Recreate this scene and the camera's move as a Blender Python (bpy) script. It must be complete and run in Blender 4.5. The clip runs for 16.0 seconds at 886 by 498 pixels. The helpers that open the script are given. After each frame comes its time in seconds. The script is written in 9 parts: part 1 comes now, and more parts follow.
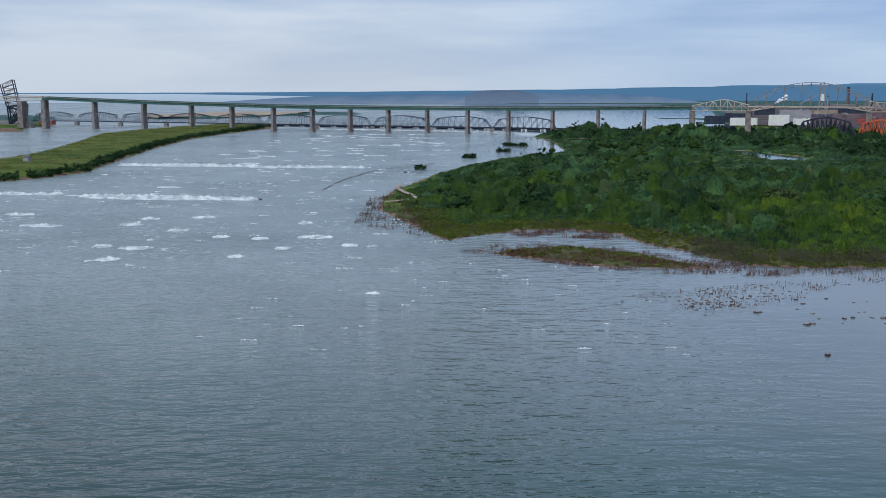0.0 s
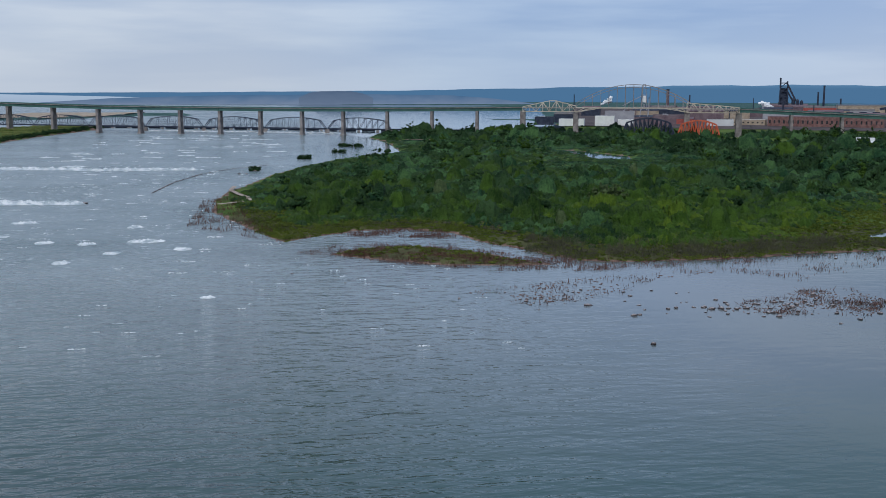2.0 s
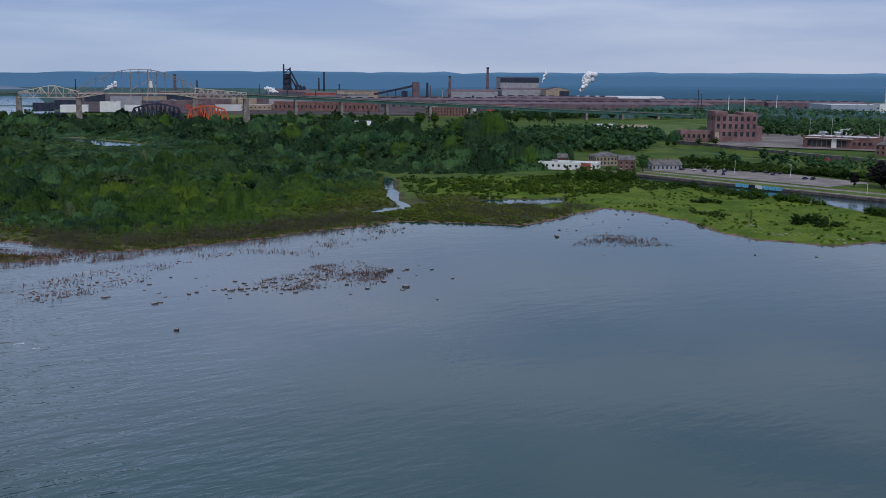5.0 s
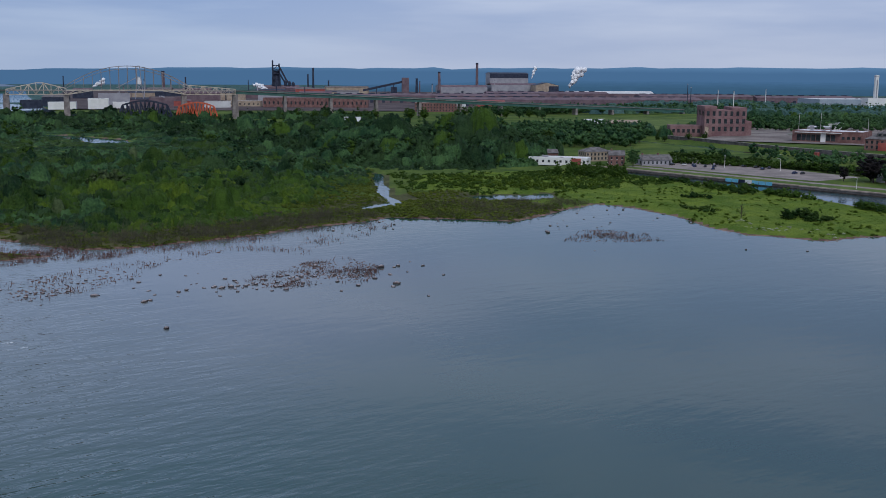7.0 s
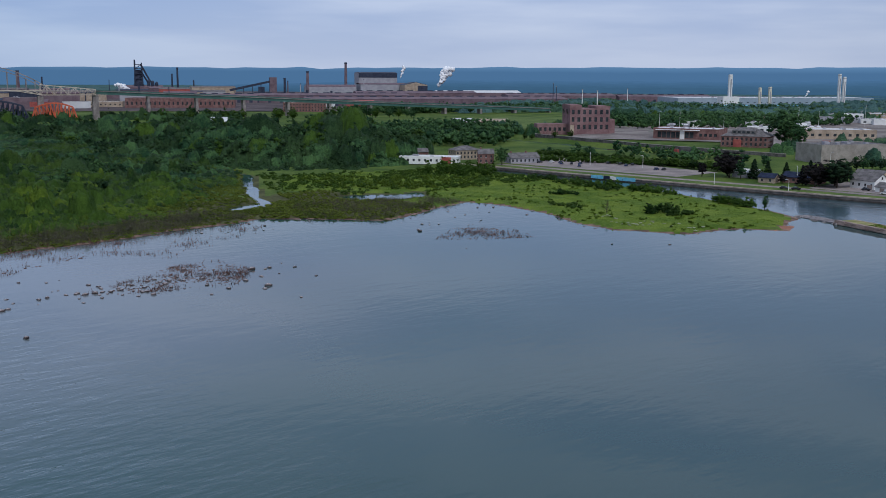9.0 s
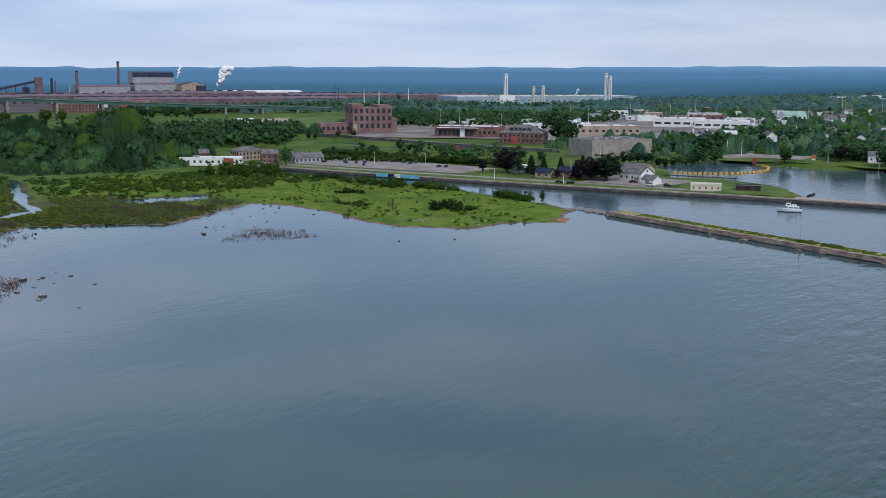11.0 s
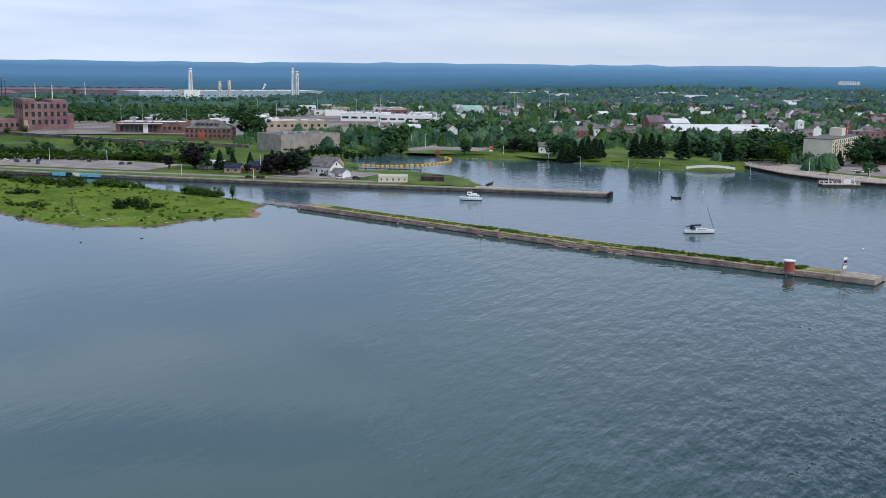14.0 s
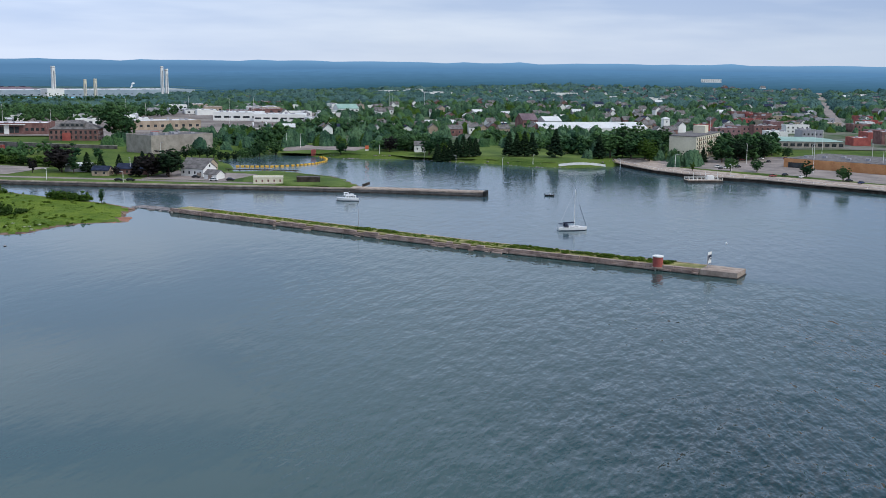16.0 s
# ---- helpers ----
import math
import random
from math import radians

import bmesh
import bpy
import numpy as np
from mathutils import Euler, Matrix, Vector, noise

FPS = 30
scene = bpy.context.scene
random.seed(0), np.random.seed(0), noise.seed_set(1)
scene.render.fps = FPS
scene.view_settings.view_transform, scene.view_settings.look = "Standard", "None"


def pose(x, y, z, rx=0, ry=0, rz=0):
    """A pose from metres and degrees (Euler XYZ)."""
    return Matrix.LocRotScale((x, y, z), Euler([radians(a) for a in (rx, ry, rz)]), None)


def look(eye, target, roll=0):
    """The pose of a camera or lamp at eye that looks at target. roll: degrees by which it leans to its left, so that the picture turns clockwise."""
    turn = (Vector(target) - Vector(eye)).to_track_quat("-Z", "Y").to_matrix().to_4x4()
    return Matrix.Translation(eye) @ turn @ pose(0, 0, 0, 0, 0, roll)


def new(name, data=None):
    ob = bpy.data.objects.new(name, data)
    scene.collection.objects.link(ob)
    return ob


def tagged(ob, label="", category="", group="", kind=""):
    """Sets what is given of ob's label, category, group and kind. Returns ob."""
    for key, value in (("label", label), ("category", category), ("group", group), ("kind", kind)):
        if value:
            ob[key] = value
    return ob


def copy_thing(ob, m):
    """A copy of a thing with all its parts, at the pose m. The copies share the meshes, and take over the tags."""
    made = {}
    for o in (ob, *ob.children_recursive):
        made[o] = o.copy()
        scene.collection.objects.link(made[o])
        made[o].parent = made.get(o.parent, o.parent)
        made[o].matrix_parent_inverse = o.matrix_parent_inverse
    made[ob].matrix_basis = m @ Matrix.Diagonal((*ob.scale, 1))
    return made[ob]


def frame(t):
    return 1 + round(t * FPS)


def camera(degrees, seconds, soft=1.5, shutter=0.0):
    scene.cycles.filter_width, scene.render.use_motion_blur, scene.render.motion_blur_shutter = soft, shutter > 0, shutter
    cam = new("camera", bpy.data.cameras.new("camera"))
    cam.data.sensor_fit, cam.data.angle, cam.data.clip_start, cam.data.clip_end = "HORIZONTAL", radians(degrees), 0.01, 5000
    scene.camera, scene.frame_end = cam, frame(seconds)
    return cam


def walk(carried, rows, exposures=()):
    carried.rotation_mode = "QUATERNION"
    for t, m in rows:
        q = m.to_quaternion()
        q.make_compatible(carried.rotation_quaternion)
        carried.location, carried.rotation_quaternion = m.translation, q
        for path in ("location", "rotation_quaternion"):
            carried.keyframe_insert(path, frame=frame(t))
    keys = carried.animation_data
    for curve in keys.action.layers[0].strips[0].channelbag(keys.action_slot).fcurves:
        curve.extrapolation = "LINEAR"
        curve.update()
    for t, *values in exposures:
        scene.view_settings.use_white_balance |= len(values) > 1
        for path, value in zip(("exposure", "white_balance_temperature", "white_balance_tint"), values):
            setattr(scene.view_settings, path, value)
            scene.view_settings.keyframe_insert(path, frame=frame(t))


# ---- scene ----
# ---- the camera and its way: a drone hovering at 60 m over the river, turning to its right ----
cam = camera(46.0, 16.0, soft=0.82)
WAY = [
    (0.0, 0.00, 0.00, 60.00, 0.000, -8.767, -0.085), (0.5, 0.14, 0.21, 59.94, -3.570, -8.727, -0.023),
    (1.0, 0.14, 0.23, 59.82, -5.637, -8.719, 0.073), (1.5, 0.12, -0.07, 59.62, -7.754, -8.676, 0.131),
    (2.0, 0.02, -0.36, 59.73, -9.004, -8.705, 0.115), (2.5, 0.05, -0.76, 59.67, -11.020, -8.679, 0.157),
    (3.0, 0.10, -1.06, 59.84, -14.013, -8.654, 0.192), (3.5, -0.11, -1.61, 59.83, -17.873, -8.603, 0.279),
    (4.0, -0.07, -2.20, 59.86, -22.887, -8.721, 0.307), (4.5, -0.35, -2.57, 59.78, -29.041, -8.952, 0.465),
    (5.0, -0.74, -2.72, 59.78, -35.338, -9.354, 0.496), (5.2, -0.94, -2.68, 59.76, -36.349, -9.395, 0.524),
]
WAY += [
    (7.3, -0.36, -1.70, 59.75, -35.862, -9.589, 0.301), (7.5, -0.38, -1.65, 59.62, -36.554, -9.559, 0.256),
    (8.0, -0.34, -1.72, 59.57, -38.426, -9.550, 0.321), (8.5, -0.34, -1.66, 59.70, -40.357, -9.577, 0.294),
    (9.0, -0.25, -1.64, 59.60, -42.980, -9.562, 0.301), (9.5, -0.40, -1.66, 59.73, -46.369, -9.575, 0.463),
    (10.0, -0.49, -1.60, 59.65, -49.927, -9.570, 0.476), (10.2, -0.53, -1.62, 59.61, -50.932, -9.570, 0.465),
    (12.3, -0.96, -1.82, 59.21, -61.487, -9.578, 0.348), (12.5, -0.98, -1.97, 59.16, -62.579, -9.603, 0.497),
    (13.0, -1.02, -2.34, 59.04, -65.436, -9.619, 0.528), (13.5, -1.18, -2.47, 58.89, -68.449, -9.628, 0.595),
    (14.0, -1.53, -2.61, 58.88, -71.697, -9.647, 0.692), (14.5, -1.89, -2.66, 58.98, -74.847, -9.652, 0.718),
    (15.0, -2.08, -2.51, 58.98, -77.327, -9.646, 0.765), (15.5, -2.18, -2.49, 59.47, -77.475, -9.711, 0.721),
    (16.0, -2.17, -2.79, 60.17, -78.489, -9.703, 0.708),
]
walk(cam, [(t, pose(x, y, z, 90 + pitch, 0, yaw) @ pose(0, 0, 0, 0, 0, roll)) for t, x, y, z, yaw, pitch, roll in WAY],
     exposures=[(0.0, 0.13, 6000, 9), (2.0, 0.02, 5990, 10), (3.5, -0.07, 5940, 13), (5.0, -0.17, 5880, 15), (7.5, -0.14, 5870, 15), (9.0, -0.02, 5880, 14), (10.2, 0.15, 5940, 12), (12.3, 0.46, 6090, 11), (14.0, 0.50, 6110, 11), (16.0, 0.48, 6110, 11)])

# ---- sky and sun: an even overcast, streaked, brighter towards the horizon ----
world = bpy.data.worlds.new("overcast_sky")
scene.world = world
world.use_nodes = True
wn, wl = world.node_tree.nodes, world.node_tree.links
wn.clear()
w_out, w_bg = wn.new("ShaderNodeOutputWorld"), wn.new("ShaderNodeBackground")
w_sky = wn.new("ShaderNodeTexSky")
w_sky.sky_type, w_sky.sun_disc = "NISHITA", False
w_sky.sun_elevation, w_sky.sun_rotation = radians(48), radians(200)
w_co, w_map, w_noise = wn.new("ShaderNodeTexCoord"), wn.new("ShaderNodeMapping"), wn.new("ShaderNodeTexNoise")
w_map.inputs["Scale"].default_value = (1.6, 1.6, 13.0)
w_map.inputs["Rotation"].default_value = (radians(2), radians(3), 0)
w_noise.inputs["Scale"].default_value, w_noise.inputs["Detail"].default_value = 1.7, 5.0
w_noise.inputs["Roughness"].default_value = 0.5
w_ramp = wn.new("ShaderNodeValToRGB")
w_ramp.color_ramp.elements[0].position, w_ramp.color_ramp.elements[0].color = 0.40, (0.385, 0.47, 0.635, 1)
w_ramp.color_ramp.elements[1].position, w_ramp.color_ramp.elements[1].color = 0.60, (0.595, 0.65, 0.745, 1)
w_sep, w_hramp = wn.new("ShaderNodeSeparateXYZ"), wn.new("ShaderNodeMapRange")
w_hramp.inputs["From Min"].default_value, w_hramp.inputs["From Max"].default_value = 0.0, 0.07
w_hramp.inputs["To Min"].default_value, w_hramp.inputs["To Max"].default_value = 0.65, 0.0
w_mix, w_sum, w_scale = wn.new("ShaderNodeMix"), wn.new("ShaderNodeMix"), wn.new("ShaderNodeVectorMath")
w_mix.data_type = w_sum.data_type = "RGBA"
w_mix.inputs["B"].default_value = (0.585, 0.635, 0.705, 1)
w_scale.operation = "SCALE"
w_scale.inputs["Scale"].default_value = 0.08
wl.new(w_co.outputs["Generated"], w_map.inputs["Vector"])
wl.new(w_map.outputs["Vector"], w_noise.inputs["Vector"])
wl.new(w_noise.outputs["Fac"], w_ramp.inputs["Fac"])
wl.new(w_co.outputs["Generated"], w_sep.inputs["Vector"])
wl.new(w_sep.outputs["Z"], w_hramp.inputs["Value"])
wl.new(w_hramp.outputs["Result"], w_mix.inputs["Factor"])
wl.new(w_ramp.outputs["Color"], w_mix.inputs["A"])
wl.new(w_sky.outputs["Color"], w_scale.inputs[0])
wl.new(w_mix.outputs["Result"], w_sum.inputs["A"])
wl.new(w_scale.outputs["Vector"], w_sum.inputs["B"])
w_sum.inputs["Factor"].default_value = 0.12
# the cloud is thicker and bluer up the river, thin and greyer over the town
w_turn, w_span, w_veil, w_dim = wn.new("ShaderNodeMath"), wn.new("ShaderNodeMapRange"), wn.new("ShaderNodeValToRGB"), wn.new("ShaderNodeVectorMath")
w_turn.operation, w_dim.operation = "ARCTAN2", "MULTIPLY"
w_span.inputs["From Min"].default_value, w_span.inputs["From Max"].default_value = radians(-40), radians(120)
VEIL = [(-30, (1.0, 0.985, 0.955)), (-2, (1.0, 0.985, 0.955)), (9, (0.86, 0.92, 0.97)), (22, (0.82, 0.90, 0.98)), (34, (0.94, 0.965, 1.0)), (58, (0.94, 0.955, 0.99)), (76, (0.90, 0.90, 0.89)), (90, (0.85, 0.86, 0.87)), (106, (0.70, 0.74, 0.78))]
while len(w_veil.color_ramp.elements) < len(VEIL):
    w_veil.color_ramp.elements.new(0.5)
for e, (bearing, colour) in zip(w_veil.color_ramp.elements, VEIL):
    e.position, e.color = (bearing + 40) / 160, (*colour, 1)
wl.new(w_sep.outputs["X"], w_turn.inputs[0])
wl.new(w_sep.outputs["Y"], w_turn.inputs[1])
wl.new(w_turn.outputs["Value"], w_span.inputs["Value"])
wl.new(w_span.outputs["Result"], w_veil.inputs["Fac"])
wl.new(w_sum.outputs["Result"], w_dim.inputs[0])
wl.new(w_veil.outputs["Color"], w_dim.inputs[1])
wl.new(w_dim.outputs["Vector"], w_bg.inputs["Color"])
w_bg.inputs["Strength"].default_value = 1.0
wl.new(w_bg.outputs["Background"], w_out.inputs["Surface"])

sun = new("sun", bpy.data.lights.new("sun", "SUN"))
sun.data.energy, sun.data.angle, sun.data.color = 1.5, radians(14), (1.0, 0.94, 0.82)
sun.matrix_world = look((0, 0, 500), (0 + 300 * math.sin(radians(20)), 300 * math.cos(radians(20)), 500 - 333))


# ---- materials ----
def material(name, dark, light, scale=0.3, rough=0.8, bump=0.0, metal=0.0, detail=4.0, island=0.0, item=0.0, fine=None, stretch=(1, 1, 1), gloss=None, grain=0.0):
    """Two colours mixed by a coarse and a fine noise in metres; island and item add a random mix by mesh island or object."""
    m = bpy.data.materials.new(name)
    m.use_nodes = True
    n, l = m.node_tree.nodes, m.node_tree.links
    b = n["Principled BSDF"]
    b.inputs["Roughness"].default_value, b.inputs["Metallic"].default_value = rough, metal
    b.inputs["Specular IOR Level"].default_value = gloss if gloss is not None else 0.06 if island else 0.15 if rough > 0.65 else 0.5
    geo, mp = n.new("ShaderNodeNewGeometry"), n.new("ShaderNodeMapping")
    mp.inputs["Scale"].default_value = stretch
    l.new(geo.outputs["Position"], mp.inputs["Vector"])
    a, c = n.new("ShaderNodeTexNoise"), n.new("ShaderNodeTexNoise")
    a.inputs["Scale"].default_value, a.inputs["Detail"].default_value = scale, detail
    c.inputs["Scale"].default_value, c.inputs["Detail"].default_value = fine or scale * 9, 3.0
    for q in (a, c):
        l.new(mp.outputs["Vector"], q.inputs["Vector"])
    add = n.new("ShaderNodeMath")
    add.operation = "ADD"
    wide = n.new("ShaderNodeMapRange")
    for key, value in (("From Min", 0.36), ("From Max", 0.64), ("To Min", 0.2), ("To Max", 0.8)):
        wide.inputs[key].default_value = value
    l.new(a.outputs["Fac"], wide.inputs["Value"])
    l.new(wide.outputs["Result"], add.inputs[0])
    l.new(c.outputs["Fac"], add.inputs[1])
    last = add.outputs["Value"]
    if grain:
        # tufts of leaves: a small-scale mottling and relief over the clumps
        tuft, deep = n.new("ShaderNodeTexNoise"), n.new("ShaderNodeMath")
        tuft.inputs["Scale"].default_value, tuft.inputs["Detail"].default_value = grain, 3.0
        l.new(geo.outputs["Position"], tuft.inputs["Vector"])
        deep.operation = "MULTIPLY_ADD"
        deep.inputs[1].default_value = 1.3
        l.new(tuft.outputs["Fac"], deep.inputs[0])
        off = n.new("ShaderNodeMath")
        off.operation = "SUBTRACT"
        off.inputs[1].default_value = 0.65
        l.new(last, off.inputs[0])
        l.new(off.outputs["Value"], deep.inputs[2])
        last = deep.outputs["Value"]
        tb = n.new("ShaderNodeBump")
        tb.inputs["Strength"].default_value, tb.inputs["Distance"].default_value = 1.0, 1.3 / grain
        l.new(tuft.outputs["Fac"], tb.inputs["Height"])
        l.new(tb.outputs["Normal"], b.inputs["Normal"])
    for amount, socket in ((island, geo.outputs["Random Per Island"]), (item, None)):
        if amount:
            if socket is None:
                socket = n.new("ShaderNodeObjectInfo").outputs["Random"]
            mul = n.new("ShaderNodeMath")
            mul.operation = "MULTIPLY_ADD"
            mul.inputs[1].default_value = amount
            l.new(socket, mul.inputs[0])
            l.new(last, mul.inputs[2])
            last = mul.outputs["Value"]
    mr = n.new("ShaderNodeMapRange")
    mr.inputs["From Min"].default_value = 0.7
    mr.inputs["From Max"].default_value = 1.3 + island + item
    l.new(last, mr.inputs["Value"])
    mix = n.new("ShaderNodeMix")
    mix.data_type = "RGBA"
    mix.inputs["A"].default_value, mix.inputs["B"].default_value = (*dark, 1), (*light, 1)
    l.new(mr.outputs["Result"], mix.inputs["Factor"])
    l.new(mix.outputs["Result"], b.inputs["Base Color"])
    if bump:
        bp = n.new("ShaderNodeBump")
        bp.inputs["Strength"].default_value, bp.inputs["Distance"].default_value = 1.0, bump
        l.new(c.outputs["Fac"], bp.inputs["Height"])
        l.new(bp.outputs["Normal"], b.inputs["Normal"])
    return m


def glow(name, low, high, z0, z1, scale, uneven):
    """Distance seen through air: haze put into the colour of a plain self-lit backdrop, shaded from its foot to its
    top.
    """
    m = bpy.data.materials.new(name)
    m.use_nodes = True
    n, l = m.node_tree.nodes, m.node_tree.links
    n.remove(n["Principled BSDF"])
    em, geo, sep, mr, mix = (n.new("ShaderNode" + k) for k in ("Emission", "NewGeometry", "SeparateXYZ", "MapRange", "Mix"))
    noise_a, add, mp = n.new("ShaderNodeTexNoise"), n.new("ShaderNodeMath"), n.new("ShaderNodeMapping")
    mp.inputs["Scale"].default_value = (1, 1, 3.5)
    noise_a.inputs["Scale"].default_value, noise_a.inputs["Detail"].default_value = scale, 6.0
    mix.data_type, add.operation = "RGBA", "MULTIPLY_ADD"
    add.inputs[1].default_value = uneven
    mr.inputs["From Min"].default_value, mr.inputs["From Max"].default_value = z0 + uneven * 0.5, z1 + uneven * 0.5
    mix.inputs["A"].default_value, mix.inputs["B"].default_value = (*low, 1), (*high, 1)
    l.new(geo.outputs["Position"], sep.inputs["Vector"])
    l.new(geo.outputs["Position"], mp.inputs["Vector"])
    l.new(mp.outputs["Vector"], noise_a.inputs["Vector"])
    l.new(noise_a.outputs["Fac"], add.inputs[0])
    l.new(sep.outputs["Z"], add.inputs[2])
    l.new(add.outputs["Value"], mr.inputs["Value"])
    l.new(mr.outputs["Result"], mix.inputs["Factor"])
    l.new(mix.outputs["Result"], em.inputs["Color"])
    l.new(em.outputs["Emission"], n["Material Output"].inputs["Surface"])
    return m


def water_material():
    m = bpy.data.materials.new("river_water")
    m.use_nodes = True
    n, l = m.node_tree.nodes, m.node_tree.links
    b = n["Principled BSDF"]
    b.inputs["Roughness"].default_value, b.inputs["IOR"].default_value = 0.07, 1.333
    geo = n.new("ShaderNodeNewGeometry")
    sep = n.new("ShaderNodeSeparateXYZ")
    l.new(geo.outputs["Position"], sep.inputs["Vector"])

    def band(a, b, c, d, socket):
        q = n.new("ShaderNodeMapRange")
        for key, value in (("From Min", a), ("From Max", b), ("To Min", c), ("To Max", d)):
            q.inputs[key].default_value = value
        l.new(socket, q.inputs["Value"])
        return q.outputs["Result"]

    def math_node(kind, a, b):
        q = n.new("ShaderNodeMath")
        q.operation = kind
        for k, v in enumerate((a, b)):
            if isinstance(v, (int, float)):
                q.inputs[k].default_value = v
            else:
                l.new(v, q.inputs[k])
        return q.outputs["Value"]

    # rapids on the west side and a deep, windy channel off the pier; a calm shoal between them
    rapids = band(110.0, -30.0, 0.0, 1.0, sep.outputs["X"])
    across = math_node("SUBTRACT", math_node("MULTIPLY", sep.outputs["X"], 0.45), sep.outputs["Y"])
    open_channel = band(0.0, 100.0, 0.0, 1.0, across)
    # sheltered harbour behind the pier
    behind = math_node("ADD", math_node("MULTIPLY", math_node("ADD", sep.outputs["X"], -402.0), 0.9226), math_node("MULTIPLY", math_node("ADD", sep.outputs["Y"], -199.0), -0.3858))
    shelter = math_node("MULTIPLY", band(2.0, 14.0, 0.0, 0.86, behind), band(-140.0, -40.0, 0.35, 1.0, sep.outputs["Y"]))
    channel = math_node("MULTIPLY", math_node("MULTIPLY", open_channel, math_node("SUBTRACT", 1.0, shelter)), band(170.0, 300.0, 1.0, 0.25, sep.outputs["X"]))
    off_town = math_node("MULTIPLY", math_node("MULTIPLY", shelter, 0.3), band(90.0, -60.0, 0.0, 1.0, sep.outputs["Y"]))
    patch = n.new("ShaderNodeTexNoise")
    patch.inputs["Scale"].default_value, patch.inputs["Detail"].default_value = 0.011, 4.0
    l.new(geo.outputs["Position"], patch.inputs["Vector"])
    uneven = band(0.36, 0.64, -0.35, 0.35, patch.outputs["Fac"])
    chop = math_node("MAXIMUM", math_node("ADD", math_node("MAXIMUM", rapids, math_node("MULTIPLY", channel, 1.2)), math_node("MULTIPLY", math_node("MULTIPLY", uneven, math_node("MAXIMUM", math_node("MAXIMUM", rapids, channel), 0.12)), math_node("SUBTRACT", 1.0, shelter))), math_node("ADD", 0.035, math_node("MULTIPLY", shelter, 0.17)))
    mix = n.new("ShaderNodeMix")
    mix.data_type = "RGBA"
    mix.inputs["A"].default_value, mix.inputs["B"].default_value = (0.028, 0.074, 0.074, 1), (0.003, 0.027, 0.031, 1)
    near_rapids = math_node("MULTIPLY", band(40.0, -80.0, 0.0, 1.0, sep.outputs["X"]), band(240.0, 140.0, 0.0, 1.0, sep.outputs["Y"]))
    l.new(math_node("ADD", math_node("MAXIMUM", math_node("MAXIMUM", channel, off_town), near_rapids), math_node("MULTIPLY", uneven, 0.3)), mix.inputs["Factor"])
    # a plain blue-green band before the pier, and aerated water down the rapids
    last = mix.outputs["Result"]
    bar = math_node("MULTIPLY", band(-90.0, -10.0, 0.0, 1.0, across), band(10.0, 70.0, 1.0, 0.0, across))
    aerated = math_node("MULTIPLY", band(170.0, 40.0, 0.0, 1.0, sep.outputs["X"]), band(110.0, 300.0, 0.0, 1.0, sep.outputs["Y"]))
    # stony shallows off the island; pinkish sky reflection painted into their pale colour
    east, north = math_node("MULTIPLY", math_node("ADD", sep.outputs["X"], -70.0), 1 / 150), math_node("MULTIPLY", math_node("ADD", sep.outputs["Y"], -320.0), 1 / 160)
    away = math_node("ADD", math_node("MULTIPLY", east, east), math_node("MULTIPLY", north, north))
    shallows = band(1.2, 0.1, 0.0, 0.9, away)
    # the sheltered harbour's base colour is lightened for the sky reflection it lacks
    for factor, colour in ((bar, (0.022, 0.062, 0.062, 1)), (shallows, (0.150, 0.148, 0.160, 1)), (aerated, (0.230, 0.285, 0.310, 1)), (math_node("MULTIPLY", shelter, 0.9), (0.060, 0.098, 0.125, 1))):
        more = n.new("ShaderNodeMix")
        more.data_type = "RGBA"
        more.inputs["B"].default_value = colour
        l.new(math_node("MULTIPLY", factor, band(0.3, 0.6, 0.45, 1.0, patch.outputs["Fac"])), more.inputs["Factor"])
        l.new(last, more.inputs["A"])
        last = more.outputs["Result"]
    caps, cap_map, gust = n.new("ShaderNodeTexNoise"), n.new("ShaderNodeMapping"), n.new("ShaderNodeTexNoise")
    cap_map.inputs["Scale"].default_value = (0.55, 1.0, 1.0)
    caps.inputs["Scale"].default_value, caps.inputs["Detail"].default_value = 0.55, 4.0
    gust.inputs["Scale"].default_value, gust.inputs["Detail"].default_value = 0.03, 3.0
    l.new(geo.outputs["Position"], cap_map.inputs["Vector"])
    l.new(cap_map.outputs["Vector"], caps.inputs["Vector"])
    l.new(geo.outputs["Position"], gust.inputs["Vector"])
    broken = math_node("MULTIPLY", band(0.565, 0.69, 0.0, 0.9, caps.outputs["Fac"]), math_node("MULTIPLY", band(0.42, 0.6, 0.1, 1.0, gust.outputs["Fac"]), math_node("MULTIPLY", band(60.0, -60.0, 0.0, 1.0, sep.outputs["X"]), band(240.0, 420.0, 0.0, 1.0, sep.outputs["Y"]))))
    more = n.new("ShaderNodeMix")
    more.data_type = "RGBA"
    more.inputs["B"].default_value = (0.62, 0.68, 0.71, 1)
    l.new(broken, more.inputs["Factor"])
    l.new(last, more.inputs["A"])
    last = more.outputs["Result"]
    l.new(last, b.inputs["Base Color"])
    l.new(math_node("ADD", band(0.0, 1.0, 0.05, 0.26, math_node("MULTIPLY", rapids, band(220.0, 420.0, 0.0, 1.0, sep.outputs["Y"]))), math_node("MULTIPLY", shelter, 0.09)), b.inputs["Roughness"])
    height = None
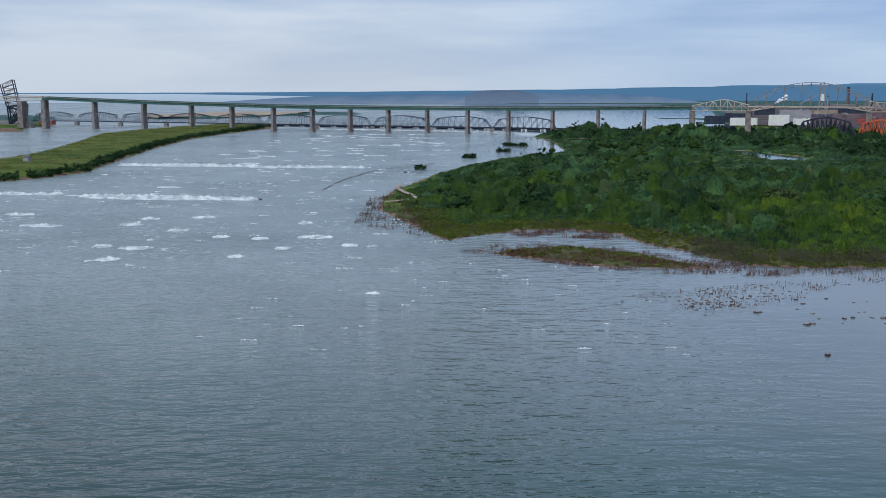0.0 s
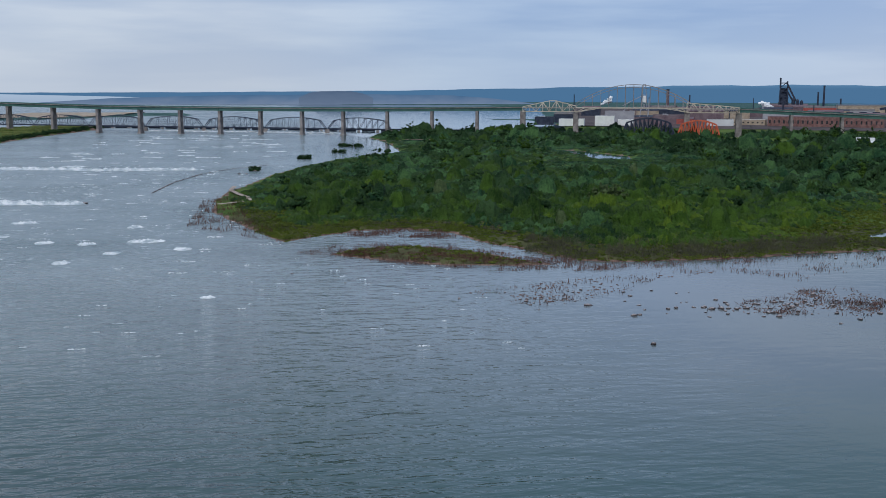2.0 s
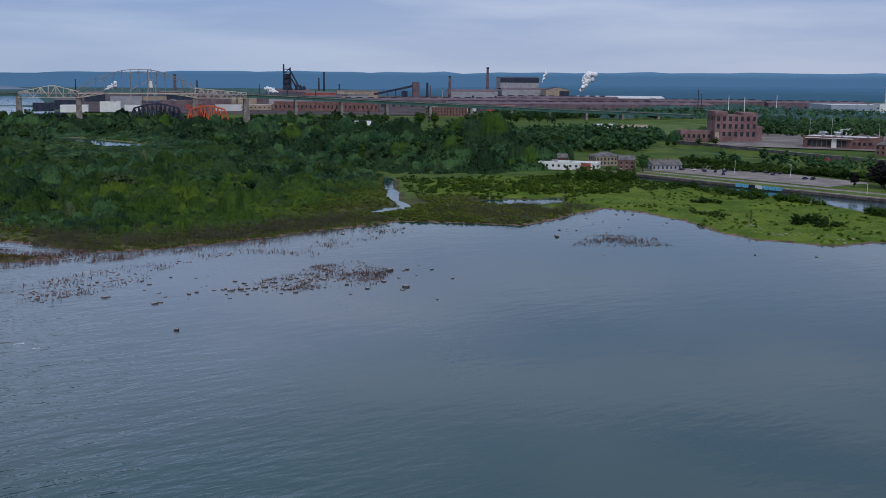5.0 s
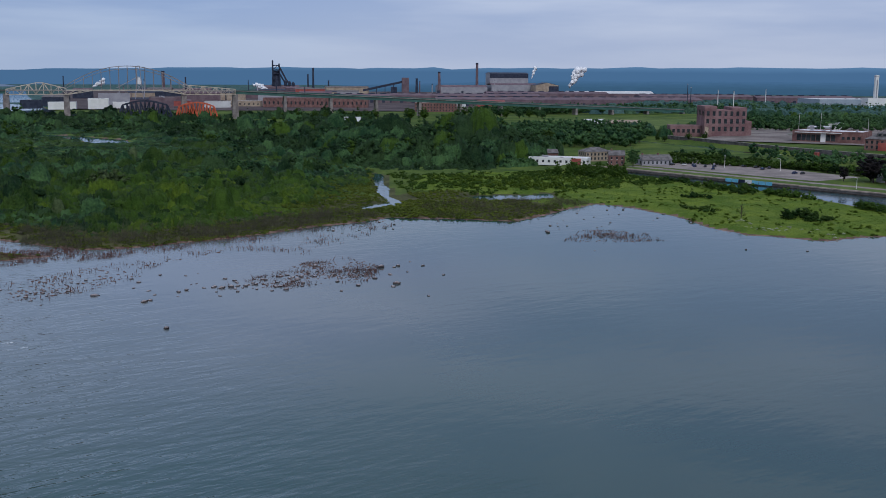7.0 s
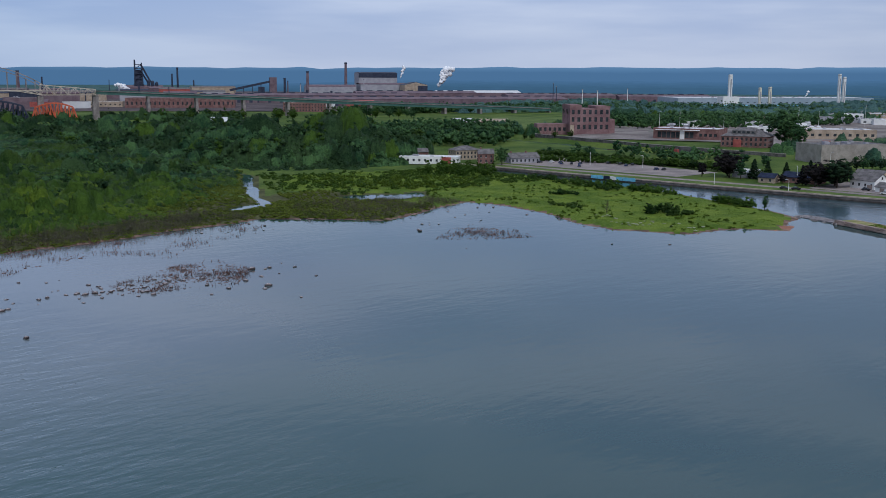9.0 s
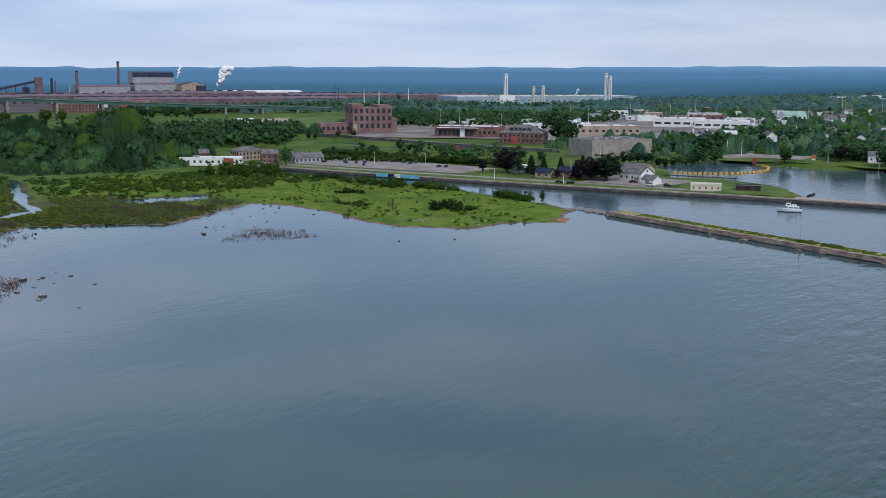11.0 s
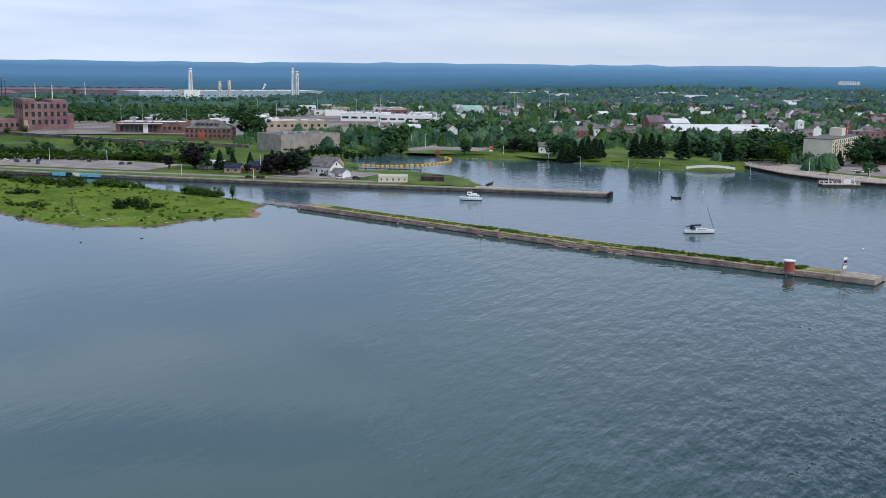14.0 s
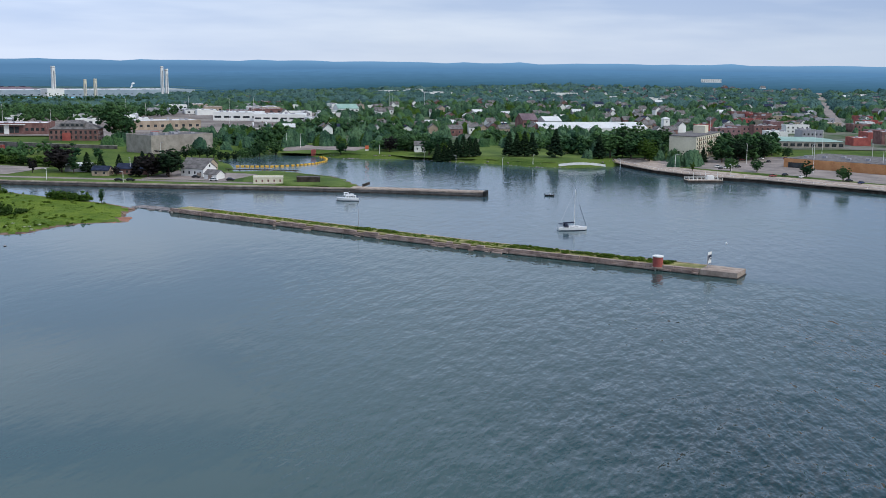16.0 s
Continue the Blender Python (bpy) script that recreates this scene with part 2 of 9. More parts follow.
    for scale, amount, turn, flat in ((0.11, 1.1, 25, 0.45), (0.36, 1.0, 82, 0.34), (0.95, 0.32, 60, 0.4)):
        mp, q, mul = n.new("ShaderNodeMapping"), n.new("ShaderNodeTexNoise"), n.new("ShaderNodeMath")
        mp.inputs["Rotation"].default_value, mp.inputs["Scale"].default_value = (0, 0, radians(turn)), (flat, 1, 1)
        q.inputs["Scale"].default_value, q.inputs["Detail"].default_value = scale, 2.0
        mul.operation = "MULTIPLY_ADD"
        mul.inputs[1].default_value = amount
        l.new(geo.outputs["Position"], mp.inputs["Vector"])
        l.new(mp.outputs["Vector"], q.inputs["Vector"])
        l.new(q.outputs["Fac"], mul.inputs[0])
        if height:
            l.new(height, mul.inputs[2])
        else:
            mul.inputs[2].default_value = 0
        height = mul.outputs["Value"]
    bp = n.new("ShaderNodeBump")
    bp.inputs["Distance"].default_value = 0.85
    l.new(math_node("MULTIPLY", chop, band(0.0, 1.0, 1.1, 2.1, rapids)), bp.inputs["Strength"])
    l.new(height, bp.inputs["Height"])
    l.new(bp.outputs["Normal"], b.inputs["Normal"])
    return m


def boulder_material():
    """Dark wet stone, whitened in spots on its upward faces."""
    m = material("pale_topped_boulder", (0.024, 0.020, 0.022), (0.13, 0.11, 0.108), 0.8, 0.9, 0.1, item=0.5)
    n, l = m.node_tree.nodes, m.node_tree.links
    b = n["Principled BSDF"]
    under = b.inputs["Base Color"].links[0].from_socket
    geo, sep, top, spots, cover, mix = (n.new("ShaderNode" + k) for k in ("NewGeometry", "SeparateXYZ", "MapRange", "TexNoise", "Math", "Mix"))
    l.new(geo.outputs["Normal"], sep.inputs["Vector"])
    top.inputs["From Min"].default_value, top.inputs["From Max"].default_value = 0.55, 0.95
    l.new(sep.outputs["Z"], top.inputs["Value"])
    spots.inputs["Scale"].default_value = 1.7
    l.new(geo.outputs["Position"], spots.inputs["Vector"])
    cover.operation, mix.data_type = "MULTIPLY", "RGBA"
    l.new(top.outputs["Result"], cover.inputs[0])
    l.new(spots.outputs["Fac"], cover.inputs[1])
    mix.inputs["B"].default_value = (0.62, 0.56, 0.56, 1)
    l.new(cover.outputs["Value"], mix.inputs["Factor"])
    l.new(under, mix.inputs["A"])
    l.new(mix.outputs["Result"], b.inputs["Base Color"])
    return m


M = {
    "water": water_material(),
    "soil": material("meadow_and_soil", (0.040, 0.080, 0.012), (0.105, 0.150, 0.026), 0.03, 0.95, 0.25, fine=0.6),
    "shore": material("shore_gravel", (0.10, 0.062, 0.05), (0.27, 0.18, 0.14), 0.2, 0.95, 0.1),
    "scrub": material("scrub_leaves", (0.011, 0.032, 0.007), (0.050, 0.090, 0.018), 0.045, 0.7, island=0.15, fine=0.16, grain=1.3),
    "meadow": material("meadow_herbs", (0.070, 0.130, 0.014), (0.168, 0.232, 0.032), 0.06, 0.8, island=0.25, fine=0.2, grain=1.6),
    "dyke_grass": material("pale_dry_meadow_grass", (0.115, 0.145, 0.034), (0.29, 0.285, 0.105), 0.03, 0.85, island=0.2, fine=0.15, grain=0.8),
    "arch": material("grey_brown_arch_steel", (0.20, 0.175, 0.18), (0.31, 0.275, 0.27), 0.1, 0.6),
    # street-tree green, lightened and blued to carry the haze over the town
    "hazed_town_leaves": material("hazed_town_tree_leaves", (0.026, 0.066, 0.042), (0.094, 0.170, 0.086), 0.03, 0.75, island=0.15, fine=0.12, grain=0.6),
    "marsh": material("marsh_leaves", (0.046, 0.072, 0.012), (0.135, 0.168, 0.026), 0.05, 0.8, island=0.6, fine=0.4, grain=1.6),
    "woods": material("woodland_leaves", (0.009, 0.027, 0.011), (0.040, 0.078, 0.028), 0.03, 0.7, island=0.15, fine=0.14, grain=0.9),
    # paler, bluer green than the near woods: distance haze put into the leaf colour
    "hazed_far_woods": material("hazed_distant_woodland_leaves", (0.034, 0.082, 0.082), (0.090, 0.165, 0.150), 0.02, 0.8, island=0.25, fine=0.06, grain=0.35),
    "street": material("street_tree_leaves", (0.016, 0.048, 0.022), (0.070, 0.140, 0.048), 0.03, 0.7, island=0.15, fine=0.12, grain=0.8),
    "lime_leaf": material("yellow_green_leaves", (0.036, 0.070, 0.008), (0.096, 0.150, 0.017), 0.2, 0.7, island=0.3, fine=0.5, grain=1.3),
    "willow": material("pale_willow_leaves", (0.038, 0.062, 0.024), (0.095, 0.130, 0.055), 0.2, 0.7, island=0.3, fine=0.5, grain=1.3),
    "brush": material("leafless_brush", (0.055, 0.058, 0.036), (0.13, 0.125, 0.085), 0.1, 0.9, island=0.6, grain=1.5),
    "canal_stone": material("dark_canal_stone", (0.07, 0.066, 0.064), (0.19, 0.175, 0.165), 0.3, 0.95, 0.05, item=0.3),
    "bark": material("bark", (0.04, 0.03, 0.025), (0.10, 0.08, 0.065), 2.0, 0.9, 0.02),
    "reed": material("dead_reed_stems", (0.055, 0.026, 0.022), (0.17, 0.095, 0.078), 0.4, 0.9, island=0.6),
    "rock": boulder_material(),
    "concrete": material("weathered_concrete", (0.25, 0.225, 0.20), (0.36, 0.33, 0.295), 0.25, 0.9, 0.04),
    "pier": material("pier_concrete", (0.17, 0.15, 0.145), (0.30, 0.27, 0.26), 0.2, 0.9, 0.05),
    "green": material("green_painted_steel", (0.030, 0.095, 0.085), (0.055, 0.14, 0.12), 0.1, 0.55, metal=0.0),
    "cream": material("cream_painted_steel", (0.46, 0.39, 0.31), (0.62, 0.55, 0.46), 0.1, 0.55),
    "dark": material("dark_riveted_steel", (0.026, 0.034, 0.058), (0.050, 0.060, 0.090), 0.2, 0.6, gloss=0.15),
    "orange": material("red_oxide_steel", (0.42, 0.07, 0.03), (0.62, 0.14, 0.06), 0.3, 0.6),
    "brick": material("old_red_brick", (0.150, 0.080, 0.074), (0.25, 0.145, 0.132), 0.25, 0.9, 0.03),
    # rust brown, made paler and more purple for the haze before the works
    "rust": material("hazed_rusted_cladding", (0.125, 0.088, 0.105), (0.195, 0.145, 0.162), 0.08, 0.8),
    "white": material("white_paint", (0.72, 0.72, 0.70), (0.80, 0.80, 0.78), 0.2, 0.7),
    "grey": material("grey_cladding", (0.29, 0.29, 0.32), (0.37, 0.37, 0.40), 0.1, 0.7),
    "roof": material("asphalt_shingle", (0.10, 0.095, 0.095), (0.20, 0.19, 0.19), 0.4, 0.9, 0.03),
    "tan": material("tan_stucco", (0.30, 0.24, 0.18), (0.45, 0.37, 0.29), 0.15, 0.85),
    "glass": material("dark_window_glass", (0.02, 0.025, 0.03), (0.05, 0.06, 0.07), 0.3, 0.08),
    "asphalt": material("worn_asphalt", (0.20, 0.175, 0.165), (0.31, 0.27, 0.25), 0.08, 0.95, 0.01),
    "grass": material("mown_grass", (0.06, 0.102, 0.022), (0.128, 0.178, 0.042), 0.05, 0.95, 0.05, fine=0.8),
    "ruin": material("sooty_brick_ruin", (0.175, 0.100, 0.104), (0.275, 0.172, 0.172), 0.12, 0.9, 0.03),
    "twigs": material("inner_twigs", (0.009, 0.024, 0.005), (0.022, 0.052, 0.010), 0.3, 0.9),
    "stone": material("old_wharf_masonry", (0.17, 0.12, 0.105), (0.42, 0.33, 0.285), 0.35, 0.95, 0.08, item=0.35),
    "coping": material("pale_coping_concrete", (0.24, 0.19, 0.16), (0.47, 0.39, 0.33), 0.4, 0.9, 0.03, item=0.3),
    "blue": material("sky_blue_paint", (0.12, 0.42, 0.60), (0.20, 0.52, 0.70), 0.4, 0.6),
    "navy": material("navy_canvas", (0.012, 0.018, 0.04), (0.03, 0.04, 0.075), 0.5, 0.85),
    "red": material("red_paint", (0.26, 0.052, 0.045), (0.38, 0.095, 0.075), 0.3, 0.6),
    "yellow": material("yellow_plastic", (0.70, 0.38, 0.02), (0.85, 0.52, 0.05), 0.3, 0.5),
    "gelcoat": material("white_gelcoat", (0.72, 0.73, 0.74), (0.82, 0.82, 0.82), 0.3, 0.25),
    "black": material("black_rubber", (0.012, 0.012, 0.013), (0.03, 0.03, 0.03), 0.5, 0.8),
    "timber": material("tarred_timber", (0.03, 0.025, 0.022), (0.08, 0.065, 0.055), 0.4, 0.9, 0.03),
    "green_roof": material("pale_green_metal_roof", (0.20, 0.34, 0.29), (0.30, 0.44, 0.38), 0.1, 0.5),
    "metal_roof": material("pale_membrane_roof", (0.56, 0.57, 0.58), (0.65, 0.66, 0.66), 0.08, 0.7),
    "car_blue": material("blue_car_paint", (0.02, 0.03, 0.09), (0.03, 0.05, 0.14), 0.5, 0.25),
    "car_dark": material("dark_car_paint", (0.015, 0.015, 0.018), (0.03, 0.03, 0.035), 0.5, 0.25),
    "steam": material("white_steam", (0.80, 0.82, 0.85), (0.90, 0.91, 0.92), 0.02, 1.0),
    "blue_grey": material("blue_grey_cladding", (0.26, 0.33, 0.39), (0.33, 0.40, 0.46), 0.05, 0.6),
    "cinder": material("rusty_cinder_yard", (0.055, 0.045, 0.048), (0.12, 0.095, 0.095), 0.02, 0.95, 0.1, fine=0.2),
    "gravel": material("yard_gravel", (0.14, 0.12, 0.11), (0.27, 0.24, 0.22), 0.03, 0.95, 0.1, fine=0.4),
    "conifer": material("spruce_needles", (0.008, 0.020, 0.012), (0.025, 0.050, 0.022), 0.1, 0.75, island=0.5, grain=1.5),
    "copper_beech": material("dark_purple_leaves", (0.008, 0.008, 0.010), (0.030, 0.026, 0.026), 0.1, 0.7, island=0.5, grain=1.5),
    "bright_leaf": material("fresh_green_leaves", (0.022, 0.052, 0.008), (0.064, 0.118, 0.018), 0.2, 0.7, island=0.5, grain=1.3),
    "orange_wall": material("orange_tan_block_wall", (0.42, 0.20, 0.09), (0.55, 0.29, 0.14), 0.2, 0.85, 0.02),
    "cream_wall": material("cream_render", (0.60, 0.56, 0.44), (0.70, 0.66, 0.53), 0.1, 0.8),
    "dry_grass": material("dry_grassy_earth", (0.15, 0.155, 0.055), (0.32, 0.295, 0.13), 0.25, 0.95, 0.1, fine=1.2),
    "town_ground": material("town_streets_and_gardens", (0.045, 0.085, 0.022), (0.19, 0.18, 0.165), 0.02, 0.95, 0.05, fine=0.09),
    "mud": material("marsh_mud_and_litter", (0.048, 0.054, 0.022), (0.105, 0.108, 0.042), 0.08, 0.95, 0.1, fine=0.6),
    "umbels": material("pale_flower_heads", (0.16, 0.22, 0.08), (0.46, 0.48, 0.36), 0.3, 0.9, island=0.8),
    "red_sand": material("red_sand", (0.26, 0.12, 0.08), (0.36, 0.18, 0.125), 0.2, 0.95, 0.05),
    "shoal": material("red_brown_shoal_stones", (0.06, 0.036, 0.034), (0.22, 0.15, 0.13), 0.5, 0.9, island=0.8),
    "rubble": material("grey_rubble", (0.14, 0.125, 0.125), (0.33, 0.31, 0.31), 0.5, 0.9, 0.05, item=0.4),
    "foam": material("white_water", (0.30, 0.37, 0.41), (0.86, 0.88, 0.89), 0.25, 0.6, fine=1.2),
}


# ---- building helpers ----
class Solid:
    """Collects corners and faces of one mesh."""

    def __init__(self):
        self.v, self.f = [], []

    def add(self, verts, faces):
        k = len(self.v)
        self.v += [tuple(q) for q in verts]
        self.f += [tuple(i + k for i in q) for q in faces]
        return self

    def box(self, x0, y0, z0, x1, y1, z1):
        return self.add([(x, y, z) for z in (z0, z1) for x, y in ((x0, y0), (x1, y0), (x1, y1), (x0, y1))],
                        [(3, 2, 1, 0), (4, 5, 6, 7), (0, 1, 5, 4), (1, 2, 6, 5), (2, 3, 7, 6), (3, 0, 4, 7)])

    def taper(self, x0, y0, z0, x1, y1, z1, inset):
        a = [(x0, y0, z0), (x1, y0, z0), (x1, y1, z0), (x0, y1, z0)]
        b = [(x0 + inset, y0 + inset, z1), (x1 - inset, y0 + inset, z1), (x1 - inset, y1 - inset, z1), (x0 + inset, y1 - inset, z1)]
        return self.add(a + b, [(3, 2, 1, 0), (4, 5, 6, 7), (0, 1, 5, 4), (1, 2, 6, 5), (2, 3, 7, 6), (3, 0, 4, 7)])

    def beam(self, p, q, w, h=None):
        """A square bar from p to q."""
        p, q, h = Vector(p), Vector(q), h or w
        ahead = (q - p).normalized()
        side = ahead.cross(Vector((0, 0, 1)))
        side = side.normalized() if side.length > 1e-3 else Vector((1, 0, 0))
        up = side.cross(ahead)
        c = [e + side * (w / 2 * i) + up * (h / 2 * j) for e in (p, q) for i, j in ((-1, -1), (1, -1), (1, 1), (-1, 1))]
        return self.add(c, [(0, 1, 2, 3), (7, 6, 5, 4), (0, 4, 5, 1), (1, 5, 6, 2), (2, 6, 7, 3), (3, 7, 4, 0)])

    def tube(self, x, y, z0, z1, r0, r1=None, sides=12):
        r1 = r0 if r1 is None else r1
        ring = [(math.cos(2 * math.pi * i / sides), math.sin(2 * math.pi * i / sides)) for i in range(sides)]
        v = [(x + r0 * a, y + r0 * b, z0) for a, b in ring] + [(x + r1 * a, y + r1 * b, z1) for a, b in ring]
        return self.add(v, [(i, (i + 1) % sides, sides + (i + 1) % sides, sides + i) for i in range(sides)]
                        + [tuple(range(sides))[::-1], tuple(range(sides, 2 * sides))])

    def gable(self, x0, y0, x1, y1, z0, z1, over=0.4, thick=0.25):
        """A pitched roof with its ridge along x, with eaves and thickness."""
        ym, x0, x1, ya, yb = (y0 + y1) / 2, x0 - over, x1 + over, y0 - over, y1 + over
        zo = z0 - (z1 - z0) * over / max(0.1, (y1 - y0) / 2)
        a = [(ya, zo), (ym, z1), (yb, zo), (yb, zo + thick), (ym, z1 + thick), (ya, zo + thick)]
        v = [(x, y, z) for x in (x0, x1) for y, z in a]
        return self.add(v, [(0, 1, 7, 6), (1, 2, 8, 7), (2, 3, 9, 8), (3, 4, 10, 9), (4, 5, 11, 10), (5, 0, 6, 11),
                            (5, 4, 1, 0), (4, 3, 2, 1), (6, 7, 10, 11), (7, 8, 9, 10)])

    def hip(self, x0, y0, x1, y1, z0, z1, over=0.5):
        x0, y0, x1, y1 = x0 - over, y0 - over, x1 + over, y1 + over
        r = min(x1 - x0, y1 - y0) / 2
        if x1 - x0 >= y1 - y0:
            a, b = (x0 + r, (y0 + y1) / 2, z1), (x1 - r, (y0 + y1) / 2, z1)
            f = [(0, 1, 5, 4), (1, 2, 5), (2, 3, 4, 5), (3, 0, 4)]
        else:
            a, b = ((x0 + x1) / 2, y0 + r, z1), ((x0 + x1) / 2, y1 - r, z1)
            f = [(0, 1, 4), (1, 2, 5, 4), (2, 3, 5), (3, 0, 4, 5)]
        return self.add([(x0, y0, z0), (x1, y0, z0), (x1, y1, z0), (x0, y1, z0), a, b], f + [(3, 2, 1, 0)])

    def walls(self, x0, y0, x1, y1, z0, z1, ridge=0.0):
        """A closed block; with ridge, its end walls (x) run up to gable points."""
        self.box(x0, y0, z0, x1, y1, z1)
        if ridge:
            ym = (y0 + y1) / 2
            self.add([(x0, y0, z1), (x0, y1, z1), (x0, ym, ridge), (x1, y0, z1), (x1, y1, z1), (x1, ym, ridge)], [(0, 2, 1), (3, 4, 5), (0, 3, 5, 2), (1, 2, 5, 4)])
        return self

    def mesh(self, name, mat):
        me = bpy.data.meshes.new(name)
        me.from_pydata(self.v, [], self.f)
        me.materials.append(mat)
        me.update()
        return me


def part(name, solid, mat, parent, label=""):
    ob = new(name, solid.mesh(name, mat) if isinstance(solid, Solid) else solid)
    ob.parent = parent
    return tagged(ob, label)


def thing(name, label, category, m=None, group="", kind=""):
    ob = new(name)
    ob.empty_display_size = 0.5
    if m is not None:
        ob.matrix_world = m
    return tagged(ob, label, category, group, kind)


def single(name, solid, mat, label, category, m=None, group="", kind=""):
    ob = new(name, solid.mesh(name, mat) if isinstance(solid, Solid) else solid)
    if m is not None:
        ob.matrix_world = m
    return tagged(ob, label, category, group, kind)


def rapid_mesh(name, verts, faces, mat):
    """A mesh from numpy arrays: verts (n, 3), faces (m, 3) or (m, 4)."""
    me = bpy.data.meshes.new(name)
    k = faces.shape[1]
    me.vertices.add(len(verts))
    me.vertices.foreach_set("co", verts.astype(np.float32).ravel())
    me.loops.add(faces.size)
    me.loops.foreach_set("vertex_index", faces.astype(np.int32).ravel())
    me.polygons.add(len(faces))
    me.polygons.foreach_set("loop_start", np.arange(len(faces), dtype=np.int32) * k)
    me.update(calc_edges=True)
    me.materials.append(mat)
    return me


# ---- the lie of the land ----
def inside(poly, x, y):
    poly = np.asarray(poly, float)
    hit = np.zeros(x.shape, bool)
    for (x0, y0), (x1, y1) in zip(poly, np.roll(poly, -1, 0)):
        if y0 != y1:
            hit ^= ((y0 > y) != (y1 > y)) & (x < (x1 - x0) * (y - y0) / (y1 - y0) + x0)
    return hit


def edge_distance(poly, x, y):
    """Metres to the outline, positive inside."""
    poly = np.asarray(poly, float)
    best = np.full(x.shape, 1e9)
    for a, b in zip(poly, np.roll(poly, -1, 0)):
        d = b - a
        s = np.clip(((x - a[0]) * d[0] + (y - a[1]) * d[1]) / max(1e-9, d @ d), 0, 1)
        best = np.minimum(best, (x - a[0] - s * d[0]) ** 2 + (y - a[1] - s * d[1]) ** 2)
    best = np.sqrt(best)
    return np.where(inside(poly, x, y), best, -best)


def wobble(x, y, size, seed=0.0):
    """Soft unevenness between -1 and 1, with features of about that many metres."""
    x, y = x / size, y / size
    s = np.sin(x * 1.7 + 1.3 * np.sin(y * 1.1 + seed) + seed) + np.sin(y * 1.9 + 1.7 * np.sin(x * 0.8 + seed * 2) + seed * 3)
    s = s + 0.6 * np.sin(x * 3.9 + y * 2.3 + 2 * np.sin(y * 2.7 - x + seed)) + 0.5 * np.sin(y * 5.1 - x * 3.3 + 1.5 * np.sin(x * 3.1 + seed * 5))
    return s / 3.1


# the main land: the scrubby island, the meadow spit, the canal bank, the town and the works behind
ISLAND_SHORE = [(-20, 476), (-32, 520), (-34, 570), (-30, 620), (-22, 650), (-6, 738), (21, 825), (46, 891), (90, 943), (117, 1001), (123, 1195),
                (112, 1292), (125, 1371), (170, 1440), (260, 1490), (400, 1540)]
WORKS_SHORE = [(455, 1620), (500, 1960), (420, 2080), (450, 2110), (545, 2090), (620, 2400), (850, 3350), (760, 4000), (-100, 4250), (-800, 4350), (-1000, 4900)]
FAR_EDGE = [(0, 5200), (3000, 4600), (5200, 2500), (5200, -2500), (2500, -4600), (900, -1200), (480, -300)]
TOWN_SHORE = [(560, -130), (586, -91), (607, -64), (616, -37), (627, -20), (646, -2), (668, 10), (690, 22), (674, 36), (668, 51), (663, 68),
              (675, 106), (691, 148), (689, 179), (687, 207), (692, 230), (712, 262), (688, 284), (630, 279), (597, 251), (556, 237),
              (568, 209), (548, 170), (513, 147), (503, 141), (502, 80), (496, 80), (493, 141), (489, 184), (482, 234), (475, 309), (471, 375), (468, 450), (466, 480)]
SPIT_SHORE = [(463, 470), (462, 444), (459, 416), (452, 368), (452, 330), (442, 294), (431, 264), (421, 238), (413, 223), (404, 213), (392, 211), (381, 207), (371, 197), (366, 204), (362, 214),
              (351, 219), (333, 220), (321, 245), (322, 264), (333, 284), (341, 311), (343, 337), (339, 347), (303, 334), (289, 328), (271, 323), (251, 346)]
BAY_SHORE = [(233, 361), (219, 355), (197, 356), (169, 349), (150, 347), (127, 345), (104, 351), (96, 367), (88, 386), (79, 400),
             (73, 427), (52, 444), (30, 439), (17, 427), (10, 419), (2, 411), (-7, 437)]
MAIN_LAND = ISLAND_SHORE + WORKS_SHORE + FAR_EDGE + TOWN_SHORE + SPIT_SHORE + BAY_SHORE
ISLET = [(17, 378), (29, 390), (50, 394), (72, 376), (85, 357), (94, 345), (78, 343), (55, 349), (38, 361)]
DYKE = [(-250, 1622), (-266, 1578), (-290, 1402), (-302, 1247), (-292, 1069), (-277, 912), (-258, 757), (-272, 705), (-289, 679), (-330, 600), (-420, 520),
        (-480, 560), (-420, 700), (-365, 845), (-373, 953), (-400, 1115), (-440, 1320), (-425, 1443), (-395, 1600), (-340, 1690), (-280, 1680)]
WEST_BANK = [(-600, 1500), (-655, 1640), (-640, 1720), (-700, 1830), (-760, 1980), (-800, 2200), (-1400, 2600), (-2000, 2200), (-1200, 1200)]
TAN_SPIT = [(-560, 2050), (-450, 2150), (-330, 2350), (-180, 2480), (-300, 2560), (-560, 2500), (-650, 2250)]
CREEK = [(332, 530), (335, 524), (304, 473), (289, 446), (275, 424), (271, 410), (267, 400), (256, 391), (246, 388), (238, 392), (246, 398), (261, 404), (267, 414), (280, 442), (299, 475)]
POND = [(300, 397), (312, 403), (323, 400), (336, 389), (352, 393), (342, 378), (325, 376), (310, 381)]
SLOUGH = [(256, 1035), (288, 1005), (301, 950), (313, 905), (302, 866), (276, 870), (279, 930), (264, 985)]
BACK_POOL = [(150, 1250), (215, 1240), (190, 1180), (140, 1190)]
POWER_CANAL = [(640, 700), (700, 668), (690, 571), (664, 504), (676, 440), (660, 430), (640, 500), (660, 570), (668, 640), (630, 680)]


SPIT_GROUND = [(312, 400), (310, 320), (316, 240), (330, 215), (400, 205), (450, 290), (465, 440), (450, 480), (345, 500), (300, 440)]


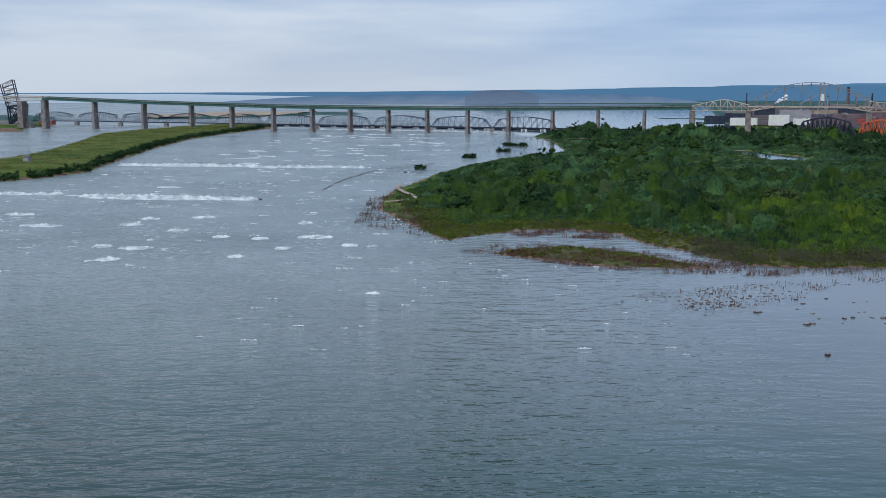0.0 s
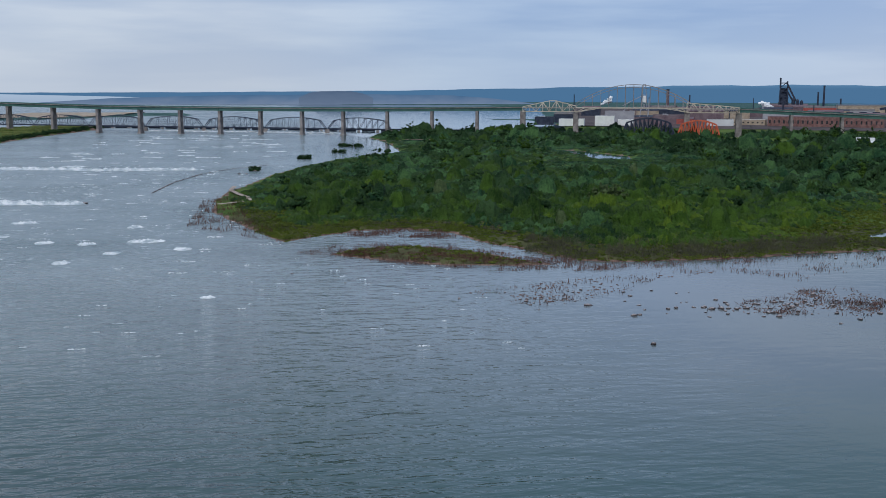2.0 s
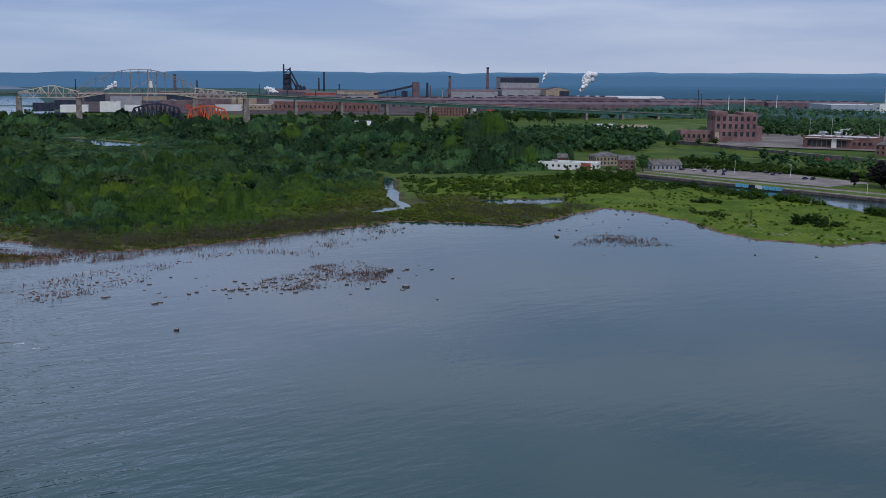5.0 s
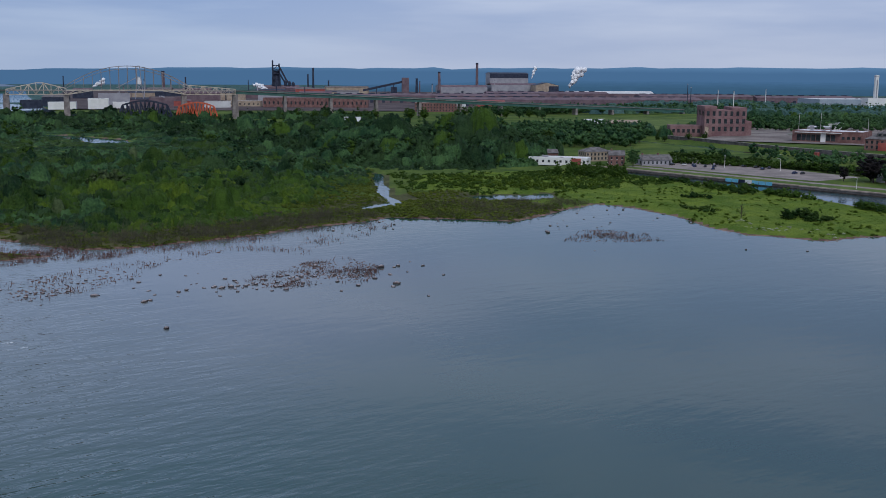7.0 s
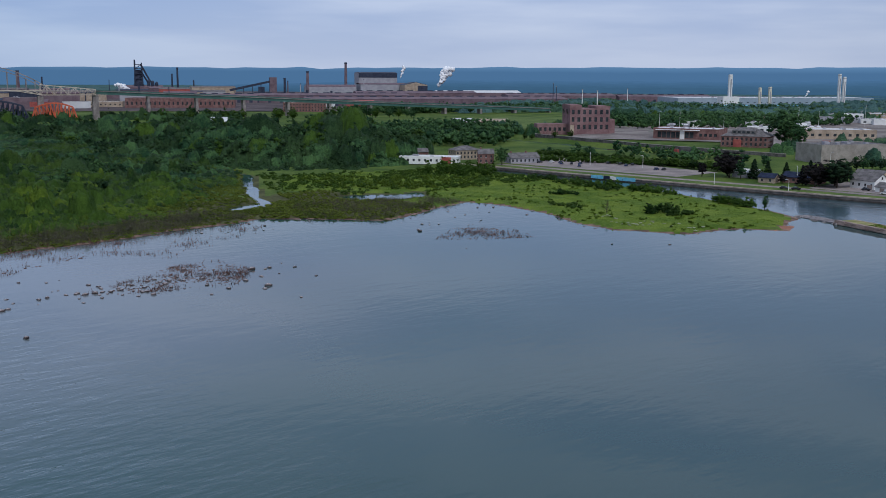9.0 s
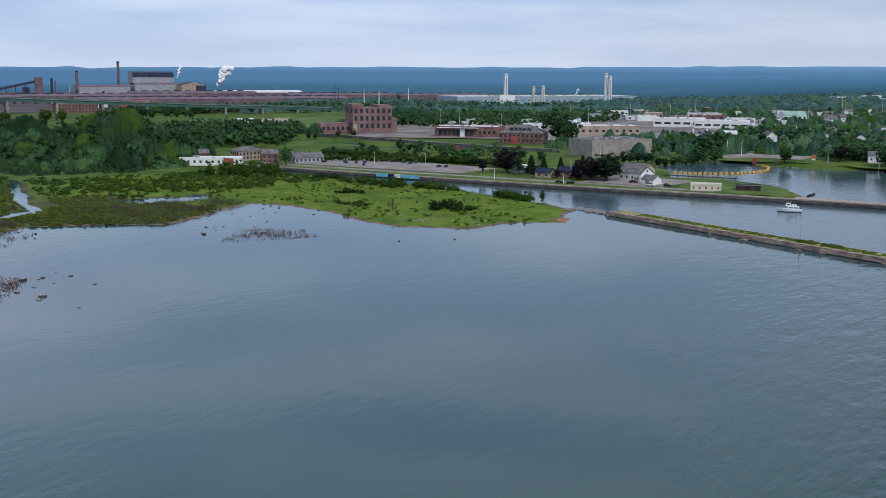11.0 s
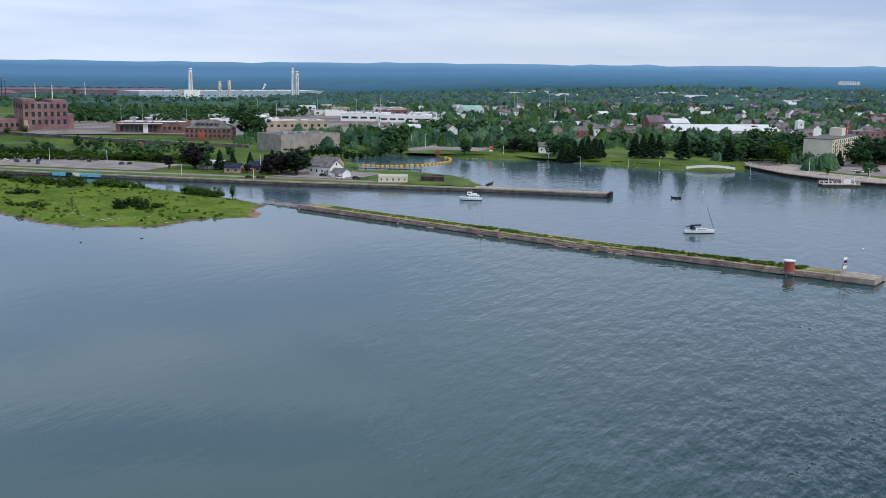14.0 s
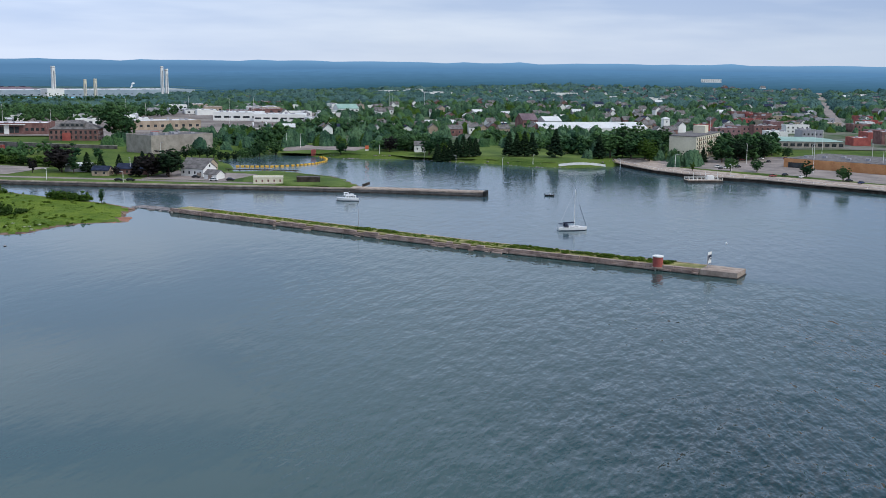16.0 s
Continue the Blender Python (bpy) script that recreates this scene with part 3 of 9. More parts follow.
def land(x, y):
    """Metres inside the shore (negative in the water) and the ground's height."""
    wx, wy = x + 1.6 * wobble(x, y, 9.0) + 0.8 * wobble(x, y, 3.5, 4), y + 1.6 * wobble(x, y, 8.0, 2.0)
    built = (x > 455) & (y < 620)
    wx, wy = np.where(built, x, wx), np.where(built, y, wy)
    s = edge_distance(MAIN_LAND, wx, wy)
    for pool in (CREEK, POND, SLOUGH, BACK_POOL, POWER_CANAL):
        s = np.minimum(s, -edge_distance(pool, wx, wy))
    s = np.maximum(s, edge_distance(ISLET, wx, wy))
    d = np.maximum(edge_distance(DYKE, wx, wy), np.maximum(edge_distance(WEST_BANK, wx, wy), edge_distance(TAN_SPIT, wx, wy)))
    r = np.hypot(x, y)
    bearing = np.degrees(np.arctan2(x, y))
    step = np.where(built, 2.5, 7.0)
    back = np.where(built & ((x < 500) | (y < 25)), 6.0, 0.0)
    out, s = s, s - back
    z = -1.2 + 1.2 * np.clip(1 + s / step, 0, 1) + np.where(built, 2.0, 0.9) * np.clip(s / np.where(built, 1.0, 9.0), 0, 1)
    z = z + np.clip((x - 470) / 250, 0, 1) * 1.8 * np.clip(s / 10, 0, 1)
    climb = np.clip((r - 1000) / 1700, 0, 0.68) ** 1.3 * np.clip((bearing - 62) / 22, 0, 1) * np.clip(s / 60, 0, 1)
    z = z + 40 * climb * (1 + 0.12 * wobble(x, y, 260.0))
    z = z + np.clip(s / 25, 0, 1) * 0.35 * wobble(x, y, 24.0, 1.0) * (~built)
    zd = -1.2 + 1.2 * np.clip(1 + d / 5, 0, 1) + 5.0 * np.clip(d / 16, 0, 1)
    return np.maximum(out, d), np.maximum(z, np.where(d > -6, zd, -9))


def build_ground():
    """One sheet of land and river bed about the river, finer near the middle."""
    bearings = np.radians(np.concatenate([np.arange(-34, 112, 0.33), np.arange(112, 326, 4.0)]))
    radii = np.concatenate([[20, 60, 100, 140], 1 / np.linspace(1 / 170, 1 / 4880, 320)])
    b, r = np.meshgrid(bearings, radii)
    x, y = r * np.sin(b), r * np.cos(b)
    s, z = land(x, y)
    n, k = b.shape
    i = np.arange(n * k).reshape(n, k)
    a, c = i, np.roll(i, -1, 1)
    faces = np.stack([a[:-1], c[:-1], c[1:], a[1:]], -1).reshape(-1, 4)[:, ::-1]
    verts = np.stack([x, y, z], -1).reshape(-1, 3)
    me = rapid_mesh("ground", verts, faces, M["soil"])
    me.materials.append(M["shore"])
    me.materials.append(M["canal_stone"])
    me.materials.append(M["mud"])
    me.materials.append(M["hazed_far_woods"])
    me.materials.append(M["meadow"])
    fx, fy = x.ravel()[faces].mean(1), y.ravel()[faces].mean(1)
    marshy = (fx < 262) & (fy < 500) & (fy > 300) & (fx > -60) | (fx < 316) & (fy < 425) & (fx > 200)
    me.polygons.foreach_set("material_index", np.where(marshy & (s.ravel()[faces].mean(1) >= 2.2), 3, np.where(s.ravel()[faces].mean(1) < 2.2, np.where(fx > 560, 0, 1), 0)).astype(np.int32))
    # land far off takes the leaf colour that has haze mixed in
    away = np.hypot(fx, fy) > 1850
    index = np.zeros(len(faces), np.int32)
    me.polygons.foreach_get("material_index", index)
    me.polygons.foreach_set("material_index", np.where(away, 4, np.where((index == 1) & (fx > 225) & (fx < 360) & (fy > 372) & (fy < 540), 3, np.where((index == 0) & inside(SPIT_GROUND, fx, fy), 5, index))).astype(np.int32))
    me.polygons.foreach_set("use_smooth", np.ones(len(faces), bool))
    return tagged(new("ground", me), "green meadow land and gravelly river bed under open sky", "ground", kind="structure")


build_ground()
river = Solid()
ring = [(4890 * math.sin(2 * math.pi * i / 96), 4890 * math.cos(2 * math.pi * i / 96), 0) for i in range(96)]
river.add(ring, [tuple(range(96))[::-1]])
single("water", river, M["water"], "grey-blue rippled river water under an overcast sky", "water", kind="structure")


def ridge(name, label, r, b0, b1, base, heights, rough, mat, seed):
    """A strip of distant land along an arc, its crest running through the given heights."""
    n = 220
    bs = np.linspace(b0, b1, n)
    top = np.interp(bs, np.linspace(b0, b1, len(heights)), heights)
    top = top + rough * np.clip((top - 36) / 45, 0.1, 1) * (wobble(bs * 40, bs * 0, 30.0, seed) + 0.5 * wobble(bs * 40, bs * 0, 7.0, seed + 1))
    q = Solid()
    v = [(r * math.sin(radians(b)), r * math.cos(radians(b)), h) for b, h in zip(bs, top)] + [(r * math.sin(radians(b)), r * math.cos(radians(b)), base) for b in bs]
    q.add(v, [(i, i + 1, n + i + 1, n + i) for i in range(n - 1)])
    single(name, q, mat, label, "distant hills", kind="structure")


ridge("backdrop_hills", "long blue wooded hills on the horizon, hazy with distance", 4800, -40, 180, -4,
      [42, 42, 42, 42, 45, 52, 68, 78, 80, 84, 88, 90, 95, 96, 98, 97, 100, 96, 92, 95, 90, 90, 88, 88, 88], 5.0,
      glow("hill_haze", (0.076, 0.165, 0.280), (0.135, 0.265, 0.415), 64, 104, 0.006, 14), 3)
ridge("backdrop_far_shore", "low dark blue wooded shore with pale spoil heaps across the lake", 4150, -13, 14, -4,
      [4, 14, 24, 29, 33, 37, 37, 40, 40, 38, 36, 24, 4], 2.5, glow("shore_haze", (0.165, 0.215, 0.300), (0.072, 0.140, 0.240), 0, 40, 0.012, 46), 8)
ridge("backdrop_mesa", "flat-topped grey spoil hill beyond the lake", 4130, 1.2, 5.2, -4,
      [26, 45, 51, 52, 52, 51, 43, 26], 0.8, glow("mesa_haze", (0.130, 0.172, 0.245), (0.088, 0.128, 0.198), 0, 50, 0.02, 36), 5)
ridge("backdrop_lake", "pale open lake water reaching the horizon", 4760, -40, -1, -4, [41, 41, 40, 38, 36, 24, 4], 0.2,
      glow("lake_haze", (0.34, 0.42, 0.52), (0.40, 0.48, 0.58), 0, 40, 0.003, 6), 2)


def build_far_forest():
    """Wooded rises behind the works and the town, one behind the other, self-lit and coloured bluer for the haze of
    distance.
    """
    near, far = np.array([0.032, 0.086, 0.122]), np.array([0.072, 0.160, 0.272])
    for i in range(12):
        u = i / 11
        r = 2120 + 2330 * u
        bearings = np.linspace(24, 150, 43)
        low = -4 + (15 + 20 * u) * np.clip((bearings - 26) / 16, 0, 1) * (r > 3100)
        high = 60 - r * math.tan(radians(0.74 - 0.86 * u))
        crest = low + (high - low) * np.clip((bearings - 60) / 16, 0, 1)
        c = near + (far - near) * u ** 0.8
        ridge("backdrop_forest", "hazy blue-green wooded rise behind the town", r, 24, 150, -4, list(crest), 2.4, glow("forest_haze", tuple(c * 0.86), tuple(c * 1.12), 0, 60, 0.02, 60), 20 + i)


build_far_forest()
# ---- the high road bridge ----
def road_point(x, z=0.0, off=0.0):
    """A place on the road bridge's line, off metres to its north-west side."""
    return Vector((x + 0.297 * off, 1404 - 0.311 * x + 0.955 * off, z))


def deck_height(x):
    return float(np.interp(x, [-900, -601, -420, -223, 0, 150, 310, 565, 760, 947, 1080, 1208, 1300], [50, 47.5, 41.5, 36.5, 34.8, 35.5, 37.5, 36.5, 27.5, 18.5, 13.5, 8, 5]))


def build_road_bridge():
    bridge = thing("road_bridge", "high green girder road bridge on concrete piers with cream arch", "bridge")
    stops = [-601, -517, -437, -362, -300, -238, -181, -127, -74, -21, 33, 86, 142, 198, 254, 310]
    right = [565, 625, 682, 740, 797, 852, 908, 962, 1016, 1070, 1124, 1180]
    for line in (stops, right):
        for a, b in zip(line, line[1:]):
            za, zb = deck_height(a), deck_height(b)
            for off in (-5.2, 5.2):
                part("girder", Solid().beam(road_point(a + 0.15, za - 2.6, off), road_point(b - 0.15, zb - 2.6, off), 0.8, 3.6), M["green"], bridge)
            part("deck", Solid().beam(road_point(a, za - 0.4), road_point(b, zb - 0.4), 13.2, 0.7), M["pier"], bridge)
            for off in (-6.5, 6.5):
                part("railing", Solid().beam(road_point(a, za + 0.55, off), road_point(b, zb + 0.55, off), 0.25, 1.0), M["green"], bridge)
    for x in stops + right + [374, 505]:
        z = deck_height(x)
        wide = 3.6 if x in (-601, 310, 374, 505, 565) else 2.0
        top = z - (6.5 if 310 < x < 565 else 4.4)
        q = Solid()
        for off in (-3.6, 3.6):
            q.taper(-wide, off - 1.9, -2.0, wide, off + 1.9, top, 0.45)
        q.box(-wide * 0.8, -5.4, top - 2.4, wide * 0.8, 5.4, top + 0.2)
        q.box(-wide * 0.7, -3.0, -2.0, wide * 0.7, 3.0, top * 0.7)
        q.taper(-wide - 1.0, -7, -2.0, wide + 1.0, 7, 1.4, 0.6)
        turn, c = pose(0, 0, 0, 0, 0, -17.3), road_point(x)
        q.v = [tuple(turn @ Vector(p) + c) for p in q.v]
        part("pier", q, M["pier"], bridge)

    def trussed(x0, x1, low, high, n, w=0.9):
        """Two lattice planes between a lower and an upper chord, given as heights along x."""
        xs = np.linspace(x0, x1, n + 1)
        for off in (-6.5, 6.5):
            q = Solid()
            for a, b in zip(xs, xs[1:]):
                q.beam(road_point(a, low(a), off), road_point(b, low(b), off), w, w * 1.2)
                q.beam(road_point(a, high(a), off), road_point(b, high(b), off), w, w * 1.2)
            for i, a in enumerate(xs):
                if high(a) - low(a) > 1:
                    q.beam(road_point(a, low(a), off), road_point(a, high(a), off), w * 0.6)
                if i < n:
                    b = xs[i + 1]
                    up = i % 2 == 0
                    q.beam(road_point(a, low(a) if up else high(a), off), road_point(b, high(b) if up else low(b), off), w * 0.7)
            part("truss_plane", q, M["cream"], bridge, "cream-painted steel lattice")
        for a in xs:
            part("cross_brace", Solid().beam(road_point(a, high(a), -6.5), road_point(a, high(a), 6.5), w * 0.5), M["cream"], bridge)

    def deck_run(x0, x1):
        part("deck", Solid().beam(road_point(x0, deck_height(x0) - 0.5), road_point(x1, deck_height(x1) - 0.5), 13.6, 1.2), M["concrete"], bridge)

    # the through arch and its two side spans
    def rib(x):
        return 42.5 + 23.5 * (1 - ((x - 442) / 68) ** 2)

    xs = np.linspace(374, 510, 15)
    for off in (-6.5, 6.5):
        for drop, w in ((0.0, 0.75), (3.6, 0.5)):
            for a, b in zip(xs, xs[1:]):
                part("arch_rib", Solid().beam(road_point(a, rib(a) - drop, off), road_point(b, rib(b) - drop, off), w), M["arch"], bridge, "grey-brown steel arch rib")
        for i, a in enumerate(xs):
            part("arch_post", Solid().beam(road_point(a, rib(a), off), road_point(a, rib(a) - 3.6, off), 0.4), M["arch"], bridge)
            if 0 < i < 14:
                part("hanger", Solid().beam(road_point(a, rib(a) - 3.6, off), road_point(a, 37.0, off), 0.35 if i % 2 else 0.5), M["arch"], bridge)
    for a in xs:
        part("cross_brace", Solid().beam(road_point(a, rib(a), -6.5), road_point(a, rib(a), 6.5), 0.35), M["arch"], bridge)
    # the cream haunches that carry the arch's feet over the river piers
    for foot, way in ((374, 1), (507, -1)):
        for off in (-6.5, 6.5):
            for k in range(3):
                part("haunch", Solid().beam(road_point(foot, 31.5, off), road_point(foot + way * 11 * (k + 1), 37.2, off), 0.7), M["cream"], bridge, "cream-painted steel haunch")
    for off in (-6.5, 6.5):
        part("deck_chord", Solid().beam(road_point(374, 37.0, off), road_point(507, 37.0, off), 0.7, 1.0), M["cream"], bridge, "cream-painted steel chord")
    trussed(310, 374, lambda x: 32.0, lambda x: 38.0 + 8.5 * (x - 310) / 36 if x < 346 else 46.5 - 7.5 * (x - 346) / 28, 8, 0.7)
    trussed(505, 565, lambda x: 31.5, lambda x: 43.5 - 5.5 * (x - 505) / 60, 8, 0.7)
    for a, b in ((310, 374), (374, 440), (440, 505), (505, 565)):
        deck_run(a, b)
    # the side span of its twin on the far side of the river
    trussed(-684, -601, lambda x: 42.0, lambda x: 47.5 + 2.0 * math.sin((x + 684) / 83 * 3.1), 10, 0.6)
    trussed(-760, -684, lambda x: 42.5, lambda x: 48.0, 8, 0.6)
    deck_run(-760, -684)
    deck_run(-684, -601)
    x = -640
    q = Solid()
    for off in (-5.2, 5.2):
        c = road_point(x, 0, off)
        q.taper(c.x - 4, c.y - 2.4, -2, c.x + 4, c.y + 2.4, 41, 0.5)
    part("pier", q, M["pier"], bridge)


build_road_bridge()


# ---- the old railway bridge ----
def rail_point(x, z=0.0, off=0.0):
    return Vector((x + 0.42 * off, 1475.4 - 0.4615 * x + 0.908 * off, z))


def camelback(length_a, length_b, low, rise, n, mat, parent, w=0.8):
    """One curved-top lattice span between two places on the line."""
    for off in (-2.8, 2.8):
        q = Solid()
        xs = np.linspace(length_a, length_b, n + 1)
        tops = [low if i in (0, n) else low + rise * (0.62 + 0.38 * math.sin(math.pi * i / n)) for i in range(n + 1)]
        for i in range(n):
            a, b = xs[i], xs[i + 1]
            q.beam(rail_point(a, low, off), rail_point(b, low, off), w, w * 1.7)
            q.beam(rail_point(a, tops[i], off), rail_point(b, tops[i + 1], off), w, w)
            if 0 < i:
                q.beam(rail_point(a, low, off), rail_point(a, tops[i], off), w * 0.6)
                if i < n - 1:
                    k = i < n / 2
                    q.beam(rail_point(a, tops[i] if k else low, off), rail_point(b, low if k else tops[i + 1], off), w * 0.55)
        part("truss_plane", q, mat, parent)
    part("track_deck", Solid().beam(rail_point(length_a, low + 0.3), rail_point(length_b, low + 0.3), 5.4, 1.0), mat, parent)
    for i in range(1, n):
        part("top_brace", Solid().beam(rail_point(xs[i], tops[i], -2.8), rail_point(xs[i], tops[i], 2.8), w * 0.4), mat, parent)


def build_rail_bridge():
    rail = thing("rail_bridge", "old dark steel railway bridge of curved-top lattice spans", "bridge")
    xs = [-700 + 0 * 1, -612, -527, -442, -357, -272, -187, -102, -17, 68, 153]
    for a, b in zip(xs, xs[1:]):
        camelback(a + 1.5, b - 1.5, 6.2, 15.0, 10, M["dark"], rail)
    for x in xs:
        c = rail_point(x)
        part("stone_pier", Solid().taper(c.x - 3.2, c.y - 5, -2, c.x + 3.2, c.y + 5, 5.2, 0.6), M["pier"], rail)
    for a, b in ((153, 250), (250, 350), (350, 430)):
        part("plate_girder", Solid().beam(rail_point(a, 6.0), rail_point(b, 6.0), 4.5, 2.2), M["dark"], rail)
        c = rail_point(b)
        part("stone_pier", Solid().taper(c.x - 2, c.y - 3, -2, c.x + 2, c.y + 3, 5.0, 0.4), M["pier"], rail)
    camelback(432, 490, 5.0, 19.0, 12, M["dark"], rail, 1.9)


def build_orange_bridge():
    swing = thing("swing_bridge", "red-oxide painted steel swing span of a railway bridge", "bridge")
    camelback(494, 540, 4.0, 18.0, 12, M["orange"], swing, 1.7)
    c = rail_point(518)
    part("stone_pier", Solid().tube(c.x, c.y, -1, 3.0, 7, 6.5, 16), M["pier"], swing)


build_rail_bridge()
build_orange_bridge()


def build_control_dam():
    dam = thing("control_dam", "low row of dark sluice gates on stone piers across the river", "dam")
    for i in range(18):
        x = -330 + 26 * i
        a, b = rail_point(x, 2.4, 70), rail_point(x + 26, 2.4, 70)
        part("walkway", Solid().beam(a, b, 3.0, 0.8), M["dark"], dam)
        part("sluice_gate", Solid().beam(rail_point(x + 4, 1.0, 71.5), rail_point(x + 22, 1.0, 71.5), 0.4, 1.8), M["dark"], dam)
        c = rail_point(x, 0, 70)
        part("stone_pier", Solid().taper(c.x - 2, c.y - 4, -2, c.x + 2, c.y + 4, 2.0, 0.3), M["pier"], dam)


build_control_dam()


def build_lift_bridge():
    """The raised bascule leaf on the far bank."""
    lift = thing("bascule_bridge", "dark steel railway bascule bridge with raised leaf on the far bank", "bridge")
    for off in (-4, 4):
        y = 1646 + off
        # the raised leaf, a leaning lattice
        left = [Vector((-688 + 8 * k / 6, y, 66 - 33 * k / 6)) for k in range(7)]
        right = [Vector((-669 + 7 * k / 6, y, 74 - 40 * k / 6)) for k in range(7)]
        for line in (left, right):
            part("leaf_chord", Solid().beam(line[0], line[-1], 1.3), M["dark"], lift)
        for k in range(7):
            part("leaf_strut", Solid().beam(left[k], right[k], 0.8), M["dark"] if k % 2 else M["arch"], lift)
            if k < 6:
                part("leaf_diagonal", Solid().beam(left[k] if k % 2 else right[k], right[k + 1] if k % 2 else left[k + 1], 0.7), M["arch"], lift)
        # the tower and the balance frame below, a dense dark lattice
        ring_pts = [(-679, 33), (-662, 33), (-650, 36), (-651, 22), (-660, 5), (-677, 5)]
        for k in range(6):
            (a, b), (c, d) = ring_pts[k], ring_pts[(k + 1) % 6]
            part("tower_chord", Solid().beam((a, y, b), (c, y, d), 1.8), M["dark"], lift)
        for i, k in ((0, 3), (0, 4), (1, 3), (1, 4), (1, 5), (2, 4), (2, 5), (0, 2), (3, 5)):
            part("tower_brace", Solid().beam((ring_pts[i][0], y, ring_pts[i][1]), (ring_pts[k][0], y, ring_pts[k][1]), 1.3), M["dark"], lift)
    for k in range(3):
        part("counterweight_plate", Solid().box(-664 + 4 * k, 1643, 14 + 5 * k, -661 + 4 * k, 1649, 30), M["dark"], lift)
    part("abutment", Solid().taper(-692, 1637, -2, -642, 1655, 5.3, 1), M["pier"], lift)


build_lift_bridge()
# ---- planting ----
def ground_z(x, y):
    return float(land(np.array([float(x)]), np.array([float(y)]))[1][0])


ICO = []


def unit_blob(plain=False):
    """A ball of 20 faces, or of 8 for what stands far off."""
    if plain:
        v = np.array([(1, 0, 0), (0, 1, 0), (-1, 0, 0), (0, -1, 0), (0, 0, 1), (0, 0, -1)], float)
        return v, np.array([(0, 1, 4), (1, 2, 4), (2, 3, 4), (3, 0, 4), (1, 0, 5), (2, 1, 5), (3, 2, 5), (0, 3, 5)])
    if not ICO:
        bm = bmesh.new()
        bmesh.ops.create_icosphere(bm, subdivisions=1, radius=1.0)
        ICO.append((np.array([v.co[:] for v in bm.verts]), np.array([[v.index for v in f.verts] for f in bm.faces])))
        bm.free()
    return ICO[0]


def crowns(rng, place, width, height, leaves, leaf, lift=0.0, plain=False):
    """Verts and triangles of many plants: each of uneven clumps wrapped in small loose leaf sprays."""
    n = len(place)
    bv, bf = unit_blob(plain)
    half = np.stack([width / 2, width / 2, height * (1 - lift) / 2], -1)
    mid = place + np.stack([np.zeros(n), np.zeros(n), height * (lift + (1 - lift) / 2)], -1)
    swell = rng.uniform(0.64, 1.12, (n, len(bv), 1))
    core = mid[:, None] + bv[None] * half[:, None] * swell * 0.95
    cf = bf[None] + (np.arange(n) * len(bv))[:, None, None]
    k = n * leaves
    who = np.repeat(np.arange(n), leaves)
    d = rng.normal(size=(k, 3))
    d[:, 2] = np.abs(d[:, 2]) * 0.9 - 0.25 * rng.random(k)
    d /= np.linalg.norm(d, axis=1, keepdims=True)
    lobe = 0.93 + 0.08 * np.sin(d[:, 0] * 5 + who * 1.7) * np.cos(d[:, 1] * 4 + who * 0.9) + rng.normal(0, 0.14, k)
    c = mid[who] + d * half[who] * lobe[:, None]
    out = d + rng.normal(0, 0.36, (k, 3)) + np.array([0, 0, 0.35])
    out /= np.linalg.norm(out, axis=1, keepdims=True)
    side = np.cross(out, rng.normal(size=(k, 3)))
    side /= np.linalg.norm(side, axis=1, keepdims=True) + 1e-9
    up = np.cross(out, side)
    size = (leaf if np.ndim(leaf) == 0 else leaf[who]) * rng.uniform(0.6, 1.4, k)
    size = size[:, None]
    tri = np.stack([c - side * size * 0.6 - up * size * 0.35, c + side * size * 0.6 - up * size * 0.25, c + up * size * 0.75 + out * size * 0.15], 1)
    lf = np.arange(k * 3).reshape(-1, 3) + n * len(bv)
    return np.concatenate([core.reshape(-1, 3), tri.reshape(-1, 3)]), np.concatenate([cf.reshape(-1, 3), lf])


def leafy_mesh(name, v, f, inner, mat):
    """Smooth inner clumps under loose leaf sprays."""
    me = rapid_mesh(name, v, f, mat)
    me.polygons.foreach_set("use_smooth", np.arange(len(f)) < inner)
    return me


def trunks(place, height, thick):
    """Tapered three-sided stems for many trees."""
    n = len(place)
    a = np.arange(3) * 2.094
    ring_ = np.stack([np.cos(a), np.sin(a), 0 * a], -1)
    low = place[:, None] + ring_[None] * thick[:, None, None] - np.array([0, 0, 0.3])
    top = place[:, None] + ring_[None] * thick[:, None, None] * 0.4 + np.stack([0 * height, 0 * height, height], -1)[:, None]
    v = np.concatenate([low, top], 1).reshape(-1, 3)
    f = np.array([[0, 1, 4], [0, 4, 3], [1, 2, 5], [1, 5, 4], [2, 0, 3], [2, 3, 5]])
    return v, (f[None] + (np.arange(n) * 6)[:, None, None]).reshape(-1, 3)


def scatter(rng, poly, gap, spread=0.45):
    """Places about gap metres apart inside an outline, on the ground, away from the water."""
    p = np.asarray(poly, float)
    xs, ys = np.arange(p[:, 0].min(), p[:, 0].max(), gap), np.arange(p[:, 1].min(), p[:, 1].max(), gap)
    x, y = np.meshgrid(xs, ys)
    x = (x + rng.uniform(-spread, spread, x.shape) * gap).ravel()
    y = (y + rng.uniform(-spread, spread, y.shape) * gap).ravel()
    keep = inside(p, x, y)
    x, y = x[keep], y[keep]
    s, z = land(x, y)
    return x, y, s, z


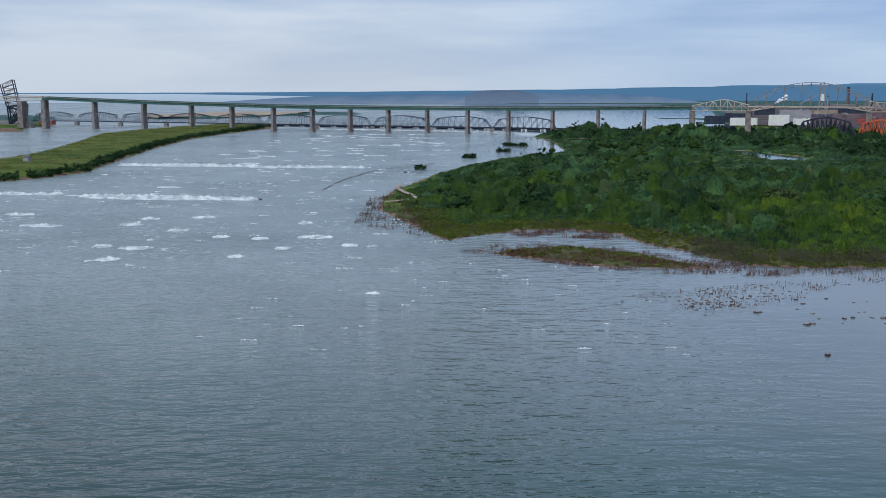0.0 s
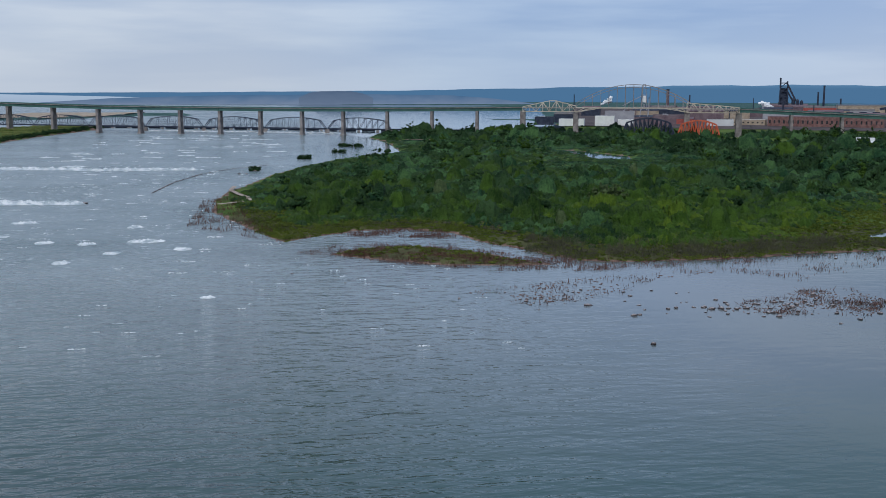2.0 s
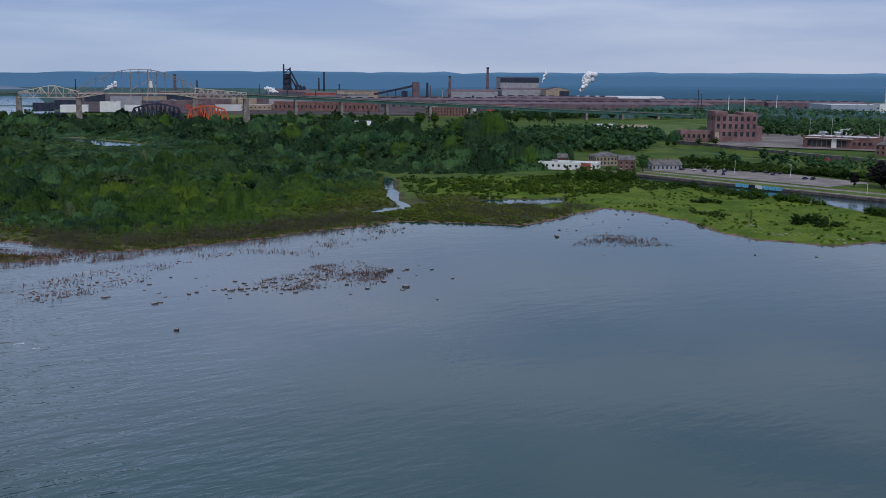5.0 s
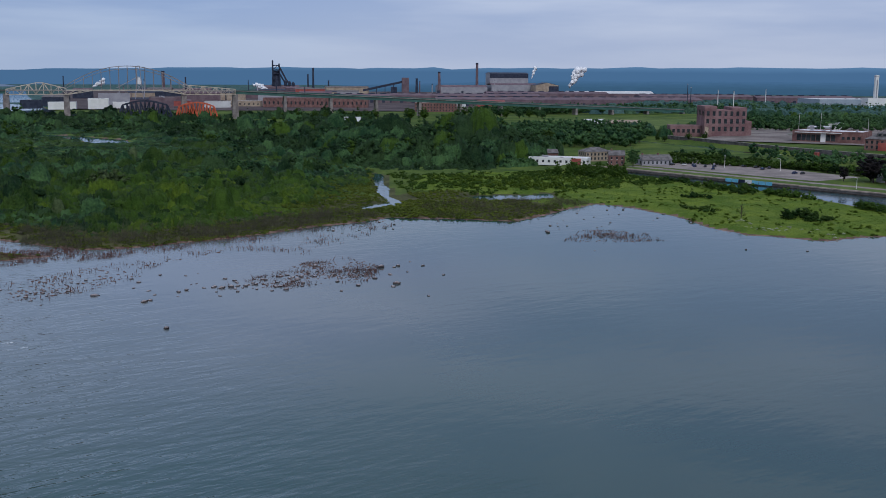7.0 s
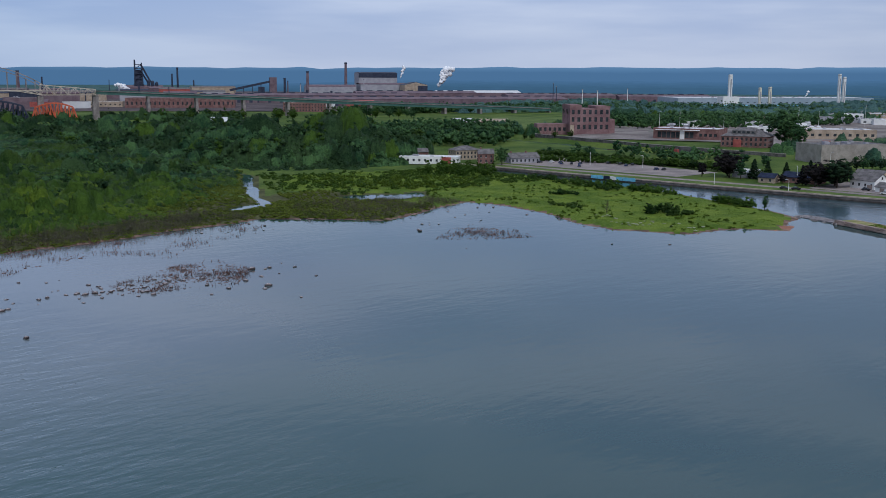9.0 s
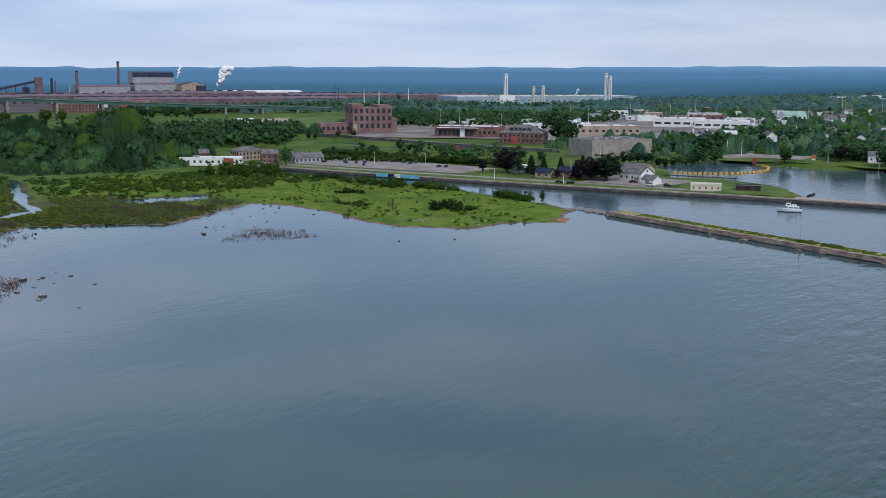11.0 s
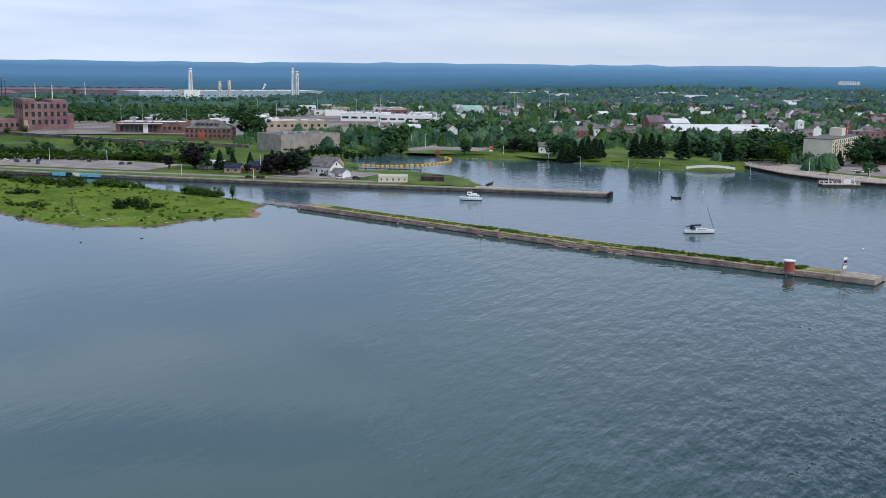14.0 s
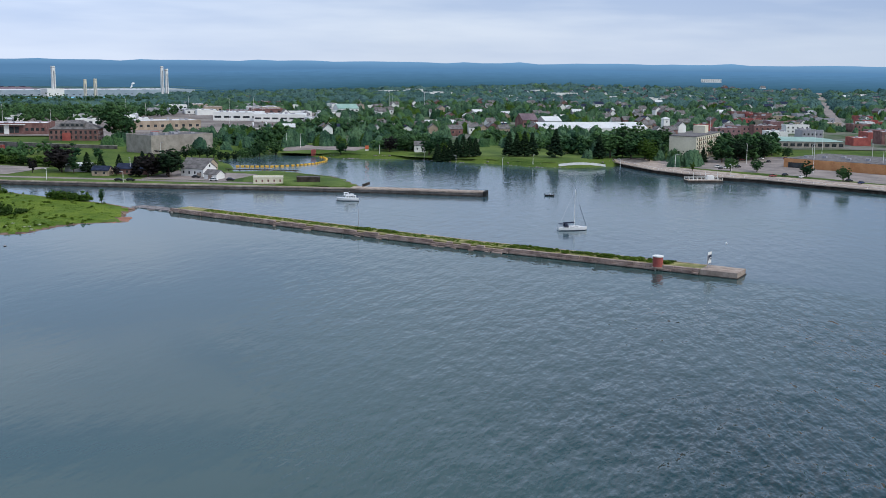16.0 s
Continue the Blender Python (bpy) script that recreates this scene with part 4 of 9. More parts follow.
def plant(name, label, category, x, y, z, width, height, leaves, leaf, mat, seed, lift=0.0, stems=False, plain=False):
    rng = np.random.default_rng(seed)
    place = np.stack([x, y, z], -1)
    v, f = crowns(rng, place, width, height, leaves, leaf, lift, plain)
    ob = tagged(new(name, leafy_mesh(name, v, f, len(place) * (8 if plain else 20), mat)), label, category, kind="stuff")
    if stems:
        tv, tf = trunks(place, height * 0.55, np.maximum(0.12, height * 0.02))
        tagged(new(name + "_trunks", rapid_mesh(name + "_trunks", tv, tf, M["bark"])), "slim grey-brown trunks under the crowns", "trunks", kind="stuff")
    return ob


def domes(name, label, category, x, y, z, width, height, lobe, leaves, leaf, mat, seed, waist=0.3, stems=False, most=26):
    """Plants of any size built of many small uneven leafy clumps, all of about one grain, over a dark inner mass."""
    rng = np.random.default_rng(seed)
    n = len(x)
    half, tall = width / 2, height * (1 - waist)
    count = np.clip((2.4 * half * (half + tall) / lobe ** 2).astype(int), 3, most)
    who = np.repeat(np.arange(n), count)
    k = len(who)
    d = rng.normal(size=(k, 3))
    d[:, 2] = np.abs(d[:, 2]) * np.where(rng.random(k) < 0.8, 1, -0.55)
    d /= np.linalg.norm(d, axis=1, keepdims=True)
    # each plant leans and bulges in its own way
    lean = rng.uniform(0, 6.28, n)[who]
    bulge = 1 + 0.22 * np.cos(np.arctan2(d[:, 1], d[:, 0]) * 2 + lean) + 0.16 * np.cos(np.arctan2(d[:, 1], d[:, 0]) * 3 - 2 * lean)
    reach = np.clip(rng.normal(0.84, 0.17, k), 0.3, 1.15) * bulge
    size = 1.3 * lobe * np.clip(rng.lognormal(-0.05, 0.4, k), 0.4, 2.2) * np.clip(0.55 + half[who] / (4 * lobe), 0.6, 1.25)
    flat = size * rng.uniform(0.55, 0.95, k)
    px, py = x[who] + d[:, 0] * half[who] * reach, y[who] + d[:, 1] * half[who] * reach
    pz = z[who] + height[who] * waist + d[:, 2] * np.where(d[:, 2] > 0, tall[who], height[who] * waist) * reach - flat / 2
    place = np.stack([np.concatenate([px, x]), np.concatenate([py, y]), np.concatenate([pz, z + height * waist * 0.3])], -1)
    v, f = crowns(rng, place, np.concatenate([size, width * 0.66]), np.concatenate([flat, height * 0.68]), leaves, leaf, plain=True)
    ob = tagged(new(name, leafy_mesh(name, v, f, len(place) * 8, mat)), label, category, kind="stuff")
    if stems:
        tv, tf = trunks(np.stack([x, y, z], -1), height * 0.6, np.maximum(0.12, height * 0.02))
        tagged(new(name + "_trunks", rapid_mesh(name + "_trunks", tv, tf, M["bark"])), "slim grey-brown trunks under the crowns", "trunks", kind="stuff")
    return ob


SCRUB = [(-12, 470), (-24, 560), (-14, 640), (0, 735), (28, 822), (52, 886), (96, 940), (122, 1000), (126, 1195), (116, 1290), (130, 1368), (175, 1420), (200, 1250), (250, 1150), (340, 1110), (365, 1000), (348, 800), (352, 670), (338, 540),
         (285, 440), (240, 385), (215, 362), (150, 357), (110, 365), (90, 400), (80, 440), (40, 452), (5, 440)]
WOODS = [(140, 1190), (250, 1140), (335, 1110), (362, 1000), (345, 900), (350, 800), (340, 740), (352, 660), (338, 535), (392, 505), (450, 512), (500, 560), (545, 640), (600, 720), (640, 830), (600, 960), (700, 1120),
         (620, 1230), (430, 1320), (300, 1380), (140, 1360), (128, 1200)]
SPIT = [(340, 525), (308, 468), (288, 430), (276, 400), (250, 370), (250, 345), (271, 321), (303, 332), (340, 346), (342, 310), (320, 262), (319, 243), (332, 218), (362, 212), (381, 207), (392, 209), (414, 222), (432, 264), (443, 300), (453, 350), (460, 430), (450, 470), (380, 490), (345, 500)]
CLEARINGS = [[(420, 1180), (440, 1060), (560, 1040), (640, 1150), (560, 1230)], [(505, 935), (520, 790), (600, 770), (660, 820), (660, 950), (560, 970)]]


def canopy(name, label, category, x, y, z, width, height, kind, mats, b0, b1, r0, r1, step_b, step_r, seed, rough=1.0):
    """The joined leafy roof of many rounded bushes grown into each other, each with its own foliage."""
    rng = np.random.default_rng(seed)
    bs, lr = np.arange(radians(b0), radians(b1), radians(step_b)), np.arange(math.log(r0), math.log(r1), step_r)
    bb, rr = np.meshgrid(bs, lr)
    gx, gy = np.exp(rr) * np.sin(bb), np.exp(rr) * np.cos(bb)
    cell = np.exp(rr) * radians(step_b)
    gx, gy = gx + rng.normal(0, 0.26, gx.shape) * cell, gy + rng.normal(0, 0.5, gx.shape) * cell
    top, who = np.full(gx.shape, -9.0), np.full(gx.shape, -1)
    dist, turn = np.hypot(x, y), np.arctan2(x, y)
    for i in range(len(x)):
        half = width[i] * 0.62
        i0, i1 = np.searchsorted(lr, math.log(max(r0, dist[i] - half))), np.searchsorted(lr, math.log(dist[i] + half))
        j0, j1 = np.searchsorted(bs, turn[i] - half / dist[i]), np.searchsorted(bs, turn[i] + half / dist[i])
        if i1 <= i0 or j1 <= j0:
            continue
        dx, dy = gx[i0:i1, j0:j1] - x[i], gy[i0:i1, j0:j1] - y[i]
        a = np.arctan2(dy, dx)
        q = np.hypot(dx, dy) / (width[i] / 2 * (1 + 0.18 * np.cos(2 * a + i) + 0.14 * np.cos(3 * a + 2.1 * i)))
        h = z[i] + height[i] * np.sqrt(np.clip(1 - q ** 2.4, 0, 1))
        part_top, part_who = top[i0:i1, j0:j1], who[i0:i1, j0:j1]
        up = (q < 1) & (h > part_top)
        part_top[up], part_who[up] = h[up], i
    hit = who >= 0
    tuft = rough * (0.42 * wobble(gx, gy, 1.9, 3) + 0.3 * wobble(gx, gy, 4.3, 5) + rng.normal(0, 0.34, gx.shape))
    lift = np.where(hit, np.minimum(height[who], 8) * 0.16 * tuft + 0.5 * tuft, 0)
    gz = np.where(hit, top + lift, land(gx, gy)[1] - 0.2)
    n, k = gx.shape
    i = np.arange(n * k).reshape(n, k)
    f = np.stack([i[:-1, :-1], i[1:, :-1], i[1:, 1:], i[:-1, 1:]], -1).reshape(-1, 4)[:, ::-1]
    w = who.ravel()[f].max(1)
    f, w = f[w >= 0], w[w >= 0]
    used, f = np.unique(f, return_inverse=True)
    me = rapid_mesh(name, np.stack([gx, gy, gz], -1).reshape(-1, 3)[used], f.reshape(-1, 4), M[mats[0]])
    for m in mats[1:]:
        me.materials.append(M[m])
    me.polygons.foreach_set("material_index", kind[w].astype(np.int32))
    me.polygons.foreach_set("use_smooth", np.ones(len(f.reshape(-1, 4)), bool))
    return tagged(new(name, me), label, category, kind="stuff")


def sprays(name, label, category, x, y, z, width, height, per_area, leaf, mat, seed):
    """Loose leafy twigs standing out of rounded bushes."""
    rng = np.random.default_rng(seed)
    count = np.clip((per_area * width * (width + height)).astype(int), 2, 60)
    who = np.repeat(np.arange(len(x)), count)
    k = len(who)
    d = rng.normal(size=(k, 3))
    d[:, 2] = np.abs(d[:, 2])
    d /= np.linalg.norm(d, axis=1, keepdims=True)
    reach = rng.normal(0.97, 0.1, k)
    c = np.stack([x[who] + d[:, 0] * width[who] / 2 * reach, y[who] + d[:, 1] * width[who] / 2 * reach, z[who] + d[:, 2] * height[who] * reach], -1)
    out = d + rng.normal(0, 0.35, (k, 3)) + np.array([0, 0, 0.45])
    out /= np.linalg.norm(out, axis=1, keepdims=True)
    side = np.cross(out, rng.normal(size=(k, 3)))
    side /= np.linalg.norm(side, axis=1, keepdims=True) + 1e-9
    up = np.cross(out, side)
    size = (leaf * rng.uniform(0.5, 1.5, k))[:, None]
    tri = np.stack([c - side * size * 0.6 - up * size * 0.35, c + side * size * 0.6 - up * size * 0.25, c + up * size * 0.75 + out * size * 0.25], 1)
    me = rapid_mesh(name, tri.reshape(-1, 3), np.arange(k * 3).reshape(-1, 3), mat)
    return tagged(new(name, me), label, category, kind="stuff")


def build_scrub():
    rng = np.random.default_rng(11)
    x, y, s, z = scatter(rng, SCRUB, 3.1, 0.65)
    front = y < 470 + 0.55 * np.clip(70 - x, 0, 110)
    keep = (s > np.where(front, 20, 3.5) + np.where(front, 7, 2) * wobble(x, y, 20, 8)) & (rng.random(len(x)) < np.where(y > 760, 0.34, np.where(y > 560, 0.6, 0.92)))
    x, y, s, z = x[keep], y[keep], s[keep], z[keep]
    n = len(x)
    edge = np.clip((s - 4) / 40, 0.3, 1)
    # low open scrub, with thickets and single tall bushes standing out of it
    tall = np.clip(0.5 + 0.6 * wobble(x, y, 48.0, 3) + 0.5 * wobble(x, y, 15.0, 17), 0, 1.4)
    height = (0.9 + 2.2 * tall ** 1.6 + rng.gamma(1.2, 0.7, n)) * edge + 0.4
    # fresher, lower growth beside the creek mouth
    fresh = np.exp(-((x - 225) / 75) ** 2 - ((y - 410) / 70) ** 2)
    height *= 1 - 0.5 * fresh
    before_slough = (x > 190) & (x < 320) & (y > 700) & (y < 900)
    height = np.where(before_slough, 0.35 * height + 0.3, height)
    big = (rng.random(n) < 0.04) & ~before_slough
    height = np.where(big, height + rng.gamma(2.2, 1.3, n) * edge, height)
    width = np.minimum(height * rng.uniform(0.5, 1.1, n) + rng.gamma(2.0, 0.55, n) + np.where(y > 760, 3.0, np.where(y > 560, 1.9, 1.3)), 2.0 + 1.3 * s)
    class_ = 0.9 * wobble(x, y, 52.0, 23) + 0.8 * wobble(x, y, 17.0, 29) + rng.normal(0, 0.34, n) + np.clip((y - 480) / 420, -0.3, 0.5)
    class_ -= 0.95 * fresh
    kind = np.where(class_ > 0.75, 2, np.where(class_ > 0.38, 1, np.where((class_ < -0.3) & (y < 720), np.where(class_ < -0.85, 4, 3), 0)))
    kind = np.where((rng.random(n) < 0.03) & big, 5, kind)
    mats = ("scrub", "woods", "street", "bright_leaf", "lime_leaf", "willow")
    canopy("island_scrub", "dense green willow and alder scrub covering the island", "scrub", x, y, z, width, height, kind, mats, -6, 36, 352, 1450, 0.064, 0.0034, 5)
    for k, mat in enumerate(mats):
        for lo, hi, leaf in ((0, 560, 0.5), (560, 9999, 0.85)):
            ok = (kind == k) & (y >= lo) & (y < hi)
            if ok.sum():
                sprays("scrub_twigs", "leafy twigs standing out of the island scrub", "scrub", x[ok], y[ok], z[ok], width[ok], height[ok], 0.5 if lo == 0 else 0.14, leaf, M[mat], 60 + k + lo)
    # grey-brown leafless thickets at the front
    bx, by, bs, bz = scatter(rng, [(40, 452), (80, 445), (98, 372), (110, 358), (150, 354), (200, 362), (228, 370), (224, 396), (160, 396), (118, 410), (92, 450), (40, 470)], 4.2)
    ok = (bs > 5) & (rng.random(len(bx)) < np.clip(0.75 + 0.6 * wobble(bx, by, 16.0, 51), 0.2, 1))
    m = ok.sum()
    plant("brush_thicket", "grey-brown leafless brush thickets behind the shore", "brush", bx[ok], by[ok], bz[ok], rng.uniform(1.6, 3.4, m), rng.uniform(0.6, 1.9, m), 60, 0.26, M["brush"], 33, plain=True)
    # a few taller bushes and small trees standing over it
    x, y, s, z = scatter(rng, SCRUB, 21, 0.7)
    for k, (mat, seed, chance) in enumerate((("woods", 3, 0.5), ("street", 13, 0.34), ("bright_leaf", 14, 0.14))):
        keep = (s > 26) & (np.hypot(x - 225, y - 410) > 62) & ~((x > 180) & (x < 320) & (y > 690) & (y < 900)) & (rng.random(len(x)) < chance * np.clip(0.6 + 0.8 * wobble(x, y, 60.0, 44 + k), 0.1, 1.3))
        n = keep.sum()
        size = rng.gamma(3.0, 0.9, n) + 2.6 + np.clip((y[keep] - 500) / 150, 0, 3)
        domes("tall_bushes", ("taller dark bushes", "taller green bushes", "pale green willows")[k] + " rising over the scrub", "bushes", x[keep] + 7 * k, y[keep] + 5 * k, z[keep], size * rng.uniform(0.9, 1.5, n), size * rng.uniform(0.8, 1.15, n), 1.5, 8, 0.5, M[mat], seed, 0.35, most=22)
    # one large rounded willow standing pale over the scrub
    domes("great_willow", "large rounded pale grey-green willow over the scrub", "tree", np.array([170.0, 176.0, 164.0]), np.array([525.0, 528.0, 529.0]), ground_z(170, 525) + np.zeros(3), np.array([15.0, 10.0, 9.0]), np.array([9.0, 7.5, 6.5]), 1.3, 10, 0.42, M["willow"], 91, 0.3, most=70)
    # the low yellowish fringe at the water
    x, y, s, z = scatter(rng, SCRUB[:-8] + BAY_SHORE, 2.6)
    fringe = (s > 0.3) & (s < 31 + 8 * wobble(x, y, 25, 5)) & (y < 560) & (rng.random(len(x)) < 0.8)
    n = fringe.sum()
    plant("marsh_fringe", "low yellow-green marsh plants along the shore", "marsh plants", x[fringe], y[fringe], z[fringe], rng.uniform(1.4, 3.2, n), rng.uniform(0.4, 1.5, n) * np.clip(s[fringe] / 18, 0.35, 1.2), 46, 0.36, M["marsh"], 4, plain=True)
    x, y, s, z = scatter(rng, [(222, 350), (236, 364), (243, 388), (256, 390), (272, 404), (278, 372), (262, 338), (250, 340)], 2.0)
    mouth = (s > 0.4) & (rng.random(len(x)) < 0.85)
    n = mouth.sum()
    plant("mouth_plants", "dull green marsh plants at the creek mouth", "marsh plants", x[mouth], y[mouth], z[mouth], rng.uniform(1.4, 3.0, n), rng.uniform(0.3, 1.3, n), 36, 0.32, M["marsh"], 34)
    x, y, s, z = scatter(rng, ISLET, 2.3)
    keep = (s > 2.2) & (rng.random(len(x)) < np.clip(0.6 + 0.6 * wobble(x, y, 12.0, 4), 0.15, 0.95))
    n = keep.sum()
    plant("islet_plants", "low yellow-green plants on a flat islet", "marsh plants", x[keep], y[keep], z[keep], rng.uniform(1.2, 2.8, n), rng.uniform(0.25, 0.8, n), 26, 0.32, M["marsh"], 5)


def build_woods():
    rng = np.random.default_rng(21)
    x, y, s, z = scatter(rng, WOODS, 6.2, 0.6)
    keep = (s > 6) & (rng.random(len(x)) < 0.86)
    for c in CLEARINGS:
        keep &= ~inside(c, x, y)
    x, y, z = x[keep], y[keep], z[keep]
    n = len(x)
    high = np.clip((x - 355) / 60, 0, 1) * np.clip((y - 500) / 50, 0, 1)
    tall = np.where(y > 1180, 0.95, np.where(y > 900, 0.72, 0.72)) + high * np.where(y < 720, 1.0, np.where(y < 900, 0.55, 0.0)) + 0.4 * wobble(x, y, 45.0, 9)
    height = (4.6 + rng.gamma(1.8, 1.9, n)) * np.clip(tall, 0.3, 2.2) * np.clip((np.hypot(x - 338, y - 520)) / 60, 0.5, 1)
    width = height * rng.uniform(0.5, 0.85, n) + rng.uniform(2.0, 4.5, n)
    rim = edge_distance(WOODS, x, y)
    height = height * np.clip(0.45 + rim / 45, 0.45, 1)
    hue = wobble(x, y, 38.0, 71) + rng.normal(0, 0.5, n)
    kind = np.where(hue > 0.95, 2, np.where(hue > 0.3, 1, 0))
    mats = ("woods", "street", "bright_leaf")
    canopy("woods", "dark green mixed woodland of poplar, alder and maple", "woodland", x, y, z, width, height * 0.78, kind, mats, 3, 50, 480, 1500, 0.066, 0.0036, 15, 1.5)
    crown = (rng.random(n) < np.where(y < 760, 0.36, 0.18)) | (rim < 12)
    for k, mat in enumerate(mats):
        q = crown & (kind == k)
        domes("tree_crowns", "single leafy crowns rising out of the woodland", "woodland", x[q], y[q], z[q], width[q] * 0.8, height[q] * 1.08, 2.1, 8, 0.75, M[mat], 260 + k, 0.45, most=18)
    for k, mat in enumerate(mats):
        q = kind == k
        sprays("woodland_twigs", "leafy boughs standing out of the woodland crowns", "woodland", x[q], y[q], z[q], width[q], height[q] * 0.8, 0.2, 0.95, M[mat], 160 + k)
    tv, tf = trunks(np.stack([x, y, z], -1), height * 0.6, np.maximum(0.12, height * 0.02))
    tagged(new("woodland_trunks", rapid_mesh("woodland_trunks", tv, tf, M["bark"])), "slim grey-brown trunks under the crowns", "trunks", kind="stuff")
    # meadow spit: tussocks and bushes
    x, y, s, z = scatter(rng, SPIT, 2.5)
    keep = (s > 0.6) & (rng.random(len(x)) < 0.85)
    n = keep.sum()
    wet = keep & (x < 312 + 8 * wobble(x, y, 14.0, 2)) & (y < 425)
    keep &= ~wet
    nw = wet.sum()
    plant("wet_tussocks", "dull olive marsh grass round the creek mouth", "marsh plants", x[wet], y[wet], z[wet], rng.uniform(1.2, 2.6, nw), rng.uniform(0.3, 1.2, nw), 26, 0.34, M["marsh"], 77)
    n = keep.sum()
    sprays("spit_grass", "rough yellow-green grass and weeds on the spit", "grass", x[keep], y[keep], z[keep], rng.uniform(1.6, 3.8, n), rng.uniform(0.05, 0.3, n) + 0.7 * (rng.random(n) < 0.05), 0.8, 0.27, M["meadow"], 7)
    weeds = keep & (rng.random(len(x)) < np.clip(0.08 + 0.3 * wobble(x, y, 16.0, 33), 0.01, 0.34))
    m = weeds.sum()
    domes("weed_clumps", "taller green weed clumps in the meadow grass", "weeds", x[weeds], y[weeds], z[weeds], rng.uniform(0.8, 2.2, m), rng.uniform(0.3, 1.0, m), 0.5, 9, 0.25, M["lime_leaf"], 78, most=7)
    rank = keep & (y > 385) & (rng.random(len(x)) < np.clip(0.32 + 0.4 * wobble(x, y, 18.0, 37), 0.05, 0.7))
    m = rank.sum()
    domes("rank_growth", "rank green weeds and low bushes behind the creek mouth", "weeds", x[rank], y[rank], z[rank], rng.uniform(1.8, 3.8, m), rng.uniform(0.5, 1.7, m), 0.8, 9, 0.32, M["bright_leaf"], 79, most=8)
    for k, (cx, cy, rx, ry, m, h) in enumerate(((434, 335, 5, 40, 60, 3.4), (424, 250, 5, 18, 36, 3.6), (372, 258, 8, 10, 26, 3.2), (392, 330, 7, 9, 9, 2.0), (356, 300, 5, 12, 8, 2.2), (380, 420, 32, 30, 60, 2.2), (430, 450, 20, 26, 80, 6.0),
                                                (350, 440, 24, 42, 60, 1.9), (440, 385, 8, 14, 12, 3.0), (425, 330, 5, 8, 6, 2.2))):
        a, r = rng.uniform(0, 6.28, m), np.sqrt(rng.random(m))
        px, py = cx + rx * r * np.cos(a), cy + ry * r * np.sin(a)
        s, z = land(px, py)
        px, py, z = px[s > 1], py[s > 1], z[s > 1]
        domes("bush_thicket", "low green bush thicket on the meadow spit", "bushes", px, py, z, rng.uniform(2.5, 5, len(px)), h * rng.uniform(0.6, 1.2, len(px)), 1.3, 8, 0.4, M["lime_leaf" if k in (5, 7) else "bright_leaf" if k in (0, 1, 6) else "scrub"], 30 + k, most=14)
    fx, fy, fs, fz = scatter(rng, [(330, 262), (324, 246), (336, 222), (352, 221), (362, 224), (350, 244), (346, 275)], 2.2)
    ok = (fs > 1.5) & (rng.random(len(fx)) < np.clip(0.1 + 0.6 * wobble(fx, fy, 8.0, 61), 0, 0.6))
    m = ok.sum()
    plant("flower_patches", "pale flowering weeds along the spit's shore", "flowers", fx[ok], fy[ok], fz[ok], rng.uniform(0.8, 2.0, m), rng.uniform(0.3, 0.7, m), 24, 0.22, M["umbels"], 35)
    # the grassy dyke in the rapids: bushes along its river bank
    x, y, s, z = scatter(rng, DYKE, 5.0)
    keep = (s > 1.5) & (s < 8) & (x > -330 + (y - 900) * 0.02)
    n = keep.sum()
    domes("dyke_bushes", "dark bushes along the bank of a grassy dyke", "bushes", x[keep], y[keep], z[keep], rng.uniform(4, 7, n), rng.uniform(2, 4.5, n), 1.9, 6, 0.7, M["woods"], 8)
    keep = (s > 7) & (rng.random(len(x)) < 0.6)
    n = keep.sum()
    plant("dyke_tussocks", "pale green grass tussocks on the dyke", "tussocks", x[keep], y[keep], z[keep], rng.uniform(3, 6, n), rng.uniform(0.2, 0.5, n), 12, 0.6, M["dyke_grass"], 9, plain=True)


TOWN = [(640, 300), (700, 250), (700, 120), (690, 30), (640, -20), (640, -130), (900, -900), (3200, -1400), (4600, 600), (4000, 2400), (2300, 3600), (1100, 4600), (800, 4000), (900, 3300), (1600, 2950),
        (2050, 2000), (1300, 1250), (850, 1000), (800, 900), (720, 700), (760, 500)]
OPEN_GROUND = [[(688, 42), (765, 42), (772, 150), (735, 160), (698, 150)], [(700, 720), (840, 700), (1160, 790), (1200, 1055), (850, 1165), (720, 1000)], [(640, 420), (980, 320), (1250, 420), (1250, 620), (900, 700), (700, 640)], [(700, 80), (720, 130), (740, 250), (690, 250)], [(600, -30), (900, -40), (900, -260), (560, -200)],
               [(800, 720), (860, 980), (1100, 960), (1150, 720)], [(1500, 900), (1600, 1250), (2200, 1500), (2200, 900)], [(1000, 180), (1090, 180), (1100, -20), (1000, 0)],
               [(870, -20), (960, 20), (1100, -60), (1050, -260), (880, -240)]]


